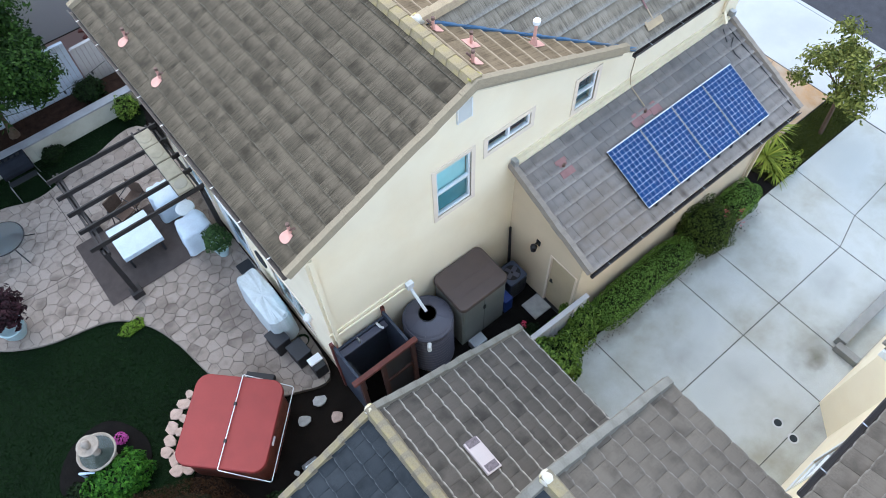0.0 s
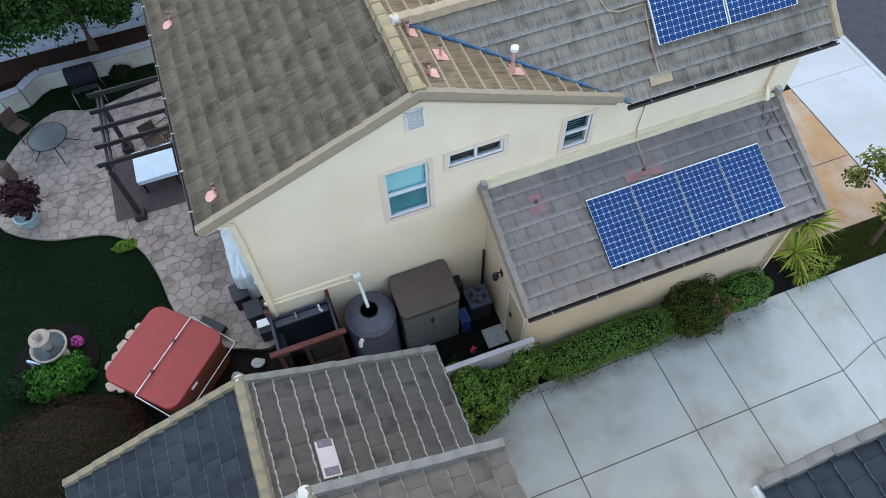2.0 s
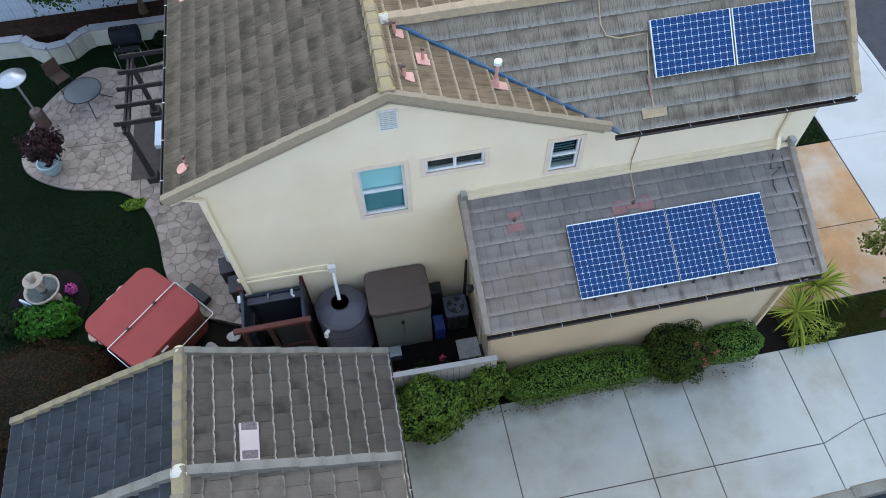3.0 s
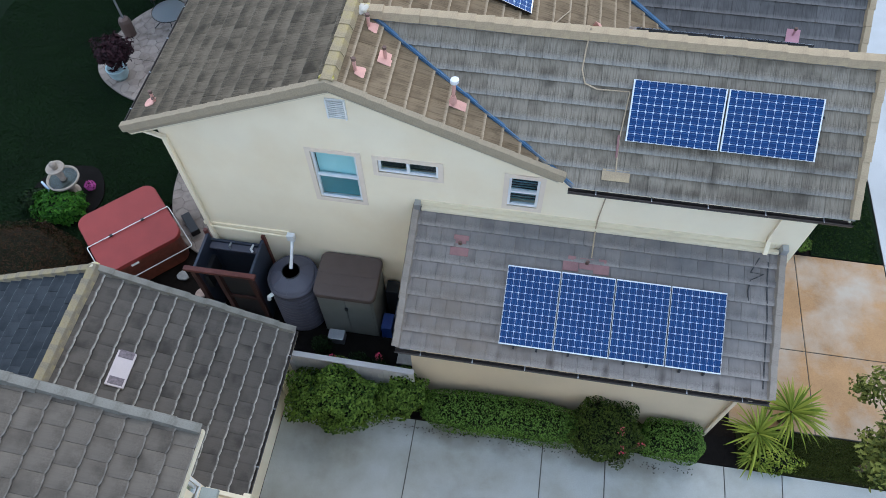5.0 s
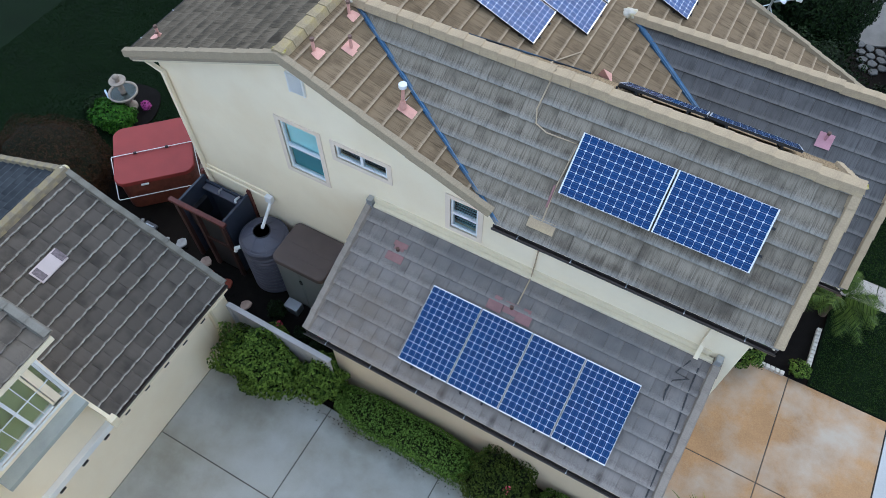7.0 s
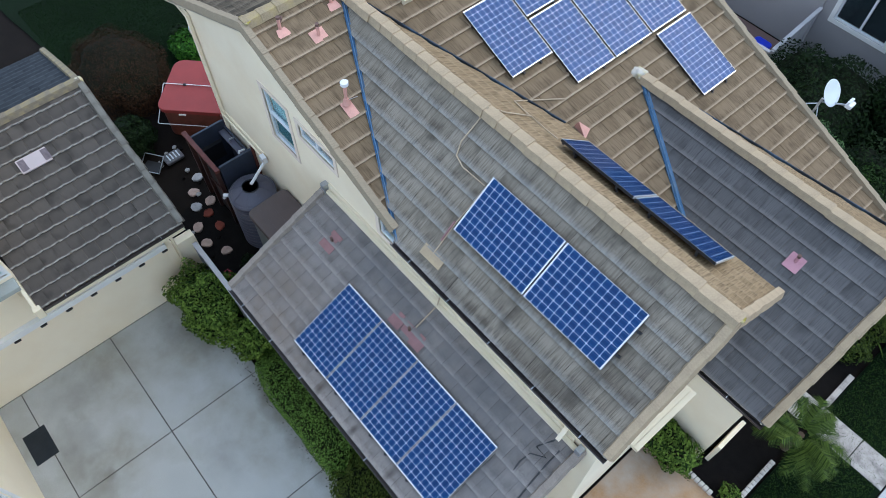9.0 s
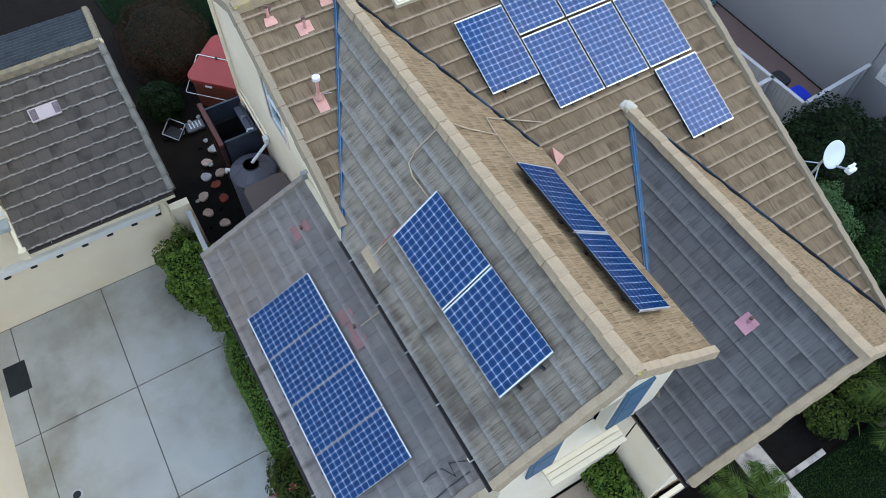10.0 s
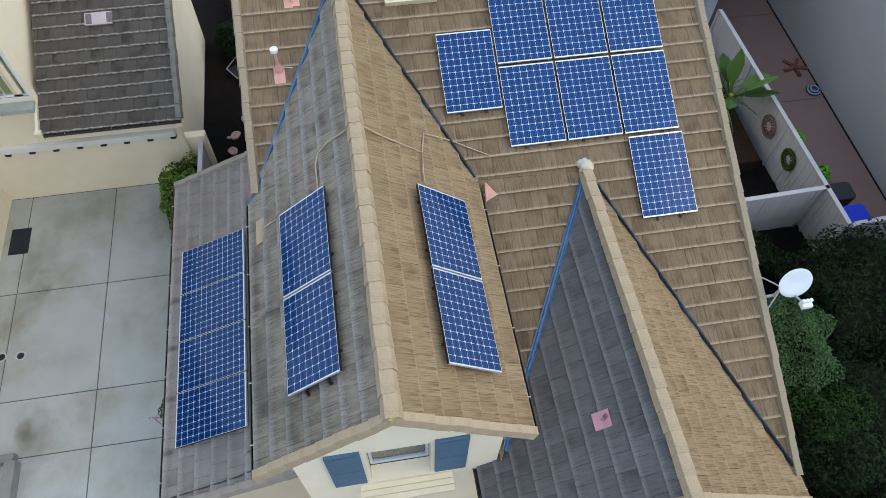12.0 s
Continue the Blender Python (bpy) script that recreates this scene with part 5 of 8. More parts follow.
me = leaf_cloud(260, litter, 0.045, 304, 0.05)
me.materials.append(leaf_mat("fallen_leaf", (0.010, 0.009, 0.005), (0.055, 0.042, 0.018)))
tagged(new("leaf_litter", me), "scattered dark fallen leaves on the drive beside the hedge", "leaves", kind="stuff")
spray = thing("flowers", "thin spray of red flowers rising out of the dark shrub", "flowers", 12.15, -3.3, 0.0)
for k in range(3):
    a = k * 2.1
    top = (0.28 * math.cos(a), 0.25 * math.sin(a), 1.35 + 0.07 * (k % 5))
    part("stem", tube(bmesh.new(), [(0.02 * math.cos(a), 0.02 * math.sin(a), 0.02), (0.1 * math.cos(a), 0.1 * math.sin(a), 0.8), top], 0.006, 5), BARK, spray)
    me = leaf_cloud(14, lumpy(*top, 0.09, 0.09, 0.12, k), 0.045, 40 + k)
    me.materials.append(FLOWER)
    part("blossom", me, FLOWER, spray)


# ---- back yard ----
PZ = 0.1
STONE = tile_mat("stamped_concrete", (0.12, 0.092, 0.075), (0.275, 0.228, 0.195), (0.345, 0.290, 0.250), (0.25, 0.2, 0.17), grooves=0.0, moss=0.75, crown=0.0, speckle=0.5)
with_spots(STONE, [(0.9, 3.4, 0.8, 1.3, 0.5), (0.5, 1.6, 0.8, 0.6, 0.55), (1.2, 4.9, 0.7, 0.8, 0.5), (-0.6, 4.6, 0.5, 0.5, 0.35), (-2.2, 7.0, 0.8, 0.5, 0.3)], (0.085, 0.065, 0.05), True)
PATIO_JOINT = mat("patio_joint", (0.085, 0.07, 0.06), 0.95, var=0.15)
KERB = mat("patio_edge", (0.20, 0.17, 0.145), 0.85, var=0.1, bump=0.4)
LIGHT_BLUE = mat("pale_blue_tarp", (0.55, 0.64, 0.74), 0.55, var=0.06, scale=3, bump=0.3, fine=20)
GREY_COVER = mat("grey_white_cover", (0.52, 0.57, 0.60), 0.5, var=0.08, scale=3, bump=0.3, fine=20)
PERGOLA = mat("dark_stained_timber", (0.022, 0.018, 0.018), 0.7, var=0.2, scale=8, bump=0.4)
RUG = mat("dark_outdoor_rug", (0.075, 0.062, 0.058), 0.95, var=0.15, scale=4, bump=0.6, fine=120)
BEIGE = mat("beige_cushion", (0.33, 0.30, 0.23), 0.9, var=0.1, scale=6, bump=0.4)
BLACK = mat("black_plastic", (0.012, 0.013, 0.016), 0.6, var=0.15, bump=0.1)
RED_COVER = mat("brick_red_vinyl", (0.245, 0.031, 0.027), 0.65, var=0.07, scale=2.5, bump=0.25, fine=90)
SPA_WOOD = mat("dark_red_cedar", (0.13, 0.035, 0.02), 0.6, var=0.25, scale=6, bump=0.3)
CAST = mat("weathered_cast_stone", (0.36, 0.31, 0.26), 0.9, var=0.18, scale=7, bump=0.7)
WATER = glass_mat("fountain_water", (0.5, 0.6, 0.62), 0.03)
ENC_BLUE = mat("dark_blue_grey_panel", (0.030, 0.038, 0.060), 0.55, var=0.15, scale=5, bump=0.15)
DIM_WOOD = mat("dark_red_brown_wood", (0.045, 0.016, 0.013), 0.7, var=0.2, scale=9, bump=0.3)
RED_WOOD = mat("red_stained_wood", (0.115, 0.03, 0.022), 0.65, var=0.2, scale=9, bump=0.3)
TANK = mat("dark_grey_tank_plastic", (0.085, 0.085, 0.115), 0.5, var=0.06, bump=0.05)
SHED_GREY = mat("sage_grey_resin", (0.18, 0.19, 0.18), 0.55, var=0.05, bump=0.1)
SHED_BROWN = mat("brown_resin_lid", (0.085, 0.062, 0.055), 0.6, var=0.07, bump=0.15)
WHITE_PLASTIC = mat("white_plastic", (0.75, 0.76, 0.77), 0.4, var=0.03, bump=0.03)
BLUE_PLASTIC = mat("blue_plastic", (0.02, 0.05, 0.22), 0.4, var=0.06, bump=0.05)
WALL_WHITE = mat("cream_garden_wall", (0.50, 0.50, 0.44), 0.9, var=0.07, scale=1.2, bump=0.5, stain=(0.32, 0.31, 0.25), stain_scale=1, stain_amount=0.6)
WALL_CAP = mat("grey_wall_coping", (0.30, 0.31, 0.34), 0.85, var=0.1, bump=0.4)
FENCE = mat("weathered_blue_grey_fence", (0.46, 0.52, 0.62), 0.85, var=0.14, scale=4, bump=0.5)
FENCE_WHITE = mat("white_painted_fence", (0.44, 0.43, 0.44), 0.7, var=0.08, bump=0.3)
PAVER = mat("pink_flagstone", (0.47, 0.35, 0.29), 0.85, var=0.15, scale=6, bump=0.6)
PAVER_GREY = mat("grey_flagstone", (0.40, 0.39, 0.38), 0.85, var=0.15, scale=6, bump=0.6)
CERAMIC = mat("pale_blue_ceramic", (0.42, 0.55, 0.58), 0.3, var=0.04, bump=0.02)
WICKER = mat("brown_wicker", (0.08, 0.05, 0.035), 0.8, var=0.2, scale=20, bump=0.5)

# patio: a slab with one stone-shaped piece after another
bm = bmesh.new()
prism(bm, patio_loop, lambda x, y: -0.05, lambda x, y: PZ - 0.018)
patio = solo("patio", bm, PATIO_JOINT, "stamped concrete patio in pinkish-grey flagstone pattern", "patio", kind="structure")
rng = random.Random(8)
cell = 0.33
seeds = {}
for i in range(-19, 13):
    for j in range(-2, 39):
        seeds[i, j] = ((i + 0.5 * (j % 2) + rng.uniform(-0.30, 0.30)) * cell, (j * 0.87 + rng.uniform(-0.29, 0.29)) * cell)
lawn_edge = list(patio_loop)
for (i, j), (sx, sy) in seeds.items():
    poly = [(sx - 0.6, sy - 0.6), (sx + 0.6, sy - 0.6), (sx + 0.6, sy + 0.6), (sx - 0.6, sy + 0.6)]
    for a in range(-2, 3):
        for b in range(-2, 3):
            o = seeds.get((i + a, j + b))
            if (a, b) == (0, 0) or not o or not poly:
                continue
            mx, my, dx, dy = (sx + o[0]) / 2, (sy + o[1]) / 2, o[0] - sx, o[1] - sy
            L = math.hypot(dx, dy)
            mx, my = mx - dx / L * 0.0055, my - dy / L * 0.0055
            poly = clip(poly, (mx, my), (mx - dy, my + dx))
    if len(poly) < 3:
        continue
    cx, cy = sum(p[0] for p in poly) / len(poly), sum(p[1] for p in poly) / len(poly)
    if not any(in_poly(x, y, patio_loop) for x, y in poly):
        continue
    cut = clipped(patio_loop, poly if area(poly) > 0 else poly[::-1])
    if len(cut) < 3 or abs(area(cut)) < 0.01:
        continue
    tb = bmesh.new()
    dz = rng.uniform(-0.003, 0.003)
    prism(tb, [(x - cx, y - cy) for x, y in cut], lambda x, y: -0.03, lambda x, y, d=dz: d, lambda x, y: (0.5, 0.5))
    st = part("flagstone", tb, STONE, patio)
    st.location = (cx, cy, PZ)
# pale rounded edge where patio meets lawn
edge = patio_loop[6:84]
part("edging", tube(bmesh.new(), [(x, y, PZ - 0.03) for x, y in edge], 0.025, 6), KERB, patio, "concrete edging")
part("joint", tube(bmesh.new(), [(-4.6, 7.35, PZ + 0.001), (-1.5, 7.2, PZ + 0.001)], 0.008, 5), PATIO_JOINT, patio)
part("joint", tube(bmesh.new(), [(-1.2, 5.0, PZ + 0.001), (-1.3, 10.3, PZ + 0.001)], 0.008, 5), PATIO_JOINT, patio)

# pergola
pg = thing("pergola", "dark stained timber pergola over the patio, against the house", "pergola", 0, 0, PZ)
for y in (5.52, 8.15):
    post = part("post", boxes((-0.86, y - 0.06, 0, -0.74, y + 0.06, 2.28)), PERGOLA, pg)
    part("post_base", boxes((-0.95, y - 0.15, 0, -0.65, y + 0.15, 0.22), bev=0.015), PERGOLA, post)
    part("post", boxes((1.86, y - 0.06, 0, 1.98, y + 0.06, 2.28)), PERGOLA, pg)
for x in (-0.80, -0.70, 1.92):
    part("header", boxes((x - 0.025, 5.3, 2.12 if x > 0 else 2.16, x + 0.025, 8.4, 2.28)), PERGOLA, pg)
for k in range(5):
    y = 5.55 + 0.652 * k
    part("rafter", boxes((-1.02, y - 0.022, 2.28, 2.02, y + 0.022, 2.42), bev=0.006), PERGOLA, pg)
for k in range(3):
    part("batten", boxes((1.35 + 0.2 * k, 5.5, 2.421, 1.40 + 0.2 * k, 8.2, 2.47)), PERGOLA, pg)
cu = thing("lounge_cushion", "beige padded lounger cushions lying along the pergola rafters", "cushion", 1.57, 5.5, PZ + 2.475)
for k, h in enumerate((0.52, 0.62, 0.62, 0.60)):
    y0 = (0, 0.56, 1.22, 1.86)[k]
    c = part("pad", boxes((-0.21, y0, 0, 0.21, y0 + h, 0.10), bev=0.035), BEIGE, cu)
    if k in (0, 2, 3):
        bm = lathe(bmesh.new(), [(0.17, 0.1), (0.165, 0.115), (0.12, 0.125), (0, 0.125)], 20, (0, y0 + h / 2, 0))
        part("seat_round", bm, mat("grey_beige_fabric", (0.30, 0.28, 0.23), 0.95, var=0.08) if k == 0 else BEIGE, c)

solo("outdoor_rug", boxes((-1.48, 5.6, PZ + 0.004, 1.7, 8.0, PZ + 0.014)), RUG, "dark brown outdoor rug under the pergola", "rug")


def draped(w, d, h, seed, fold=0.06, nx=16, sag=0.03):
    """A cloth thrown over a block: top with folds, sides flaring to the ground."""
    bm = bmesh.new()
    rows = []
    prof = [(0.0, 1.0), (0.55, 1.0), (0.92, 0.99), (1.0, 0.93), (1.05, 0.6), (1.12, 0.05)]
    n = 40
    for r, zz in prof:
        ring = []
        for k in range(n):
            a = 2 * math.pi * k / n
            s = (abs(math.cos(a)) ** 6 + abs(math.sin(a)) ** 6) ** (-1 / 6)
            rr = r + (fold * noise.noise(Vector((math.cos(a) * 2.5, math.sin(a) * 2.5, seed))) if r > 0.9 else 0)
            z = h * zz + (sag * noise.noise(Vector((math.cos(a) * r * 3, math.sin(a) * r * 3, seed + 5))) if zz > 0.5 else 0)
            ring.append(bm.verts.new((math.cos(a) * s * rr * w / 2, math.sin(a) * s * rr * d / 2, max(z, 0.02))))
        rows.append(ring)
    for a, b in zip(rows, rows[1:]):
        for k in range(n):
            bm.faces.new((a[k], a[(k + 1) % n], b[(k + 1) % n], b[k]))
    bmesh.ops.remove_doubles(bm, verts=rows[0], dist=0.001)
    bmesh.ops.recalc_face_normals(bm, faces=bm.faces[:])
    return bm


tb = thing("patio_table", "square outdoor table with a dark frame under the pergola", "table", -0.03, 6.78, PZ + 0.014)
part("tabletop", boxes((-0.54, -0.54, 0.58, 0.54, 0.54, 0.62), bev=0.01), BLACK, tb)
for sx in (-1, 1):
    for sy in (-1, 1):
        part("leg", boxes((sx * 0.46 - 0.03, sy * 0.46 - 0.03, 0, sx * 0.46 + 0.03, sy * 0.46 + 0.03, 0.58)), BLACK, tb)
bm = bmesh.new()
box(bm, -0.565, -0.565, 0.0, 0.565, 0.565, 0.02)
box(bm, -0.56, -0.575, -0.12, 0.56, -0.566, 0.0)
bmesh.ops.subdivide_edges(bm, edges=bm.edges[:], cuts=9, use_grid_fill=True)
for v in bm.verts:
    v.co.z += 0.035 * max(0, noise.noise(Vector((v.co.x * 2.4, v.co.y * 2.4, 1.0)))) if v.co.z > 0.01 else 0
tc = solo("table_cover", bm, LIGHT_BLUE, "creased pale blue cover on the patio table", "cover")
tc.location = (-0.03, 6.78, PZ + 0.634)
for x, y, w, d, h, s in ((1.22, 7.45, 0.75, 0.8, 0.78, 1), (1.32, 5.95, 0.8, 0.75, 0.82, 2)):
    ch = solo("covered_chair", draped(w, d, h, s, 0.18), LIGHT_BLUE, "patio chair under a draped pale blue cover", "chair", "covered chairs", smooth=True)
    ch.location = (x, y, PZ + 0.014)
st = solo("stool", lathe(bmesh.new(), [(0.2, 0), (0.2, 0.06), (0.1, 0.1), (0.1, 0.5), (0.26, 0.56), (0.26, 0.62), (0, 0.63)], 20), GREY_COVER, "round grey-topped stool between the covered chairs", "stool")
st.location = (1.45, 6.7, PZ + 0.014)


def garden_chair(x, y, rz, label, material):
    t = thing("patio_chair", label, "chair", x, y, PZ, rz)
    part("seat", boxes((-0.24, -0.24, 0.40, 0.24, 0.24, 0.44), bev=0.015), material, t)
    bm = boxes((-0.24, 0.22, 0.46, 0.24, 0.26, 0.95), bev=0.015)
    part("backrest", bm, material, t)
    for sx in (-1, 1):
        part("armrest", tube(bmesh.new(), [(sx * 0.26, -0.22, 0.42), (sx * 0.27, -0.22, 0.62), (sx * 0.27, 0.2, 0.64), (sx * 0.26, 0.26, 0.5)], 0.015, 6), BLACK, t)
        for sy in (-1, 1):
            part("leg", tube(bmesh.new(), [(sx * 0.22, sy * 0.22, 0.42), (sx * 0.27, sy * 0.27, 0.0)], 0.015, 6), BLACK, t)
    return t


garden_chair(0.50, 8.08, -60, "brown patio chair with black metal arms beside the table", WICKER)
garden_chair(0.05, 7.85, 20, "brown patio chair with black metal arms beside the table", WICKER)
garden_chair(-3.72, 9.95, 40, "brown chair with a wide seat at the glass table", WICKER)
rt = thing("glass_table", "round glass patio table on black curved legs", "table", -2.85, 8.97, PZ)
top = part("tabletop", lathe(bmesh.new(), [(0.55, 0.62), (0.555, 0.63), (0.55, 0.64)], 40), glass_mat("clear_table_glass", (0.62, 0.74, 0.82), 0.3), rt, "frosted glass top")
bm = bmesh.new()
tube(bm, [(0.56 * math.cos(a * 0.1571), 0.56 * math.sin(a * 0.1571), 0.63) for a in range(41)], 0.016, 6)
part("rim", bm, BLACK, rt)
for a in (0.3, 1.87, 3.44, 5.0):
    part("leg", tube(bmesh.new(), [(0.1 * math.cos(a), 0.1 * math.sin(a), 0.6), (0.3 * math.cos(a), 0.3 * math.sin(a), 0.45), (0.45 * math.cos(a), 0.45 * math.sin(a), 0.2), (0.68 * math.cos(a), 0.68 * math.sin(a), 0.0)], 0.015, 6), BLACK, rt)
for a in (0.0, 1.571):
    part("stretcher", beam(bmesh.new(), (-0.54 * math.cos(a), -0.54 * math.sin(a), 0.612), (0.54 * math.cos(a), 0.54 * math.sin(a), 0.612), 0.03, 0.012), GALV, rt)
ht = thing("patio_heater", "steel mushroom patio heater with a brown base", "heater", -4.2, 8.38, 0.02)
part("foot", lathe(bmesh.new(), [(0.24, 0), (0.24, 0.05), (0.22, 0.06)], 24), WHITE_PLASTIC, ht)
part("tank_shroud", lathe(bmesh.new(), [(0.2, 0.06), (0.2, 0.62), (0.16, 0.72), (0.06, 0.76)], 24), mat("brown_steel", (0.13, 0.09, 0.075), 0.45, 0.4), ht)
part("pole", lathe(bmesh.new(), [(0.035, 0.7), (0.035, 1.9)], 12), GALV, ht)
part("burner", lathe(bmesh.new(), [(0.08, 1.75), (0.11, 1.8), (0.11, 2.0), (0.09, 2.05)], 16), GALV, ht)
part("reflector", lathe(bmesh.new(), [(0.42, 2.04), (0.41, 2.06), (0.2, 2.14), (0.14, 2.18), (0.0, 2.19)], 32), GALV, ht, smooth=True)
bq = thing("barbecue", "black smoker barbecue on thin legs by the garden wall", "barbecue", -1.62, 11.0, 0.0)
bm = bmesh.new()
tube(bm, [(-0.42, 0.1, 0.85), (0.42, 0.1, 0.85)], 0.3, 16)
part("drum", bm, mat("sooty_black_steel", (0.012, 0.014, 0.02), 0.9, var=0.2), bq)
for i in range(4):
    part("vent", boxes((-0.3 + i * 0.17, 0.06, 1.15, -0.2 + i * 0.17, 0.14, 1.165)), BLACK_METAL, bq)
part("shelf", boxes((-0.4, -0.42, 0.62, 0.4, -0.22, 0.65)), BLACK, bq)
for sx in (-1, 1):
    part("leg", tube(bmesh.new(), [(sx * 0.4, -0.4, 0.66), (sx * 0.43, -0.45, 0.0)], 0.016, 6), GALV, bq)
    part("leg", tube(bmesh.new(), [(sx * 0.4, 0.2, 0.66), (sx * 0.43, 0.3, 0.0)], 0.016, 6), GALV, bq)

# things along the house wall
gc = thing("covered_grill", "long grill under a creased grey-white cover against the house", "grill", 1.62, 2.72, PZ)
part("cover", draped(0.62, 1.72, 1.05, 7, 0.08, sag=0.06), GREY_COVER, gc, smooth=False)
part("skirt", boxes((-0.26, -0.8, 0, 0.26, 0.8, 0.3)), BLACK, gc)
solo("doormat", boxes((1.62, 4.18, PZ + 0.004, 2.02, 4.58, PZ + 0.02), bev=0.004), BLACK, "black rubber doormat at the back door", "doormat")
for x, y, a in ((1.33, 1.8, 6), (1.56, 1.18, 4)):
    t = thing("planter_box", "black square resin storage box on the patio", "storage box", x, y, PZ, a, group="black boxes")
    part("body", boxes((-0.2, -0.24, 0, 0.2, 0.24, 0.5), bev=0.02), BLACK, t)
    part("lid", boxes((-0.215, -0.255, 0.5, 0.215, 0.255, 0.55), bev=0.015), mat("charcoal_plastic", (0.018, 0.019, 0.024), 0.6), t)
co = thing("cool_box", "black cool box with a white lid on the patio", "cool box", 1.72, 0.62, PZ, 0)
part("body", boxes((-0.16, -0.18, 0, 0.16, 0.18, 0.48), bev=0.02), BLACK, co)
part("lid", boxes((-0.17, -0.02, 0.48, 0.17, 0.19, 0.54), bev=0.015), WHITE_PLASTIC, co)
wl = thing("wall_lamp", "white globe lamp on the back wall", "lamp", 2.02, 0.96, 2.1)
part("globe", lathe(bmesh.new(), [(0.03, -0.1), (0.09, -0.06), (0.11, 0.0), (0.09, 0.07), (0.03, 0.1)], 16), WHITE_PLASTIC, wl, smooth=True)
part("bracket", boxes((0, -0.03, -0.03, 0.08, 0.03, 0.03)), GALV, wl)
ov = solo("oval_wall_plaque", lathe(bmesh.new(), [(0.26, 0), (0.26, 0.03), (0.2, 0.04), (0.19, 0.02), (0, 0.02)], 28), BLACK, "dark oval plaque on the cream wall", "plaque")
ov.matrix_world = pose(2.1, 3.35, 1.56, 0, -90, 0)
back_door = part("door", boxes((2.12, 4.14, 0.08, 2.17, 5.21, 2.08), bev=0.006), mat("sky_blue_door_paint", (0.50, 0.62, 0.72), 0.5, var=0.05), house, "pale blue back door")
part("frame", boxes((2.07, 4.03, 0.05, 2.18, 4.13, 2.20), (2.07, 5.22, 0.05, 2.18, 5.32, 2.20), (2.07, 4.13, 2.10, 2.18, 5.22, 2.20)), TRIM_WHITE, back_door, "white door frame")
part("pane", boxes((2.113, 4.28, 0.85, 2.118, 5.07, 1.95)), GLASS, back_door)
part("handle", boxes((2.06, 4.22, 1.02, 2.12, 4.26, 1.12), bev=0.006), GALV, back_door)
hb = thing("garden_hose", "coiled dark green hose on the patio by the wall", "hose", 1.82, 1.55, PZ)
for r in range(3):
    part("coil", tube(bmesh.new(), [((0.14 + 0.012 * r) * math.cos(a * 0.35), (0.14 + 0.012 * r) * math.sin(a * 0.35), 0.02 + 0.025 * r) for a in range(19)], 0.012, 6), L_DARK, hb)
pp = thing("potted_shrub", "leafy dark shrub in a blue pot beside the back wall", "potted plant", 1.6, 5.15, PZ)
part("pot", lathe(bmesh.new(), [(0.13, 0), (0.19, 0.28), (0.2, 0.3), (0.16, 0.3)], 20), CERAMIC, pp)
me = leaf_cloud(1500, lumpy(0, 0, 0.72, 0.34, 0.36, 0.42, 17, 0.4), 0.085, 17)
me.materials.append(L_BLUE)
part("foliage", me, None, pp)
pl = thing("potted_shrub", "plum-leaved shrub in a pale blue ceramic pot", "potted plant", -3.72, 6.45, PZ)
part("pot", lathe(bmesh.new(), [(0.2, 0), (0.3, 0.2), (0.32, 0.42), (0.34, 0.44), (0.28, 0.44), (0.26, 0.4), (0, 0.4)], 28), CERAMIC, pl, smooth=True)
me = leaf_cloud(2600, lumpy(0.1, 0.12, 0.95, 0.5, 0.5, 0.5, 21, 0.6, 3.0, shell=0.6), 0.13, 21, aspect=0.45)
me.materials.append(L_PLUM)
part("foliage", me, None, pl)
for k in range(5):
    part("stem", tube(bmesh.new(), [(0.05 * math.cos(k * 1.26), 0.05 * math.sin(k * 1.26), 0.4), (0.1 + 0.3 * math.cos(k * 1.26), 0.12 + 0.3 * math.sin(k * 1.26), 1.0)], [0.02, 0.008], 5), BARK, pl)

# spa
sp = thing("hot_tub", "square hot tub with a folded brick-red vinyl cover", "hot tub", -0.62, 0.45, 0.03, -45.5)


def rounded(w, d, r, z0, z1, bev=0.03, n=6):
    pts = []
    for cx, cy, a0 in ((w / 2 - r, d / 2 - r, 0), (-w / 2 + r, d / 2 - r, 90), (-w / 2 + r, -d / 2 + r, 180), (w / 2 - r, -d / 2 + r, 270)):
        pts += [(cx + r * math.cos(radians(a0 + 90 * k / n)), cy + r * math.sin(radians(a0 + 90 * k / n))) for k in range(n + 1)]
    bm = bmesh.new()
    rows = []
    for z, s in ((z0, 0.0), (z1 - bev, 0.0), (z1 - bev * 0.3, bev * 0.3), (z1, bev)):
        rows.append([bm.verts.new((x * (1 - 2 * s / w), y * (1 - 2 * s / d), z)) for x, y in pts])
    for a, b in zip(rows, rows[1:]):
        for k in range(len(pts)):
            bm.faces.new((a[k], a[(k + 1) % len(pts)], b[(k + 1) % len(pts)], b[k]))
    bm.faces.new(rows[0][::-1])
    bm.faces.new(rows[-1])
    return bm


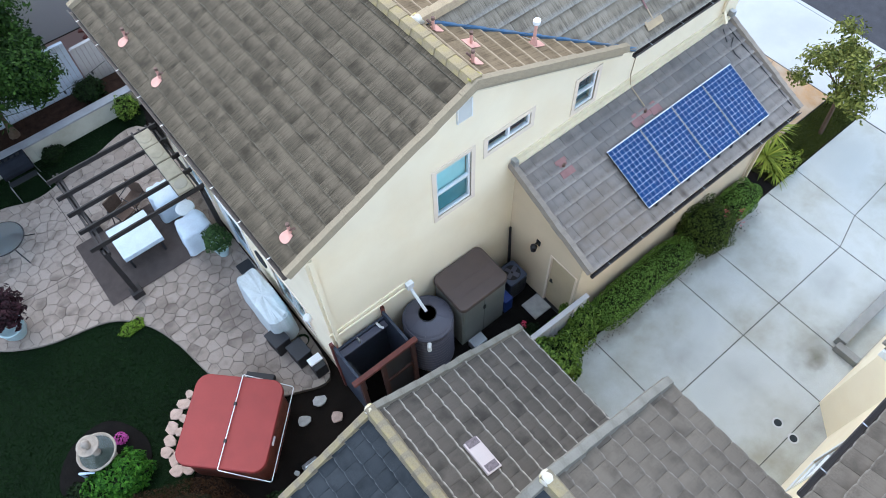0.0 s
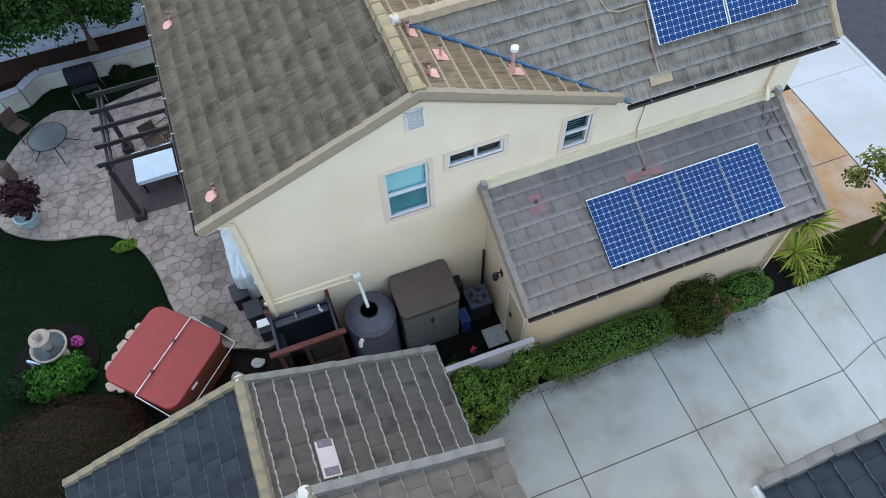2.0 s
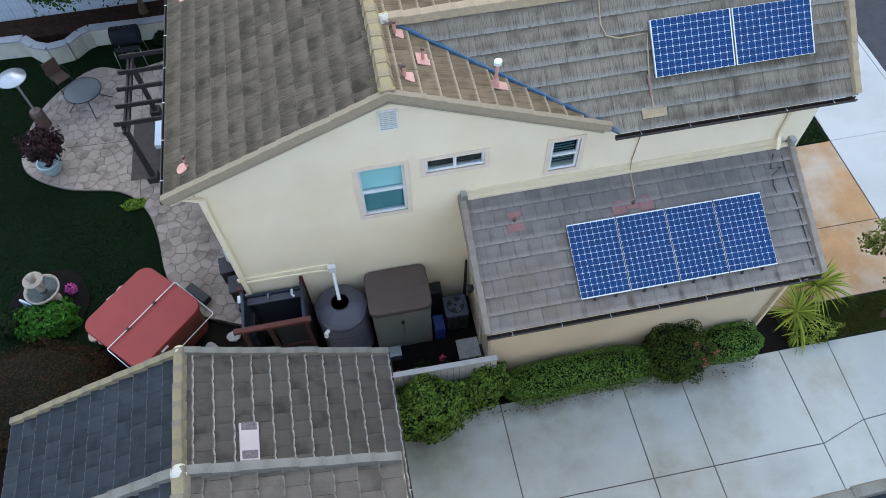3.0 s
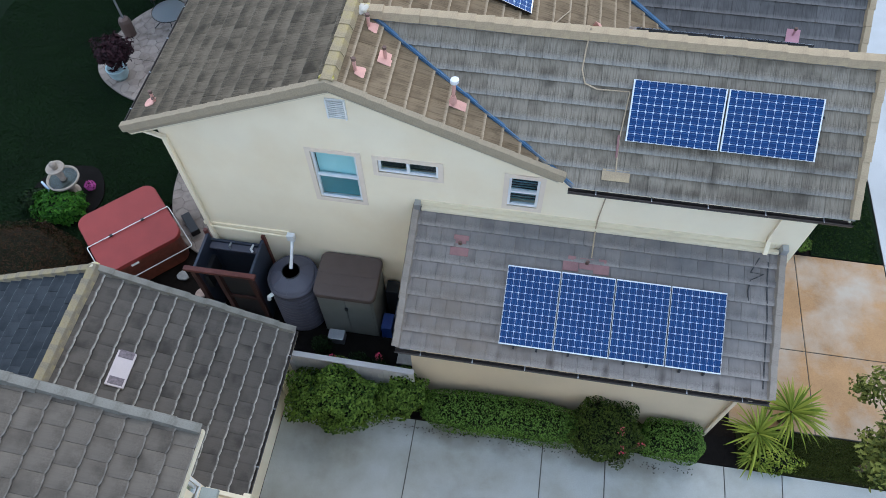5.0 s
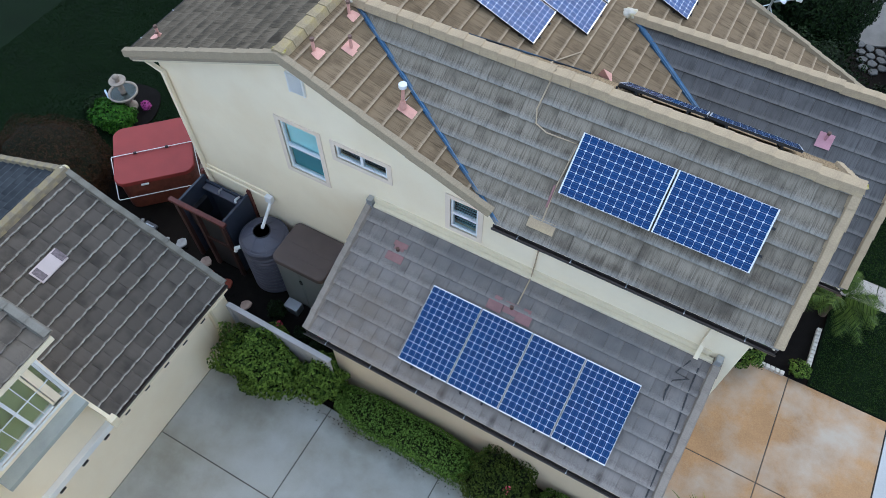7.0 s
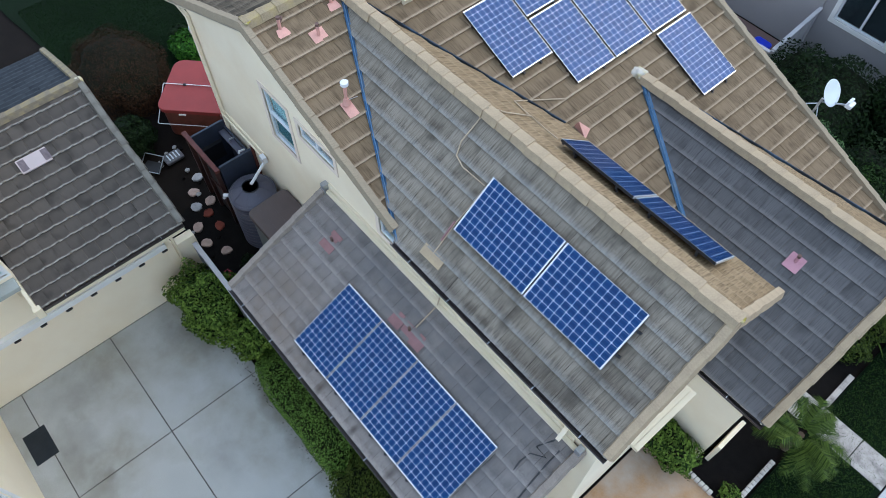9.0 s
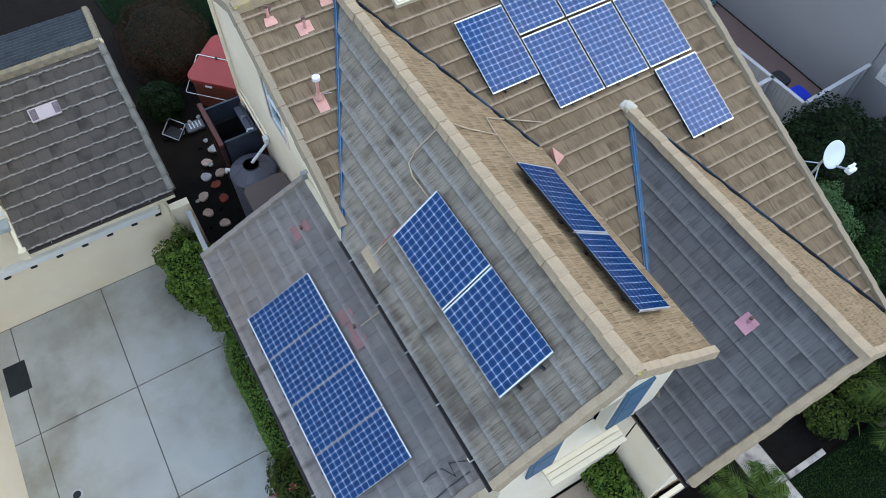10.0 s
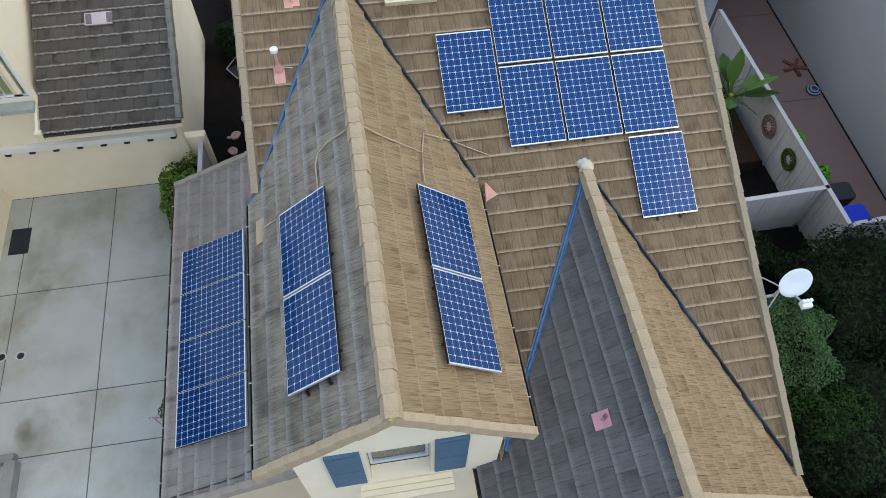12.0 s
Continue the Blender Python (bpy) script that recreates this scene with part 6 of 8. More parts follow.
part("cabinet", rounded(1.98, 1.98, 0.30, 0, 0.98, 0.01), SPA_WOOD, sp, "dark red cedar cabinet")
for s in (-1, 1):
    outline = [(0.0, -1.06), (0.0, 1.06)]
    for a0, cy in ((90, 0.76), (0, -0.76)):
        outline += [(0.73 + 0.30 * math.cos(radians(a0 - 90 * k / 8)), cy + 0.30 * math.sin(radians(a0 - 90 * k / 8))) for k in range(9)]
    bm = bmesh.new()
    rows = [[bm.verts.new((s * (x + (0.52 - x) * f), y * (1 - f), z)) for x, y in outline] for z, f in ((0.985, 0.0), (1.07, 0.0), (1.095, 0.008), (1.105, 0.03))]
    for ra, rb in zip(rows, rows[1:]):
        for k in range(len(outline)):
            bm.faces.new((ra[k], ra[(k + 1) % len(outline)], rb[(k + 1) % len(outline)], rb[k]))
    bm.faces.new(rows[0])
    bm.faces.new(rows[-1])
    bmesh.ops.recalc_face_normals(bm, faces=bm.faces[:])
    c = part("cover_half", bm, RED_COVER, sp, "brick-red vinyl cover half")
    part("skirt", boxes((s * 0.40 - 0.36, -1.02, 0.9, s * 0.40 + 0.36, -1.0, 0.99)), RED_COVER, c)
bm = tube(bmesh.new(), [(0.06, 1.10, 0.1), (0.06, 1.10, 1.13), (0.03, 1.08, 1.15), (0.03, -1.08, 1.15), (0.06, -1.10, 1.13), (1.08, -1.11, 0.62), (1.11, -1.08, 0.6), (1.11, 1.08, 0.6), (1.08, 1.11, 0.62), (0.06, 1.10, 1.10)], 0.013, 8)
part("cover_lifter", bm, WHITE_PLASTIC, sp, "white bent pipe cover lifter")
for y in (-0.5, 0.35):
    part("strap", boxes((0.0, y, 1.108, 0.05, y + 0.08, 1.168)), BLACK, sp)
part("latch", boxes((1.0, -0.4, 0.93, 1.06, -0.2, 0.97)), WHITE_PLASTIC, sp)
solo("spa_step", boxes((-0.35, -0.12, 0, 0.35, 0.12, 0.2), bev=0.015), BLACK, "black plastic step beside the hot tub", "step").matrix_world = pose(0.45, 1.33, PZ, 0, 0, -47)


def flag(x, y, r, seed, material, label, group, z=0.0):
    rg = random.Random(seed)
    bm = bmesh.new()
    n = 9
    pts = [(r * rg.uniform(0.78, 1.15) * math.cos(2 * math.pi * k / n), 0.85 * r * rg.uniform(0.78, 1.15) * math.sin(2 * math.pi * k / n)) for k in range(n)]
    prism(bm, pts, lambda a, b: -0.02, lambda a, b: 0.03)
    bmesh.ops.bevel(bm, geom=[e for e in bm.edges if all(v.co.z > 0.02 for v in e.verts)], offset=0.012, segments=2, affect="EDGES")
    ob = solo("stepping_stone", bm, material, label, "stepping stone", group)
    ob.matrix_world = pose(x, y, z + 0.02, 0, 0, rg.uniform(0, 180))


for k, (x, y) in enumerate(((-1.33, 2.05), (-1.6, 1.95), (-1.85, 1.7), (-2.03, 1.46), (-2.21, 1.25), (-2.13, 1.0), (-2.23, 0.72), (-2.0, 0.58), (-1.1, 2.2), (-1.51, 1.74), (-1.74, 1.5))):
    flag(x, y, 0.175 if k < 8 else 0.13, k, PAVER, "pinkish flagstone beside the hot tub", "stones round the hot tub")
for k, (x, y, g) in enumerate(((1.26, 0.0, 1), (1.36, -0.6, 0), (0.7, -0.16, 1), (1.34, -1.16, 1), (1.74, -1.52, 0), (2.31, -1.3, 0), (2.25, -1.72, 1), (2.89, -2.04, 0), (3.48, -2.11, 0), (4.04, -1.84, 0))):
    flag(x, y, 0.17, 30 + k, PAVER_GREY if g else PAVER, "pale flagstone set in dark mulch", "stones in the side yard")
for k, (x, y) in enumerate(((2.64, -1.57), (3.22, -1.55))):
    flag(x, y, 0.16, 50 + k, mat("red_brick_stone", (0.22, 0.06, 0.04), 0.85, var=0.15), "dull red flagstone set in dark mulch", "stones in the side yard")

# fountain bed
bed = solo("flower_bed", prism(bmesh.new(), smooth_loop([(-2.95, 2.85), (-2.42, 1.9), (-2.75, 1.05), (-3.5, 0.85), (-4.3, 1.2), (-4.5, 2.1), (-3.9, 2.8)]), lambda x, y: -0.03, lambda x, y: 0.05), SOIL, "dark round flower bed in the lawn", "flower bed", kind="structure")
fo = thing("fountain", "three-tier weathered cast stone garden fountain", "fountain", -3.35, 1.98, 0.05)
part("pedestal", lathe(bmesh.new(), [(0.28, 0), (0.28, 0.08), (0.18, 0.14), (0.15, 0.4), (0.2, 0.5)], 24), CAST, fo, smooth=True)
part("lower_bowl", lathe(bmesh.new(), [(0.15, 0.48), (0.4, 0.56), (0.52, 0.68), (0.53, 0.74), (0.48, 0.75), (0.45, 0.68), (0, 0.62)], 32), CAST, fo, smooth=True)
part("water", lathe(bmesh.new(), [(0.455, 0.69), (0.455, 0.70), (0, 0.70)], 32), WATER, fo)
part("stem", lathe(bmesh.new(), [(0.13, 0.62), (0.09, 0.75), (0.12, 0.9), (0.08, 1.0), (0.1, 1.12)], 20), CAST, fo, smooth=True)
part("upper_bowl", lathe(bmesh.new(), [(0.08, 1.1), (0.24, 1.16), (0.3, 1.24), (0.29, 1.27), (0.25, 1.25), (0, 1.22)], 28), CAST, fo, smooth=True)
part("finial", lathe(bmesh.new(), [(0.1, 1.22), (0.06, 1.3), (0.12, 1.38), (0.1, 1.46), (0.03, 1.52), (0, 1.53)], 18), CAST, fo, smooth=True)
fo.scale = (0.84, 0.84, 0.88)
bush("shrub", "bright green leafy shrub in the fountain bed", "shrub", -3.3, 1.3, 0.72, 0.5, 0.62, leaf_mat("bright_leaf", (0.010, 0.045, 0.005), (0.07, 0.185, 0.016)), 3500, 0.10, 61, 0.4)
bush("shrub", "low olive shrub at the edge of the fountain bed", "shrub", -4.2, 1.45, 0.3, 0.4, 0.4, L_DARK, 1200, 0.08, 62, 0.4)
bush("flowers", "small clump of pink flowers beside the fountain", "flowers", -2.88, 2.2, 0.14, 0.14, 0.3, leaf_mat("magenta_petal", (0.35, 0.03, 0.22), (0.6, 0.15, 0.45)), 350, 0.06, 63, 0.3)
orn = solo("garden_ornament", tube(bmesh.new(), [(-3.85, 1.75, 0.05), (-3.85, 1.75, 0.7), (-3.6, 1.6, 0.62)], [0.05, 0.03, 0.02], 8), mat("pale_blue_glaze", (0.45, 0.55, 0.68), 0.3), "pale blue glazed ornament beside the fountain", "ornament")
ys = bush("flowers", "yellow-green clump with red flowers at the patio edge", "flowers", -1.35, 4.75, 0.35, 0.18, 0.16, leaf_mat("yellow_green_leaf", (0.06, 0.12, 0.01), (0.2, 0.3, 0.03)), 900, 0.06, 64, 0.4)
# brown dry hedge behind the spa
bush("shrub", "low brown dormant ornamental grass mound on the lawn edge", "shrub", -3.3, -1.0, 1.9, 1.35, 1.35, leaf_mat("dormant_leaf", (0.008, 0.004, 0.0015), (0.050, 0.023, 0.008)), 20000, 0.09, 65, 0.25, aspect=0.18)
bush("shrub", "green shrub between hot tub and neighbour's wall", "shrub", -0.9, -1.9, 0.7, 0.6, 0.9, L_DARK, 5000, 0.08, 66, 0.4)

# garden wall, fence and tree at the back
pts = [(-9, 11.95), (-6.0, 11.9), (-5.0, 11.85), (-4.6, 11.45), (-4.15, 11.25), (-3.55, 11.35), (-3.2, 11.75), (-2.9, 11.9), (-1.0, 11.85), (1.2, 11.9), (6.0, 12.0)]
gw = thing("garden_wall", "low curved cream garden wall with grey coping", "wall", kind="structure")
for a, b in zip(pts, pts[1:]):
    part("wall_segment", beam(bmesh.new(), (*a, 0.30), (*b, 0.30), 0.18, 0.72), WALL_WHITE, gw)
    part("coping", beam(bmesh.new(), (*a, 0.69), (*b, 0.69), 0.30, 0.06, bev=0.012), WALL_CAP, gw)
solo("planting_bed", boxes((-12, 12.05, -0.05, 6.5, 13.1, 0.5)), mat("brown_bark_mulch", (0.028, 0.015, 0.010), 0.95, var=0.3, scale=6, bump=1.0, fine=35), "raised bed of brown bark mulch", "soil", kind="structure")


def board_fence(name, label, p, q, z0, h, material, cap=True, board=0.14):
    t = thing(name, label, "fence")
    p, q = Vector((*p, 0)), Vector((*q, 0))
    n = round((q - p).length / board)
    d = (q - p).normalized()
    me = None
    rg = random.Random(n)
    ang = math.degrees(math.atan2(d.y, d.x))
    for i in range(n):
        if me is None:
            me = mesh_of(boxes((0.004, -0.01, 0, (q - p).length / n - 0.004, 0.012, h)), "board", material)
        ob = part("board", me, None, t)
        ob.matrix_local = pose(*(p + d * (q - p).length * i / n), 0, 0, ang) @ pose(0, rg.uniform(-0.006, 0.006), z0 + rg.uniform(-0.01, 0.01))
    part("rail", beam(bmesh.new(), p + Vector((0, 0, z0 + h + 0.02)), q + Vector((0, 0, z0 + h + 0.02)), 0.12, 0.04), material, t)
    for i in range(int((q - p).length / 2.4) + 1):
        c = p + d * min(i * 2.4, (q - p).length)
        part("post", boxes((c.x - 0.05, c.y - 0.05, 0, c.x + 0.05, c.y + 0.05, z0 + h)), material, t)
    return t


board_fence("fence", "weathered blue-grey board fence behind the yard", (-12, 13.15), (1.4, 13.15), 0.45, 1.75, FENCE)
tr = thing("tree", "large dark green leafy tree at the back fence", "tree", -1.2, 12.6, 0.5)
part("trunk", tube(bmesh.new(), [(0, 0, 0), (0.05, 0.05, 1.2), (-0.05, 0.0, 2.4), (0.1, 0.1, 3.8)], [0.17, 0.14, 0.11, 0.05], 8), BARK, tr)
for k in range(6):
    a = k * 1.05
    part("limb", tube(bmesh.new(), [(0, 0, 1.6 + 0.2 * k), (0.7 * math.cos(a), 0.7 * math.sin(a), 2.3 + 0.15 * k), (1.4 * math.cos(a), 1.4 * math.sin(a), 2.7 + 0.2 * k)], [0.08, 0.05, 0.02], 6), BARK, tr)


def crown(parent, lumps, material, size, seed, shell=0.8, aspect=0.5):
    meshes = []
    for k, (x, y, z, r, n) in enumerate(lumps):
        me = leaf_cloud(n, lumpy(x, y, z, r, r, r * 0.8, seed + k, 0.5, 2.6, shell=shell), size, seed + k, aspect=aspect)
        me.materials.append(material)
        meshes.append(part("crown", me, None, parent))
    return meshes


rg = random.Random(77)
L_DEEP = leaf_mat("deep_green_leaf", (0.004, 0.014, 0.003), (0.040, 0.085, 0.013))
crown(tr, [(rg.uniform(-2.6, 1.5), rg.uniform(-1.5, 2.2), rg.uniform(2.0, 3.6), rg.uniform(0.7, 1.15), 1700) for _ in range(32)], L_DEEP, 0.13, 70)
crown(tr, [(rg.uniform(-0.6, 1.6), rg.uniform(-1.2, 1.6), rg.uniform(1.8, 2.8), rg.uniform(0.5, 0.75), 1500) for _ in range(20)], L_DEEP, 0.12, 270)
bush("shrub", "small dark shrub in the raised bed", "shrub", 1.3, 12.5, 0.45, 0.35, 0.7, L_DARK, 1500, 0.09, 71, 0.4, base=0.5)
bush("shrub", "small green shrub at the garden wall", "shrub", 1.9, 11.55, 0.35, 0.3, 0.8, L_SHRUB, 1200, 0.08, 72, 0.4)
bush("shrub", "low shrub beside the barbecue", "shrub", -0.6, 11.5, 0.35, 0.25, 0.4, L_DARK, 900, 0.08, 73, 0.4)
# string lights
sl = thing("string_lights", "black cable of string lights over the yard", "string lights")
cab = [(-2.5 + 0.45 * k, 11.6 - 0.05 * k, 2.6 - 0.5 * math.sin(k / 10 * 3.14)) for k in range(11)]
part("cable", tube(bmesh.new(), cab, 0.008, 5), BLACK, sl)
for c in cab[1::2]:
    part("bulb", lathe(bmesh.new(), [(0.02, 0), (0.035, -0.06), (0.02, -0.11), (0, -0.12)], 8, c), BLACK, sl)

# ---- side yard ----
en = thing("trellis_enclosure", "dark timber enclosure with red-stained gate frame against the house", "enclosure", 0, 0, 0)
EZ = 2.28
part("panel", boxes((2.02, -1.08, 0, 2.08, -0.08, EZ)), ENC_BLUE, en)
part("panel", boxes((3.36, -1.0, 0, 3.42, -0.08, EZ)), ENC_BLUE, en)
part("panel", boxes((2.08, -0.14, 0, 3.36, -0.08, EZ - 0.2)), ENC_BLUE, en)
part("ledge", boxes((2.10, -0.32, EZ - 0.32, 3.34, -0.15, EZ - 0.26)), TANK, en)
part("panel", boxes((2.09, -0.95, 1.2, 2.2, -0.35, 1.75)), BLACK, en)
for x in (2.05, 2.62, 3.42):
    part("post", boxes((x - 0.05, -1.16, 0, x + 0.05, -1.06, EZ)), DIM_WOOD, en, "dark red-brown post")
part("post", boxes((1.98, -0.1, 0, 2.06, -0.02, EZ + 0.12)), RED_WOOD, en)
part("post", boxes((3.38, -0.07, 0, 3.46, -0.005, EZ + 0.12)), RED_WOOD, en)
part("top_rail", boxes((1.85, -1.17, EZ, 3.55, -1.05, EZ + 0.09), bev=0.008), RED_WOOD, en, "red-stained top rail")
part("rail", boxes((2.68, -1.13, 1.2, 3.36, -1.09, 1.3)), DIM_WOOD, en)
part("door_panel", boxes((2.70, -1.085, 0.1, 3.36, -1.07, EZ - 0.05)), BLACK, en)
part("tap", tube(bmesh.new(), [(2.6, -0.15, 2.08), (2.6, -0.26, 2.1), (2.6, -0.28, 2.02)], 0.025, 8), GALV, en)
part("tap", tube(bmesh.new(), [(3.15, -0.15, 2.1), (3.15, -0.3, 2.14), (3.2, -0.34, 2.1)], 0.03, 8), WHITE_PLASTIC, en, "white plastic fitting")
rt2 = thing("rain_tank", "ribbed dark grey plastic rainwater tank", "rain tank", 4.2, -0.66, 0)
prof = [(0.58, 0.0), (0.6, 0.05)]
for k in range(11):
    prof += [(0.6, 0.08 + 0.145 * k), (0.575, 0.12 + 0.145 * k), (0.575, 0.17 + 0.145 * k)]
prof += [(0.60, 1.70), (0.60, 1.78), (0.56, 1.82)]
part("body", lathe(bmesh.new(), prof, 36), TANK, rt2)
dome = part("dome", lathe(bmesh.new(), [(0.565, 1.80), (0.5, 1.86), (0.3, 1.97), (0.2, 2.02), (0.19, 2.03)], 36), TANK, rt2)
for k in range(8):
    a = k * math.pi / 4
    part("rib", beam(bmesh.new(), (0.55 * math.cos(a), 0.55 * math.sin(a), 1.83), (0.21 * math.cos(a), 0.21 * math.sin(a), 2.02), 0.018, 0.016), TANK, dome)
part("strainer", lathe(bmesh.new(), [(0.215, 2.0), (0.215, 2.045), (0.2, 2.05), (0.19, 2.03), (0, 2.03)], 28), BLACK, rt2)
part("overflow", tube(bmesh.new(), [(-0.35, -0.5, 1.72), (-0.42, -0.58, 1.72), (-0.43, -0.6, 1.62)], 0.05, 10), WHITE_PLASTIC, rt2)
dp = thing("rainwater_pipe", "white rain head and pipe feeding the tank", "pipe", 0, 0, 0)
part("head", boxes((4.08, -0.16, 2.52, 4.26, -0.04, 2.72), bev=0.01), WHITE_PLASTIC, dp)
part("pipe", tube(bmesh.new(), [(4.17, -0.1, 2.52), (4.18, -0.2, 2.42), (4.2, -0.62, 2.07)], 0.04, 12), WHITE_PLASTIC, dp)
part("pipe", tube(bmesh.new(), [(2.15, -0.07, 2.62), (4.02, -0.07, 2.56), (4.1, -0.09, 2.5)], 0.025, 8), STUCCO, dp)
sd = thing("garden_shed", "sage grey resin storage shed with a brown lid", "shed", 5.55, -0.60, 0)
part("body", boxes((-0.68, -0.5, 0, 0.68, 0.5, 1.95), bev=0.03), SHED_GREY, sd)
bm = rounded(1.46, 1.14, 0.16, 0.0, 0.14, 0.035)
for v in bm.verts:
    v.co.z += 1.92 + 0.06 * v.co.y
lid = part("lid", bm, SHED_BROWN, sd, "brown resin lid")
for y in (-0.27, 0.02):
    part("seam", beam(bmesh.new(), (-0.66, y, 2.063 + 0.06 * y), (0.66, y, 2.063 + 0.06 * y), 0.012, 0.006), SHED_BROWN, lid)

for s in (-1, 1):
    dr = part("door", boxes((0.01 * s if s > 0 else -0.62, -0.515, 0.08, 0.62 if s > 0 else -0.01, -0.495, 1.85), bev=0.008), SHED_GREY, sd)
part("handle", boxes((-0.035, -0.55, 1.3, 0.035, -0.515, 1.44), bev=0.01), BLACK, sd)
ac = thing("air_conditioner", "square grey outdoor air conditioner with a fan on top", "air conditioner", 6.9, -0.65, 0.05)
part("cabinet", rounded(0.56, 0.56, 0.06, 0, 0.74, 0.02), mat("grey_cabinet", (0.035, 0.04, 0.055), 0.5), ac)
part("top", rounded(0.58, 0.58, 0.07, 0.741, 0.78, 0.02), mat("navy_grey_plastic", (0.06, 0.075, 0.12), 0.5, var=0.1), ac)
part("fan_well", lathe(bmesh.new(), [(0.22, 0.781), (0.22, 0.79), (0, 0.79)], 24), BLACK, ac)
for k in range(4):
    m = pose(0, 0, 0.80, 0, 0, 90 * k + 20)
    part("blade", box(bmesh.new(), 0.03, -0.06, 0, 0.2, 0.06, 0.008, 0, m @ pose(0, 0, 0, 18, 0, 0)), TANK, ac)
for k in range(10):
    part("louvre", boxes((-0.25, -0.295, 0.1 + 0.06 * k, 0.25, -0.282, 0.13 + 0.06 * k)), BLACK, ac)
solo("storage_crate", boxes((6.3, -1.1, 0.0, 6.56, -0.68, 0.55), bev=0.015), BLUE_PLASTIC, "deep blue plastic crate beside the shed", "crate")
solo("stepping_slab", boxes((6.78, -1.75, 0.0, 7.33, -1.22, 0.05), bev=0.01), PAVER_GREY, "grey concrete slab at the side door", "slab")
solo("storage_box", boxes((6.32, -0.4, 0, 6.62, -0.08, 1.15), bev=0.02), BLACK, "black box against the house wall", "box")
solo("spade", tube(bmesh.new(), [(7.2, -0.25, 0), (7.28, -0.08, 1.9)], [0.05, 0.03], 6), PERGOLA, "dark long-handled tool leaning on the wall", "tool")
mt = thing("wall_lamp", "dark bronze lantern lamp beside the side door", "lamp", 7.35, -0.98, 2.15)
part("backplate", boxes((-0.03, -0.06, -0.02, 0.0, 0.06, 0.16), bev=0.008), BLACK_METAL, mt)
part("arm", tube(bmesh.new(), [(-0.02, 0, 0.1), (-0.12, 0, 0.16), (-0.16, 0, 0.1)], 0.014, 6), BLACK_METAL, mt)
part("lantern", lathe(bmesh.new(), [(0.03, -0.12), (0.07, -0.10), (0.085, 0.06), (0.05, 0.10), (0.0, 0.13)], 8, (-0.16, 0, 0)), BLACK_METAL, mt)
wb = solo("utility_box", boxes((5.0, -1.45, 0, 5.4, -1.18, 0.28), bev=0.012), GALV, "small grey box on the ground beside the shed", "box")
gf = board_fence("gate_fence", "white painted fence closing the side yard", (4.62, -2.56), (7.45, -2.60), 0.05, 1.72, FENCE_WHITE)
for k, (x, y) in enumerate(((5.2, -2.1), (5.9, -1.9), (6.4, -2.0), (4.9, -1.6))):
    bush("shrub", "small green plant with red flowers in the side yard", "shrub", x, y, 0.25, 0.22, 0.4, L_DARK, 500, 0.07, 80 + k, 0.4, group="side-yard plants")
for k, (x, y) in enumerate(((6.35, -1.75), (5.25, -1.95), (4.85, -2.2))):
    bush("flowers", "small clump of red flowers in the side yard", "flowers", x, y, 0.09, 0.09, 0.42, FLOWER, 60, 0.06, 90 + k, 0.3, group="red flowers")
rg = random.Random(12)
for k in range(14):
    x, y = rg.uniform(-0.4, 4.4), rg.uniform(-2.3, -1.0)
    flag(x, y, rg.uniform(0.05, 0.1), 100 + k, SOIL if k % 2 else PAVER_GREY, "small rough stone on the dark mulch", "small stones")
bag = solo("soil_bag", boxes((0.05, -1.6, 0.0, 0.45, -1.05, 0.12), bev=0.05), mat("grey_print_bag", (0.10, 0.10, 0.11), 0.5, var=0.35, scale=14), "dark grey printed sack lying on the mulch", "sack")
for k in range(4):
    part("print_bar", boxes((0.12, -1.48 + 0.1 * k, 0.121, 0.38, -1.44 + 0.1 * k, 0.124)), GREY_COVER, bag)
fr = thing("folding_chair", "folded dark metal chair lying on the mulch", "chair", 0.2, -1.95, 0.02, 35)
part("frame_loop", tube(bmesh.new(), [(-0.3, -0.2, 0.05), (0.3, -0.2, 0.05), (0.3, 0.25, 0.3), (-0.3, 0.25, 0.3), (-0.3, -0.2, 0.05)], 0.02, 6), GALV, fr)
part("seat", boxes((-0.26, -0.18, 0.03, 0.26, 0.18, 0.06)), BLACK, fr)


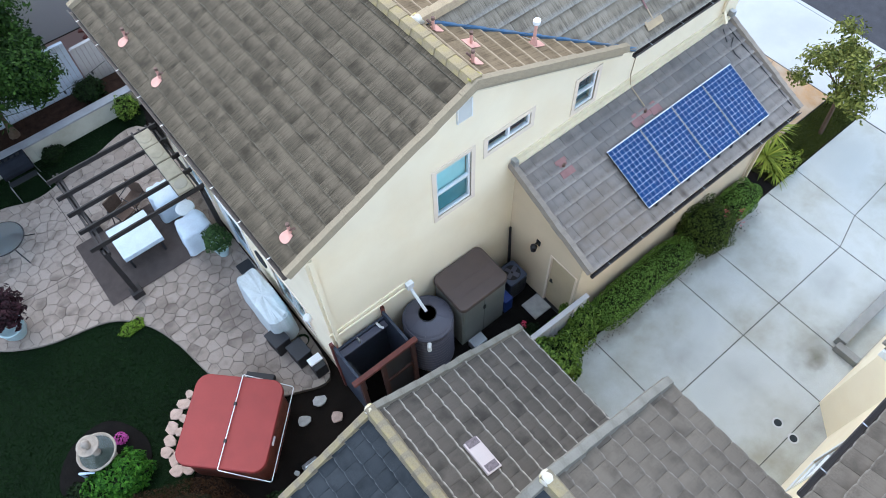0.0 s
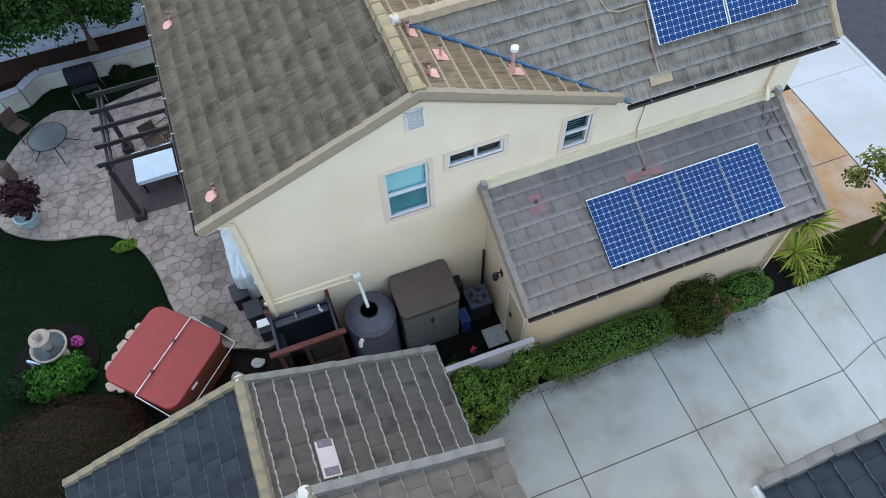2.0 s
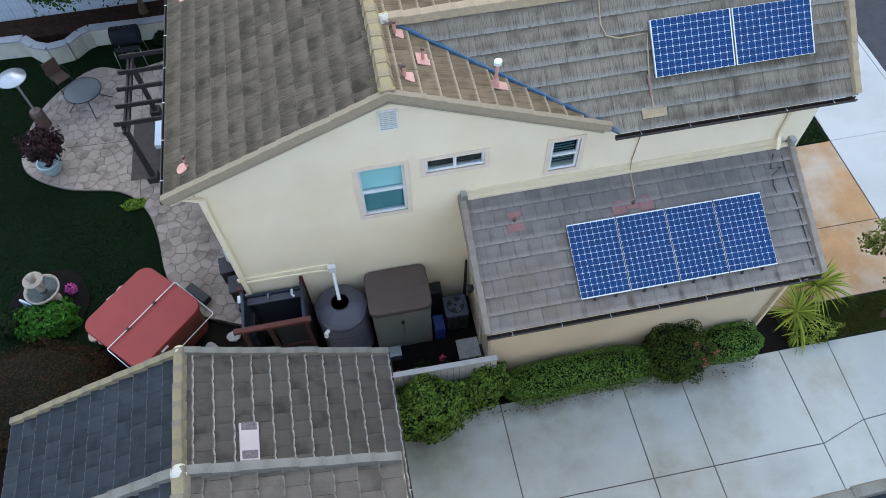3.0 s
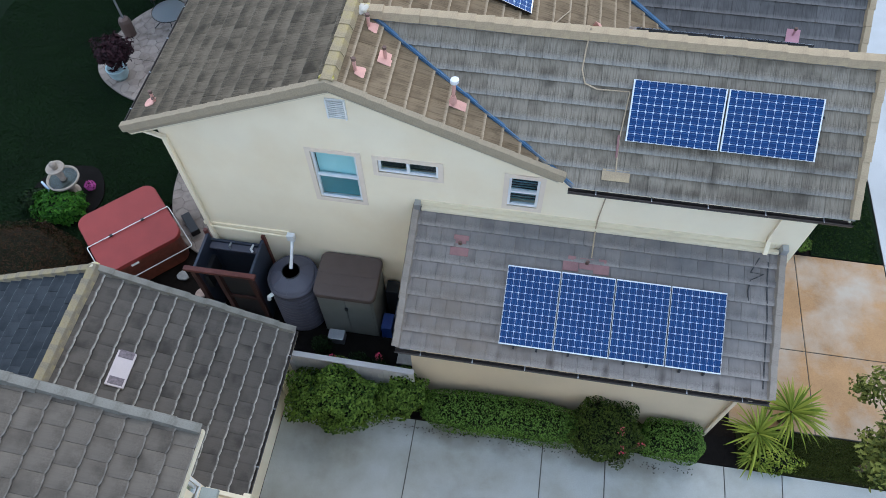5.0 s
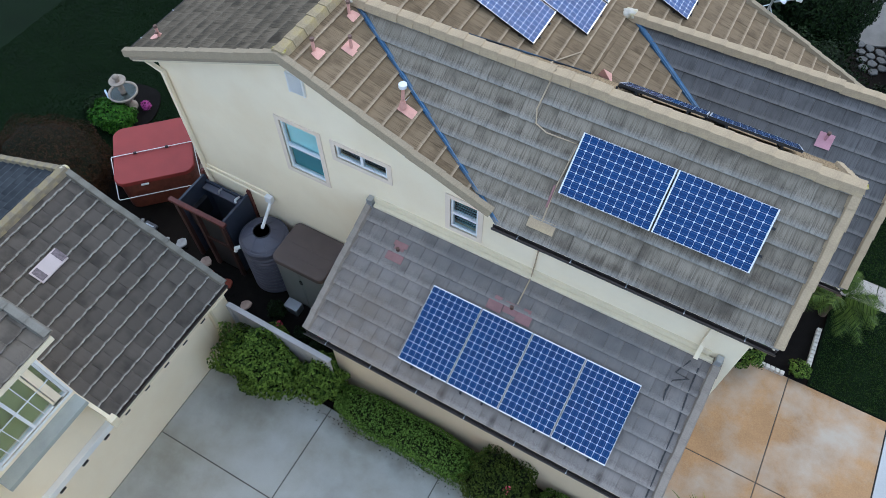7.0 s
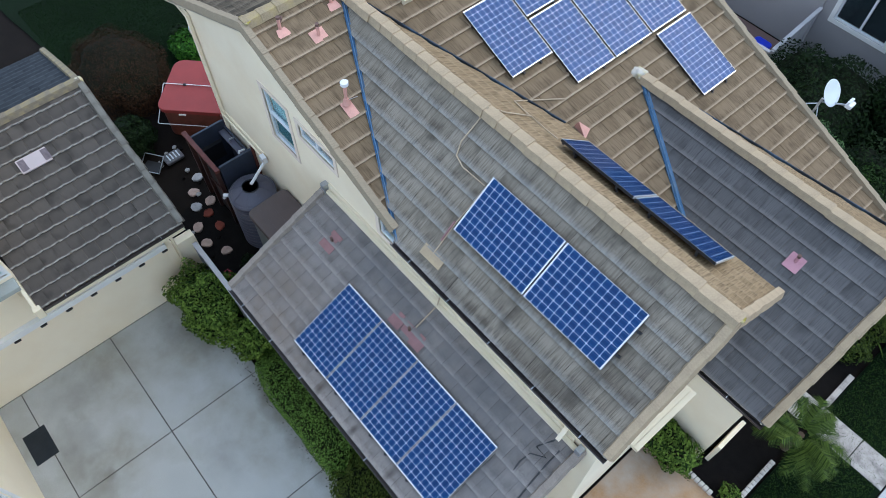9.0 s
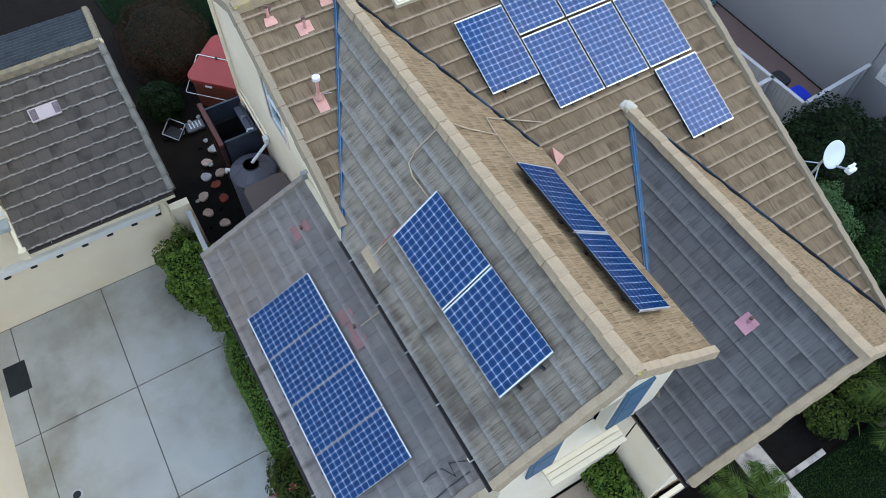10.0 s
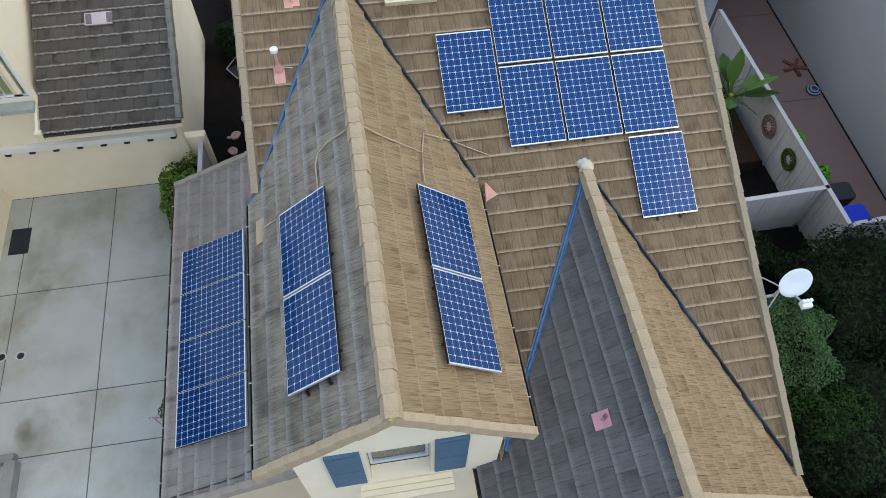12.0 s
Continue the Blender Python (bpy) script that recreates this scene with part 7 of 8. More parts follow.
# ---- things on the roofs ----
def vent_pipe(m, kind, label, h=0.38):
    """A salmon flashing with a stub pipe and a short branch."""
    t = thing("vent_pipe", label, "vent pipe", group="roof vents")
    t.matrix_world = m @ Matrix.Diagonal((1.1 if kind.startswith("dull") else 0.85, 0.85, 0.85 if kind != "tall" else 1.0, 1))
    col = PINK_DULL if kind.startswith("dull") else mat("mauve_flashing", (0.52, 0.27, 0.31), 0.75, var=0.1) if kind == "mauve" else PINK
    if kind in ("square", "mauve"):
        part("flashing", boxes((-0.17, -0.19, 0.045, 0.17, 0.17, 0.06), bev=0.006), col, t)
    elif kind == "round":
        bm = bmesh.new()
        pts = [(0.14 * math.cos(a), -0.13 + 0.12 * math.sin(a)) for a in (math.pi + math.pi * k / 8 for k in range(9))] + [(0.1, 0.02), (-0.1, 0.02)]
        prism(bm, pts, lambda x, y: 0.045, lambda x, y: 0.06)
        part("flashing", bm, col, t)
    elif kind == "dull":
        part("flashing", boxes((-0.17, -0.26, 0.045, 0.17, -0.06, 0.058), bev=0.006), col, t)
        part("flashing", boxes((-0.09, -0.06, 0.047, 0.11, 0.12, 0.06), bev=0.006), col, t)
        part("flashing", boxes((-0.13, 0.12, 0.045, 0.15, 0.24, 0.058), bev=0.006), col, t)
    elif kind == "dull double":
        part("flashing", boxes((-0.14, -0.12, 0.047, 0.12, 0.14, 0.06), bev=0.006), col, t)
        for x in (-0.29, 0.26):
            part("flashing", boxes((x - 0.14, -0.2, 0.05, x + 0.14, 0.05, 0.063), bev=0.006), col, t)
            part("flashing", boxes((x - 0.06, 0.05, 0.05, x + 0.08, 0.16, 0.063), bev=0.006), col, t)
    else:
        part("flashing", boxes((-0.12, -0.28, 0.045, 0.12, 0.1, 0.058), bev=0.006), col, t)
    up = m.to_3x3().inverted() @ Vector((0, 0, 1))
    b = Vector((0, 0.02, 0.05))
    part("pipe", tube(bmesh.new(), [b, b + up * h], 0.036, 10), RUST if kind.startswith("dull") else col, t)
    if kind in ("round", "square", "mauve"):
        part("mouth", tube(bmesh.new(), [b + up * (h - 0.05), b + up * (h + 0.012)], 0.042, 10), RUST, t, "rusty pipe mouth")
    if kind == "tall":
        part("cap", lathe(bmesh.new(), [(0.085, 0), (0.085, 0.07), (0.05, 0.08)], 16), WHITE_PLASTIC, t, "white vent cap").matrix_local = Matrix.Translation(b + up * h) @ m.to_3x3().inverted().to_4x4()
        part("collar", tube(bmesh.new(), [b + up * 0.02, b + up * 0.16], [0.09, 0.05], 12), col, t)
        part("stay", tube(bmesh.new(), [b + up * 0.1, (0.3, 0.05, 0.06)], 0.008, 5), ALU, t)
    elif kind == "round":
        part("branch", tube(bmesh.new(), [b + up * h * 0.35, b + up * h * 0.6 + Vector((0.12, 0.08, 0))], 0.03, 8), RUST, t)
    return t


def on(frame_m, x, y, rz=0):
    """A pose on a roof slope over the flat place x, y."""
    inv = frame_m.inverted()
    n = frame_m.to_3x3().col[2]
    o = frame_m.translation
    z = o.z - (n.x * (x - o.x) + n.y * (y - o.y)) / n.z
    return frame_m @ Matrix.Translation(inv @ Vector((x, y, z))) @ pose(0, 0, 0, 0, 0, rz)


MWF = slope_frame((1.67, 8.6, RZ - PITCH * (RX - 1.67)), (1, 0), PITCH)
BSF = slope_frame((10.0, 2.98, BZ - STEEP * (BY - 2.98)), (0, 1), STEEP)
N1F = slope_frame((5.1, -2.65, n1(5.1)), (-1, 0), NP)
for x, y in ((2.15, 6.57), (2.15, 5.06), (2.15, 0.24)):
    vent_pipe(on(MWF, x, y), "round", "salmon flashing with two rusty vent stubs on the back slope", 0.3)
vent_pipe(on(MEF, 6.22, 1.3), "round", "salmon flashing with a rusty vent stub below the ridge", 0.3)
vent_pipe(on(MEF, 6.22, 0.21), "round", "salmon flashing with a rusty vent stub below the ridge", 0.3)
vent_pipe(on(MEF, 6.62, 0.72), "square", "square salmon flashing with a rusty vent pipe", 0.3)
vent_pipe(on(MEF, 7.85, 0.35), "tall", "tall salmon flue pipe with a white cap", 0.5)
vent_pipe(on(LEANP, 8.16, -0.66), "dull", "dull red flashing with a low vent on the lean-to roof", 0.10)
vent_pipe(on(LEANP, 10.72, -0.72), "dull double", "dull red double flashing with a low vent on the lean-to roof", 0.10)
vent_pipe(on(BSF, 14.68, 4.95), "mauve", "faded pink flashing with a vent stub on the front wing", 0.22)
rv = thing("roof_vent", "pale pink box vent on the charcoal roof", "roof vent")
rv.matrix_world = on(N1F, 2.55, -4.36, 90)
PALE_PINK = mat("pale_pink_metal", (0.50, 0.43, 0.42), 0.6, var=0.06)
part("hood", boxes((-0.165, -0.32, 0.03, 0.165, 0.34, 0.085), bev=0.012), PALE_PINK, rv)
for y in (-0.26, 0.24):
    part("louvre", boxes((-0.13, y - 0.07, 0.086, 0.13, y + 0.07, 0.094), bev=0.003), mat("sooty_mesh", (0.16, 0.13, 0.14), 0.8, var=0.3, scale=20), rv, "sooty mesh louvre")
sk = thing("skylight", "low cream-framed skylight near the main ridge", "skylight")
sk.matrix_world = on(MEF, 6.55, 2.95)
part("kerb", boxes((-0.5, -0.32, 0.0, 0.5, 0.32, 0.16), bev=0.01), TRIM, sk)
part("lens", boxes((-0.46, -0.28, 0.161, 0.46, 0.28, 0.18), bev=0.008), mat("cream_acrylic", (0.75, 0.68, 0.5), 0.3, var=0.03), sk)
ja = solo("replaced_tile", boxes((-0.24, -0.10, 0.045, 0.24, 0.10, 0.06), bev=0.004), CAP, "pale replacement tile with a cable gland near the eave", "roof tile")
ja.matrix_world = on(ASF, 10.83, -0.19)


def roof_line(name, label, pts, r=0.014, material=CABLE):
    bm = tube(bmesh.new(), pts, r, 6)
    return solo(name, bm, material, label, "cable")


lift = lambda fm, x, y, d=0.06: on(fm, x, y) @ Vector((0, 0, d))
roof_line("conduit", "tan cable conduit from the eave over the ridge", [lift(ASF, 10.82, -0.15), lift(ASF, 10.80, 0.3)] + [lift(ASF, x, y, 0.07) for x, y in ((10.86, 0.93), (10.3, 0.92), (10.08, 0.98), (10.0, 1.15), (10.02, 1.45))] + [Vector((10.05, AY, AZ + 0.16))] + [lift(ANF, x, y, 0.07) for x, y in ((10.05, 2.0), (10.05, 2.65), (10.5, 2.6), (10.75, 2.6))])
roof_line("conduit", "tan cable conduit crossing to the stepped array", [lift(ANF, 10.05, 2.65), lift(ANF, 9.55, 2.75), lift(ANF, 9.5, 2.95), lift(ANF, 9.42, 3.3), lift(MEF, 9.5, 3.5), lift(MEF, 9.75, 4.0), lift(MEF, 9.75, 4.5)])
roof_line("conduit", "salmon cable sleeve beside the upper panels", [lift(ASF, 10.79, 0.05, 0.075), lift(ASF, 10.78, 0.35, 0.075)], 0.02, PINK_DULL)
bm = bmesh.new()
prism(bm, [(-0.13, -0.1), (0.13, -0.1), (0.02, 0.2)], lambda x, y: 0.03, lambda x, y: 0.06 + max(0.0, y) * 0.9)
pf = solo("patch_flashing", bm, PINK, "salmon flashing patch at the foot of the valley", "flashing")
TAR = mat("dark_sealant", (0.05, 0.05, 0.052), 0.8, var=0.3, scale=20)
for pts in (((14.01, -0.2), (13.86, -0.48), (14.11, -0.49), (13.87, -0.62), (13.84, -0.82), (13.87, -1.01)), ((14.18, -0.26), (14.19, -0.69), (14.24, -1.21), (14.27, -2.5))):
    sealant = roof_line("sealant_run", "dark sealant smeared along the lean-to tile joints", [lift(LEANP, x, y, 0.046) for x, y in pts], 0.014, TAR)
pf.matrix_world = on(MEF, 10.4, 3.86, 25)
# satellite dish on the rake
sdh = thing("satellite_dish", "white satellite dish on a braced bracket at the rake", "satellite dish", 12.64, 8.98, 4.72)
part("mast", tube(bmesh.new(), [(0, -0.32, 0.0), (0, 0.05, 0.05), (0.02, 0.1, 0.5)], 0.028, 8), GALV, sdh)
part("strut", tube(bmesh.new(), [(-0.45, -0.32, 0.25), (0.0, 0.08, 0.35)], 0.014, 6), GALV, sdh)
part("strut", tube(bmesh.new(), [(0.4, -0.32, -0.15), (0.0, 0.08, 0.35)], 0.014, 6), GALV, sdh)
dm = Matrix.Translation((0.08, 0.12, 0.68)) @ (Vector((0.75, 0.12, 0.75)).to_track_quat("Z", "Y").to_matrix().to_4x4())
part("reflector", lathe(bmesh.new(), [(0.0, 0.0), (0.12, 0.006), (0.22, 0.025), (0.30, 0.05), (0.305, 0.055), (0.30, 0.06), (0.22, 0.037), (0.12, 0.018), (0.0, 0.012)], 32), mat("pale_grey_dish", (0.58, 0.63, 0.68), 0.5, var=0.04), sdh, smooth=True).matrix_local = dm @ Matrix.Diagonal((1.18, 0.86, 1, 1))
part("arm", tube(bmesh.new(), [(0.05, 0.1, 0.42), (0.52, 0.14, 0.66)], 0.022, 8), GALV, sdh)
part("receiver", boxes((0.48, 0.04, 0.64, 0.62, 0.24, 0.74), bev=0.02), WHITE_PLASTIC, sdh)
for k in range(3):
    part("feed_horn", lathe(bmesh.new(), [(0.03, 0), (0.035, 0.06), (0.02, 0.07)], 10, (0.52, 0.07 + 0.07 * k, 0.74)), WHITE_PLASTIC, sdh)
# driveway details
for x, y in ((9.31, -7.36), (9.28, -7.82)):
    t = thing("drain_cover", "round dark drain with a pale ring in the driveway", "drain", x, y, 0.002, group="drain covers")
    part("ring", lathe(bmesh.new(), [(0.13, 0), (0.13, 0.006), (0.09, 0.007), (0.09, 0.0)], 24), CONCRETE_PALE, t)
    part("grate", lathe(bmesh.new(), [(0.09, 0.0), (0.085, 0.004), (0, 0.004)], 20), DARK_IN, t)
gr = thing("grate", "rectangular dark iron drain grate by the wall", "drain", 5.83, -7.87, 0.003)
part("frame", boxes((-0.42, -0.26, 0, 0.42, 0.26, 0.006)), DARK_IN, gr)
for k in range(9):
    part("bar", boxes((-0.38 + 0.09 * k, -0.23, 0.007, -0.34 + 0.09 * k, 0.23, 0.014)), DARK_IN, gr)


# yellow lichen where mortar meets the ridge ends
LICHEN = mat("yellow_lichen", (0.34, 0.29, 0.07), 0.95, var=0.3, scale=14, bump=1.0, fine=60, stain=(0.44, 0.38, 0.28), stain_scale=8, stain_amount=1.0)
for x, y, z, k in ((RX, -0.24, RZ + 0.11, 1.0), (14.86, AY, AZ + 0.12, 0.9), (16.1, BY, BZ + 0.12, 0.8)):
    for j in range(3):
        bm = bmesh.new()
        bmesh.ops.create_icosphere(bm, subdivisions=2, radius=0.05 * k)
        for v in bm.verts:
            v.co = Vector((v.co.x * 1.3, v.co.y * 1.3, v.co.z * 0.28)) * (1 + 0.5 * noise.noise(v.co * 25 + Vector((j, 0, 0))))
        li = part("lichen_patch", bm, LICHEN, house, "crusty yellow lichen on the ridge end", smooth=True)
        li.location = (x + 0.07 * (j - 1), y + 0.05 * (j % 2), z + 0.004 * j)


# ---- front garden ----
def palm(x, y, z, n, length, material, label, seed, trunk=0.0, feather=False, rise=0.9):
    t = thing("palm", label, "palm", x, y, z)
    rg = random.Random(seed)
    if trunk:
        part("trunk", tube(bmesh.new(), [(0, 0, 0), (0.02, 0, trunk * 0.5), (0, 0, trunk)], [0.11, 0.09, 0.08], 8), BARK, t)
    verts, faces = [], []
    for k in range(n):
        a, el = rg.uniform(0, 6.28), rg.uniform(0.15, 1.25) * rise
        d = Vector((math.cos(a) * math.cos(el), math.sin(a) * math.cos(el), math.sin(el)))
        side = d.cross(Vector((0, 0, 1))).normalized()
        L = length * rg.uniform(0.75, 1.1)
        pts = [Vector((0, 0, trunk)) + d * L * s - Vector((0, 0, 0.55 * L * s * s * (1 - 0.5 * math.sin(el)))) for s in (0.05, 0.3, 0.55, 0.8, 1.0)]
        if not feather:
            w = 0.022
            base = len(verts)
            for p, ww in zip(pts, (0.6, 1.0, 0.9, 0.55, 0.05)):
                verts += [p - side * w * ww, p + side * w * ww]
            faces += [(base + 2 * i, base + 2 * i + 1, base + 2 * i + 3, base + 2 * i + 2) for i in range(4)]
        else:
            for i in range(26):
                s = 0.12 + 0.88 * i / 26
                j = min(3, int(s * 4))
                p = pts[j].lerp(pts[j + 1], s * 4 - j)
                ax = (pts[j + 1] - pts[j]).normalized()
                for sg in (-1, 1):
                    q = p + (side * sg * 0.8 + ax * 0.6 - Vector((0, 0, 0.35))).normalized() * 0.30 * L * math.sin(0.35 + 2.5 * s) ** 0.8 if math.sin(0.35 + 2.5 * s) > 0 else p + side * sg * 0.05
                    base = len(verts)
                    verts += [p - ax * 0.012, p + ax * 0.016, q]
                    faces.append((base, base + 1, base + 2))
    me = bpy.data.meshes.new("fronds")
    me.from_pydata(verts, [], faces)
    me.materials.append(material)
    part("frond_crown", me, None, t)
    return t


palm(15.25, -2.3, 0.0, 90, 0.95, L_LIME, "spiky lime-green yucca at the corner of the lean-to", 1, 0.35)
palm(15.95, -1.75, 0.0, 100, 1.05, L_LIME, "spiky lime-green yucca at the drive edge", 2, 0.55)
palm(15.2, -2.75, 0.0, 50, 0.6, L_LIME, "small spiky yucca in the planting bed", 3, 0.1)
L_PALM = leaf_mat("palm_frond", (0.010, 0.026, 0.003), (0.085, 0.125, 0.02))
palm(17.0, 5.1, 0.0, 30, 1.2, L_PALM, "feathery green palm in the front bed", 4, 0.9, True, 0.8)
palm(17.25, 9.5, 0.0, 22, 1.5, L_PALM, "feathery green palm beside the front path", 5, 1.1, True, 0.8)
palm(16.7, 8.95, 0.0, 40, 0.8, L_PALM, "spiky dark green palm at the front corner of the house", 6, 0.3)
bush("shrub", "white-flowered green shrub under the front window", "shrub", 15.1, 2.88, 0.85, 0.42, 1.05, L_SHRUB, 5000, 0.08, 101, 0.4)
bush("shrub", "small yellow-green shrub at the bed corner", "shrub", 16.85, 3.2, 0.25, 0.22, 0.35, L_SHRUB, 700, 0.07, 102, 0.4)
bush("shrub", "olive groundcover in the corner bed", "shrub", 15.6, -2.75, 0.55, 0.3, 0.4, L_LIME, 1200, 0.08, 103, 0.5)
bush("shrub", "dark green shrub beside the front lawn", "shrub", 17.0, 11.2, 1.0, 1.6, 1.6, L_DARK, 7000, 0.1, 104, 0.4)
EDGE = mat("white_edging_stone", (0.62, 0.58, 0.52), 0.85, var=0.12, bump=0.5)
ed = thing("bed_edging", "row of pale edging stones round the front bed", "edging")
for k in range(7):
    part("stone", boxes((15.77 + 0.115 * k, 2.90, 0.0, 15.87 + 0.115 * k, 3.0, 0.12), bev=0.015), EDGE, ed)
for k in range(11):
    part("stone", boxes((16.97, 3.33 + 0.115 * k, 0.0, 17.08, 3.43 + 0.115 * k, 0.12), bev=0.015), EDGE, ed)
solo("garden_wall", boxes((15.96, 3.5, 0, 16.06, 4.4, 0.9)), STUCCO, "low cream wall at the front step", "wall", kind="structure")
PATH_STAINED = mat("stained_path_concrete", (0.47, 0.43, 0.39), 0.85, var=0.1, scale=1.5, bump=0.4, stain=(0.10, 0.09, 0.085), stain_scale=2.2, stain_amount=0.9)
slab("front_path", 16.1, 5.88, 18.99, 6.63, 0.02, PATH_STAINED, "stained pale concrete front path", "path", [17.1, 18.1], [])
solo("path_kerb", boxes((16.98, 6.66, -0.05, 17.12, 7.8, 0.06), bev=0.012), PATH_STAINED, "narrow concrete kerb beside the front bed", "kerb")
# street tree
tt = thing("street_tree", "young leafy tree leaning over the grass strip", "tree", 17.55, -2.68, 0)
part("trunk", tube(bmesh.new(), [(0, 0, 0), (0.12, 0.1, 0.9), (0.2, 0.25, 1.7), (0.35, 0.4, 2.6)], [0.07, 0.06, 0.05, 0.02], 8), BARK, tt)
rg = random.Random(31)
for k in range(7):
    a = k * 0.9
    part("limb", tube(bmesh.new(), [(0.14, 0.12, 1.0 + 0.15 * k), (0.2 + 0.5 * math.cos(a), 0.2 + 0.5 * math.sin(a), 1.6 + 0.15 * k), (0.25 + 0.95 * math.cos(a), 0.25 + 0.95 * math.sin(a), 1.9 + 0.17 * k)], [0.03, 0.02, 0.008], 5), BARK, tt)
crown(tt, [(0.3 + rg.uniform(-0.95, 0.95), 0.25 + rg.uniform(-1.0, 1.0), rg.uniform(1.5, 3.0), rg.uniform(0.28, 0.5), 260) for _ in range(20)], L_TREE, 0.13, 200, 0.9)

# ---- the other side of the house ----
board_fence("fence", "grey-white board fence along the side path", (1.5, 13.3), (9.68, 13.65), 0.0, 1.75, FENCE_WHITE)
board_fence("fence", "grey-white board fence closing the side path", (9.7, 13.8), (9.55, 16.5), 0.0, 1.75, FENCE_WHITE)
board_fence("fence", "grey-white board fence across the side garden", (8.66, 8.6), (8.5, 13.65), 0.0, 1.75, FENCE_WHITE)
for x, r, mtl, lab in ((5.75, 0.3, RUST, "rusty round sun plaque on the fence"), (7.0, 0.28, L_OLIVE, "wreath of dry olive vine on the fence")):
    wr = thing("wall_ornament", lab, "ornament", x, 13.234 + 0.0428 * (x - 1.5), 1.08)
    part("ring", tube(bmesh.new(), [(r * math.cos(a * 0.33), 0, r * math.sin(a * 0.33)) for a in range(20)], 0.05, 6), mtl, wr)
    for k in range(12):
        part("ray", tube(bmesh.new(), [(r * 0.5 * math.cos(k * 0.52), 0, r * 0.5 * math.sin(k * 0.52)), (r * 1.25 * math.cos(k * 0.52), 0, r * 1.25 * math.sin(k * 0.52))], [0.03, 0.008], 5), mtl, wr)
for x, y, mtl, lab in ((8.22, 14.55, BLACK, "black wheeled bin on the side path"), (8.98, 14.6, mat("bright_blue_bin", (0.01, 0.03, 0.5), 0.4), "bright blue wheeled bin on the side path")):
    t = thing("wheeled_bin", lab, "bin", x, y, 0, group="wheeled bins")
    bm = bmesh.new()
    prism(bm, rect(-0.25, -0.27, 0.25, 0.27), lambda a, b: 0.04, lambda a, b: 0.98)
    for v in bm.verts:
        if v.co.z < 0.5:
            v.co.x *= 0.82
            v.co.y *= 0.82
    part("body", bm, mtl, t)
    part("lid", rounded(0.58, 0.62, 0.13, 0.985, 1.05, 0.03), mtl, t)
    for s in (-1, 1):
        part("wheel", tube(bmesh.new(), [(s * 0.2, 0.25, 0.1), (s * 0.27, 0.25, 0.1)], 0.1, 12), BLACK, t)
sf = thing("metal_ornament", "red metal star ornament on the side path", "ornament", 2.6, 16.1, 0.01)
for k in range(5):
    part("arm", beam(bmesh.new(), (0, 0, 0.03), (0.42 * math.cos(k * 1.257), 0.42 * math.sin(k * 1.257), 0.02), 0.12, 0.05), mat("dull_red_iron", (0.06, 0.016, 0.014), 0.6) if k == 0 else RED_WOOD, sf)
hr = thing("hose_reel", "coiled blue hose against the grey wall", "hose", 3.7, 16.25, 0.01)
for r in range(4):
    part("coil", tube(bmesh.new(), [((0.22 - 0.03 * r) * math.cos(a * 0.35), (0.22 - 0.03 * r) * math.sin(a * 0.35), 0.03 + 0.03 * r) for a in range(19)], 0.02, 6), (mat("pale_blue_hose", (0.18, 0.35, 0.5), 0.5) if r % 2 else BLACK), hr)
palm(4.1, 12.6, 0.0, 16, 1.6, leaf_mat("banana_leaf", (0.05, 0.11, 0.02), (0.16, 0.26, 0.06)), "tall broad-leaved banana plant beside the fence", 8, 0.8)
bn = thing("banana_plant", "broad-leaved banana plant behind the house", "plant", 4.55, 12.65, 0)
rg = random.Random(9)
verts, faces = [], []
for k in range(17):
    a, el = rg.uniform(0, 6.28), rg.uniform(0.6, 1.35)
    d = Vector((math.cos(a) * math.cos(el), math.sin(a) * math.cos(el), math.sin(el)))
    sd2 = d.cross(Vector((0, 0, 1))).normalized()
    L, b0 = rg.uniform(1.2, 2.0), len(verts)
    for s, w in ((0, 0.02), (0.3, 0.03), (0.45, 0.16), (0.65, 0.22), (0.85, 0.15), (1.0, 0.01)):
        p = Vector((0, 0, 1.15)) + d * L * s - Vector((0, 0, 0.5 * s * s * (1.2 - math.sin(el))))
        verts += [p - sd2 * w, p + Vector((0, 0, -0.03)), p + sd2 * w]
    for i in range(5):
        faces += [(b0 + 3 * i, b0 + 3 * i + 1, b0 + 3 * i + 4, b0 + 3 * i + 3), (b0 + 3 * i + 1, b0 + 3 * i + 2, b0 + 3 * i + 5, b0 + 3 * i + 4)]
me = bpy.data.meshes.new("leaves")
me.from_pydata(verts, [], faces)
me.materials.append(leaf_mat("banana_leaf_broad", (0.02, 0.055, 0.010), (0.12, 0.20, 0.045), 0.4))
part("foliage", me, None, bn)
part("stem", tube(bmesh.new(), [(0, 0, 0), (0.03, 0, 1.3)], [0.1, 0.06], 8), L_LIME, bn)
bush("shrub", "rounded blue-green shrub beside the house", "shrub", 12.7, 10.35, 1.15, 1.25, 3.0, L_BLUE, 30000, 0.065, 111, 0.35)
bush("shrub", "smaller deep green shrub beside the rounded one", "shrub", 14.1, 11.0, 0.9, 1.0, 2.3, L_DEEP, 16000, 0.065, 115, 0.4)
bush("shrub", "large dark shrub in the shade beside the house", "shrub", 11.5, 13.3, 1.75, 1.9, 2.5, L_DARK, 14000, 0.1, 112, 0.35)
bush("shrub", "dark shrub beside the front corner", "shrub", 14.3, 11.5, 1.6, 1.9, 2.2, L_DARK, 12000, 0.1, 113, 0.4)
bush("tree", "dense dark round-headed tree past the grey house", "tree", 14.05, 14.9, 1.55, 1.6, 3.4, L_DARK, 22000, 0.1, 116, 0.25)
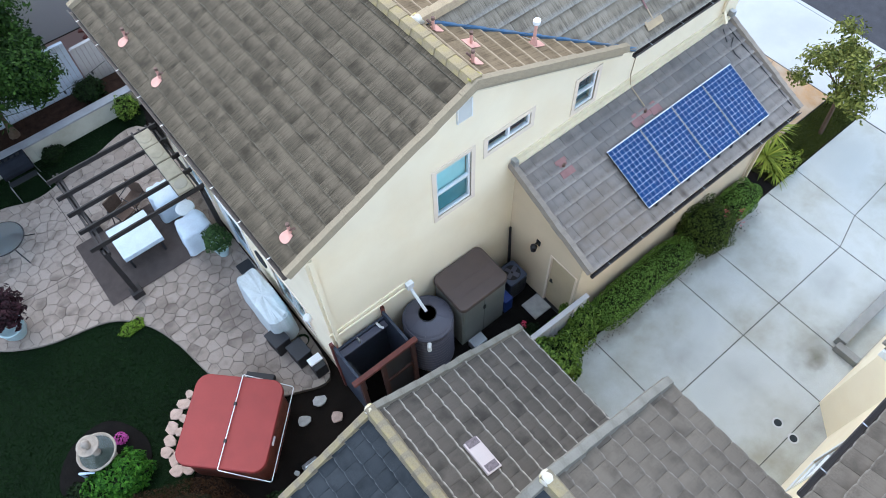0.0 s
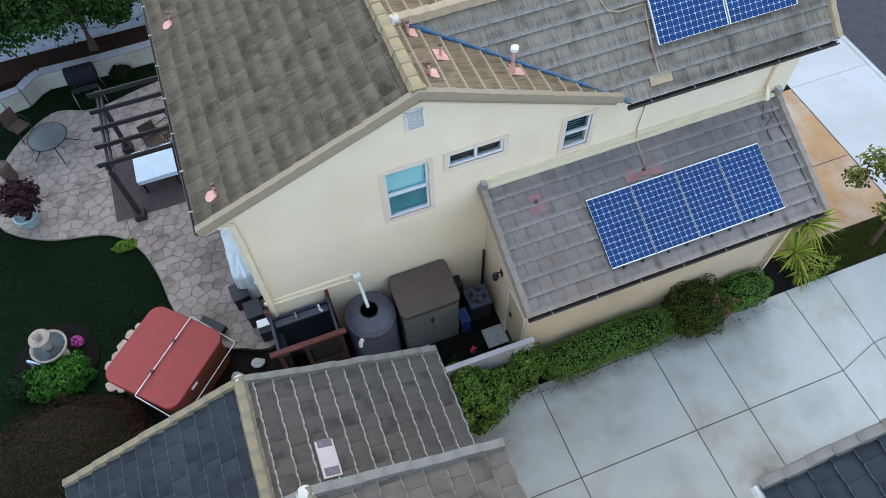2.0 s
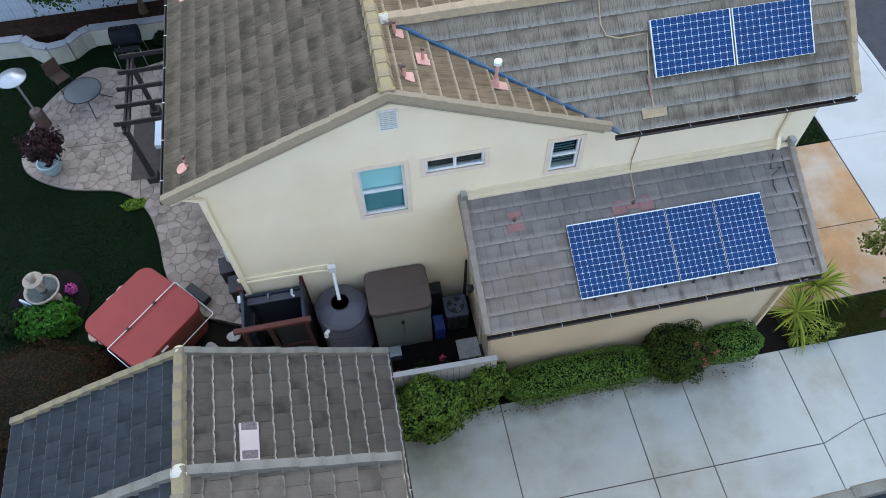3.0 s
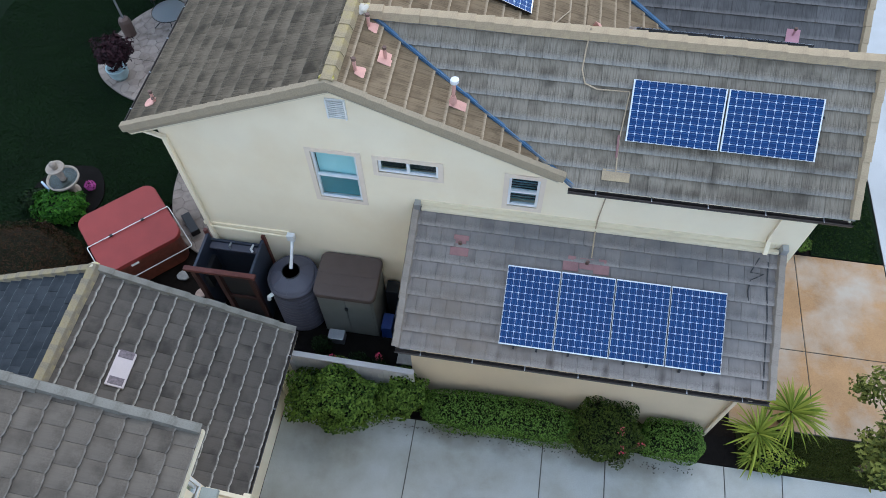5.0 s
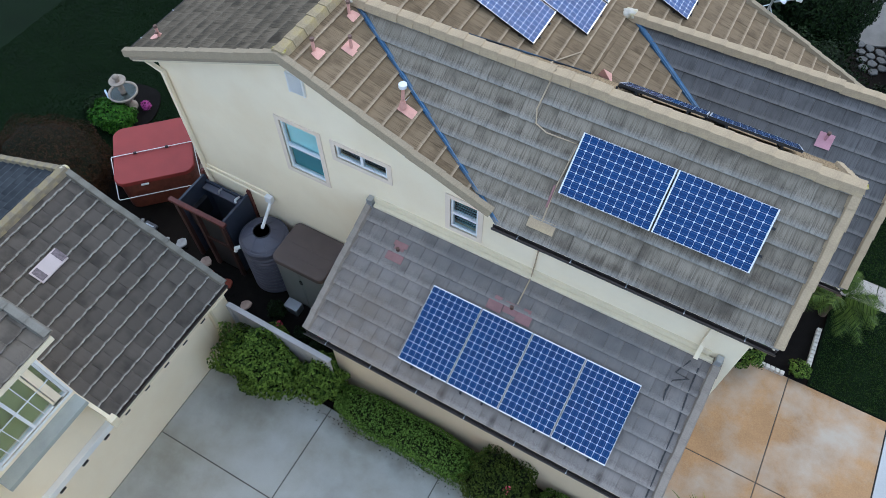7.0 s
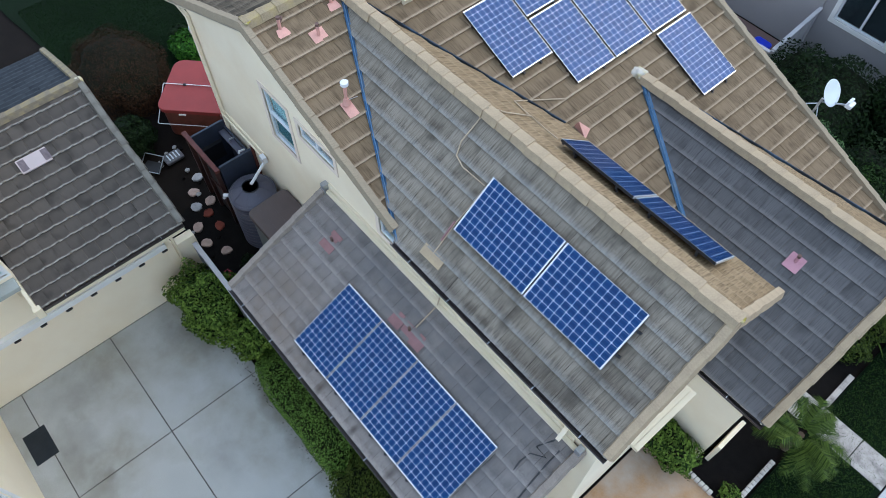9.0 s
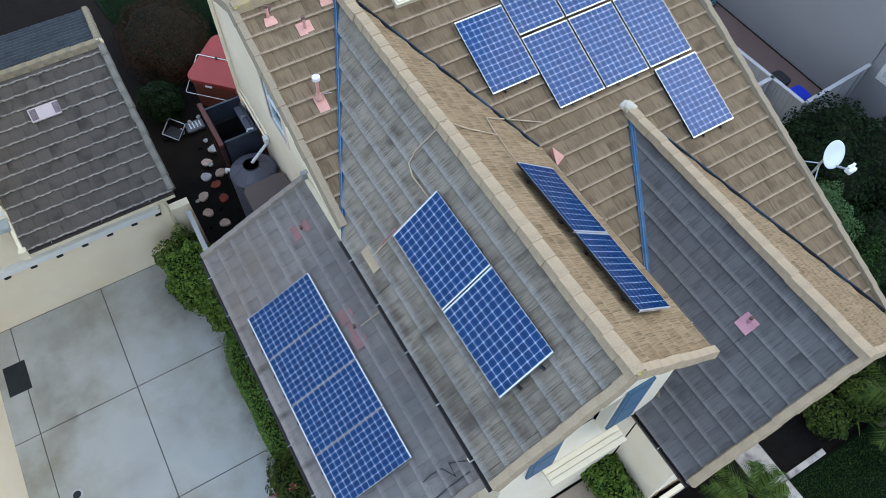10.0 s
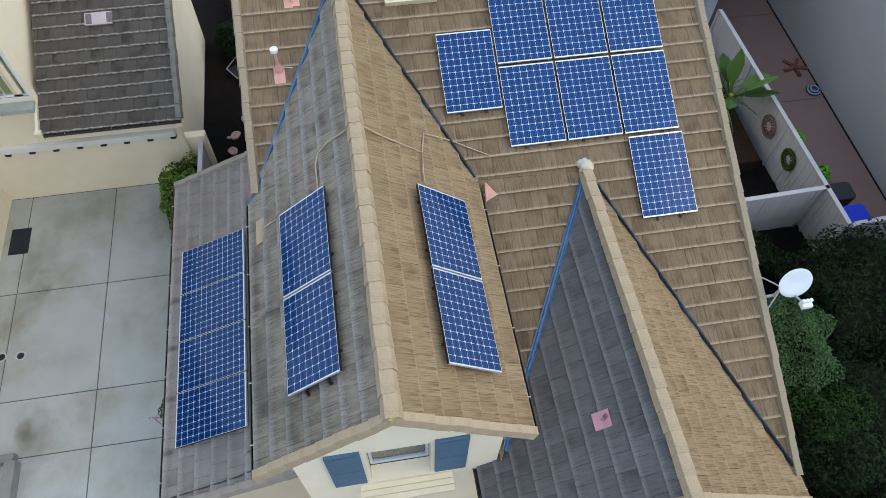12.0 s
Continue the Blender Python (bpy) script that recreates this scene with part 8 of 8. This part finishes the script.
bush("shrub", "dark green shrub beyond the paved corner", "shrub", 18.2, 15.6, 1.3, 1.6, 1.5, L_DARK, 9000, 0.1, 117, 0.4)
bush("shrub", "mid-green leafy shrub beside the flagstones", "shrub", 17.6, 13.3, 0.7, 0.7, 1.0, L_OLIVE, 4500, 0.09, 118, 0.4)
PATH_DIM = mat("weathered_path_concrete", (0.22, 0.21, 0.195), 0.9, var=0.12, scale=1.5, bump=0.4, stain=(0.12, 0.12, 0.10), stain_scale=1.2, stain_amount=0.6)
solo("paved_corner", prism(bmesh.new(), smooth_loop([(15.4, 16.0), (16.5, 16.1), (16.95, 17.0), (16.7, 18.3), (15.9, 19.4), (14.6, 20.0), (13.6, 19.0), (14.2, 17.2)]), lambda x, y: -0.058, lambda x, y: 0.0), PATH_DIM, "pale curved concrete path past the neighbouring house", "path", kind="structure")
DIM_STONE = mat("dark_grey_flagstone", (0.15, 0.15, 0.145), 0.9, var=0.2, scale=6, bump=0.6)
for k in range(14):
    flag(15.75 + 0.33 * (k % 4) + 0.1 * (k // 4), 15.85 - 0.36 * (k // 4) - 0.07 * (k % 4), 0.175, 400 + k, DIM_STONE, "grey flagstone at the end of the pale path", "flagstones past the house", -0.04)
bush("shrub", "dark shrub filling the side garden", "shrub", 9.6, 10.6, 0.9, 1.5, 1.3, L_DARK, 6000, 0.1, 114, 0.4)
for k, (x, y) in enumerate(((5.66, 14.75), (7.0, 14.95))):
    bush("shrub", "small lime-green plant on the side path", "shrub", x, y, 0.25, 0.2, 0.4, leaf_mat("lime_leaf", (0.08, 0.25, 0.02), (0.2, 0.5, 0.05)), 250, 0.13, 120 + k, 0.4, group="small plants on the path")
bm = bmesh.new()
plate(bm, [rect(9.55, 0, 12.9, 6), hole(10.0, 1.6, 1.7, 1.6)], (0, 16.6, 0), (1, 0, 0), (0, 0, 1), -T)
part("wall", bm, STUCCO_GREY, nn)
part("wall", boxes((12.7, 16.81, 0, 12.9, 24, 6)), STUCCO_GREY, nn)
w = window(nn, (10.0, 16.6, 1.6), (1, 0, 0), 1.7, 1.6, "slide", (0, -1, 0), 0.14, inner=DARK_IN, trim=TRIM_WHITE)
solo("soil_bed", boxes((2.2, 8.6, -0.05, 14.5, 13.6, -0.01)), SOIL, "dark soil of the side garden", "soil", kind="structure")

part("vent_cover", boxes((6.76, 16.44, 2.5, 6.96, 16.545, 2.68), bev=0.015), TRIM_WHITE, nn, "small white vent cover on the grey wall")
for k, (x, y, rx, ry, h) in enumerate(((16.5, 8.3, 0.5, 0.5, 0.7), (16.6, 9.4, 0.6, 0.7, 0.9), (16.5, 10.6, 0.6, 0.6, 0.8))):
    bush("shrub", "low olive-green shrub in the front bed", "shrub", x, y, rx, ry, h, L_OLIVE, 3000, 0.08, 140 + k, 0.45, group="front bed shrubs")
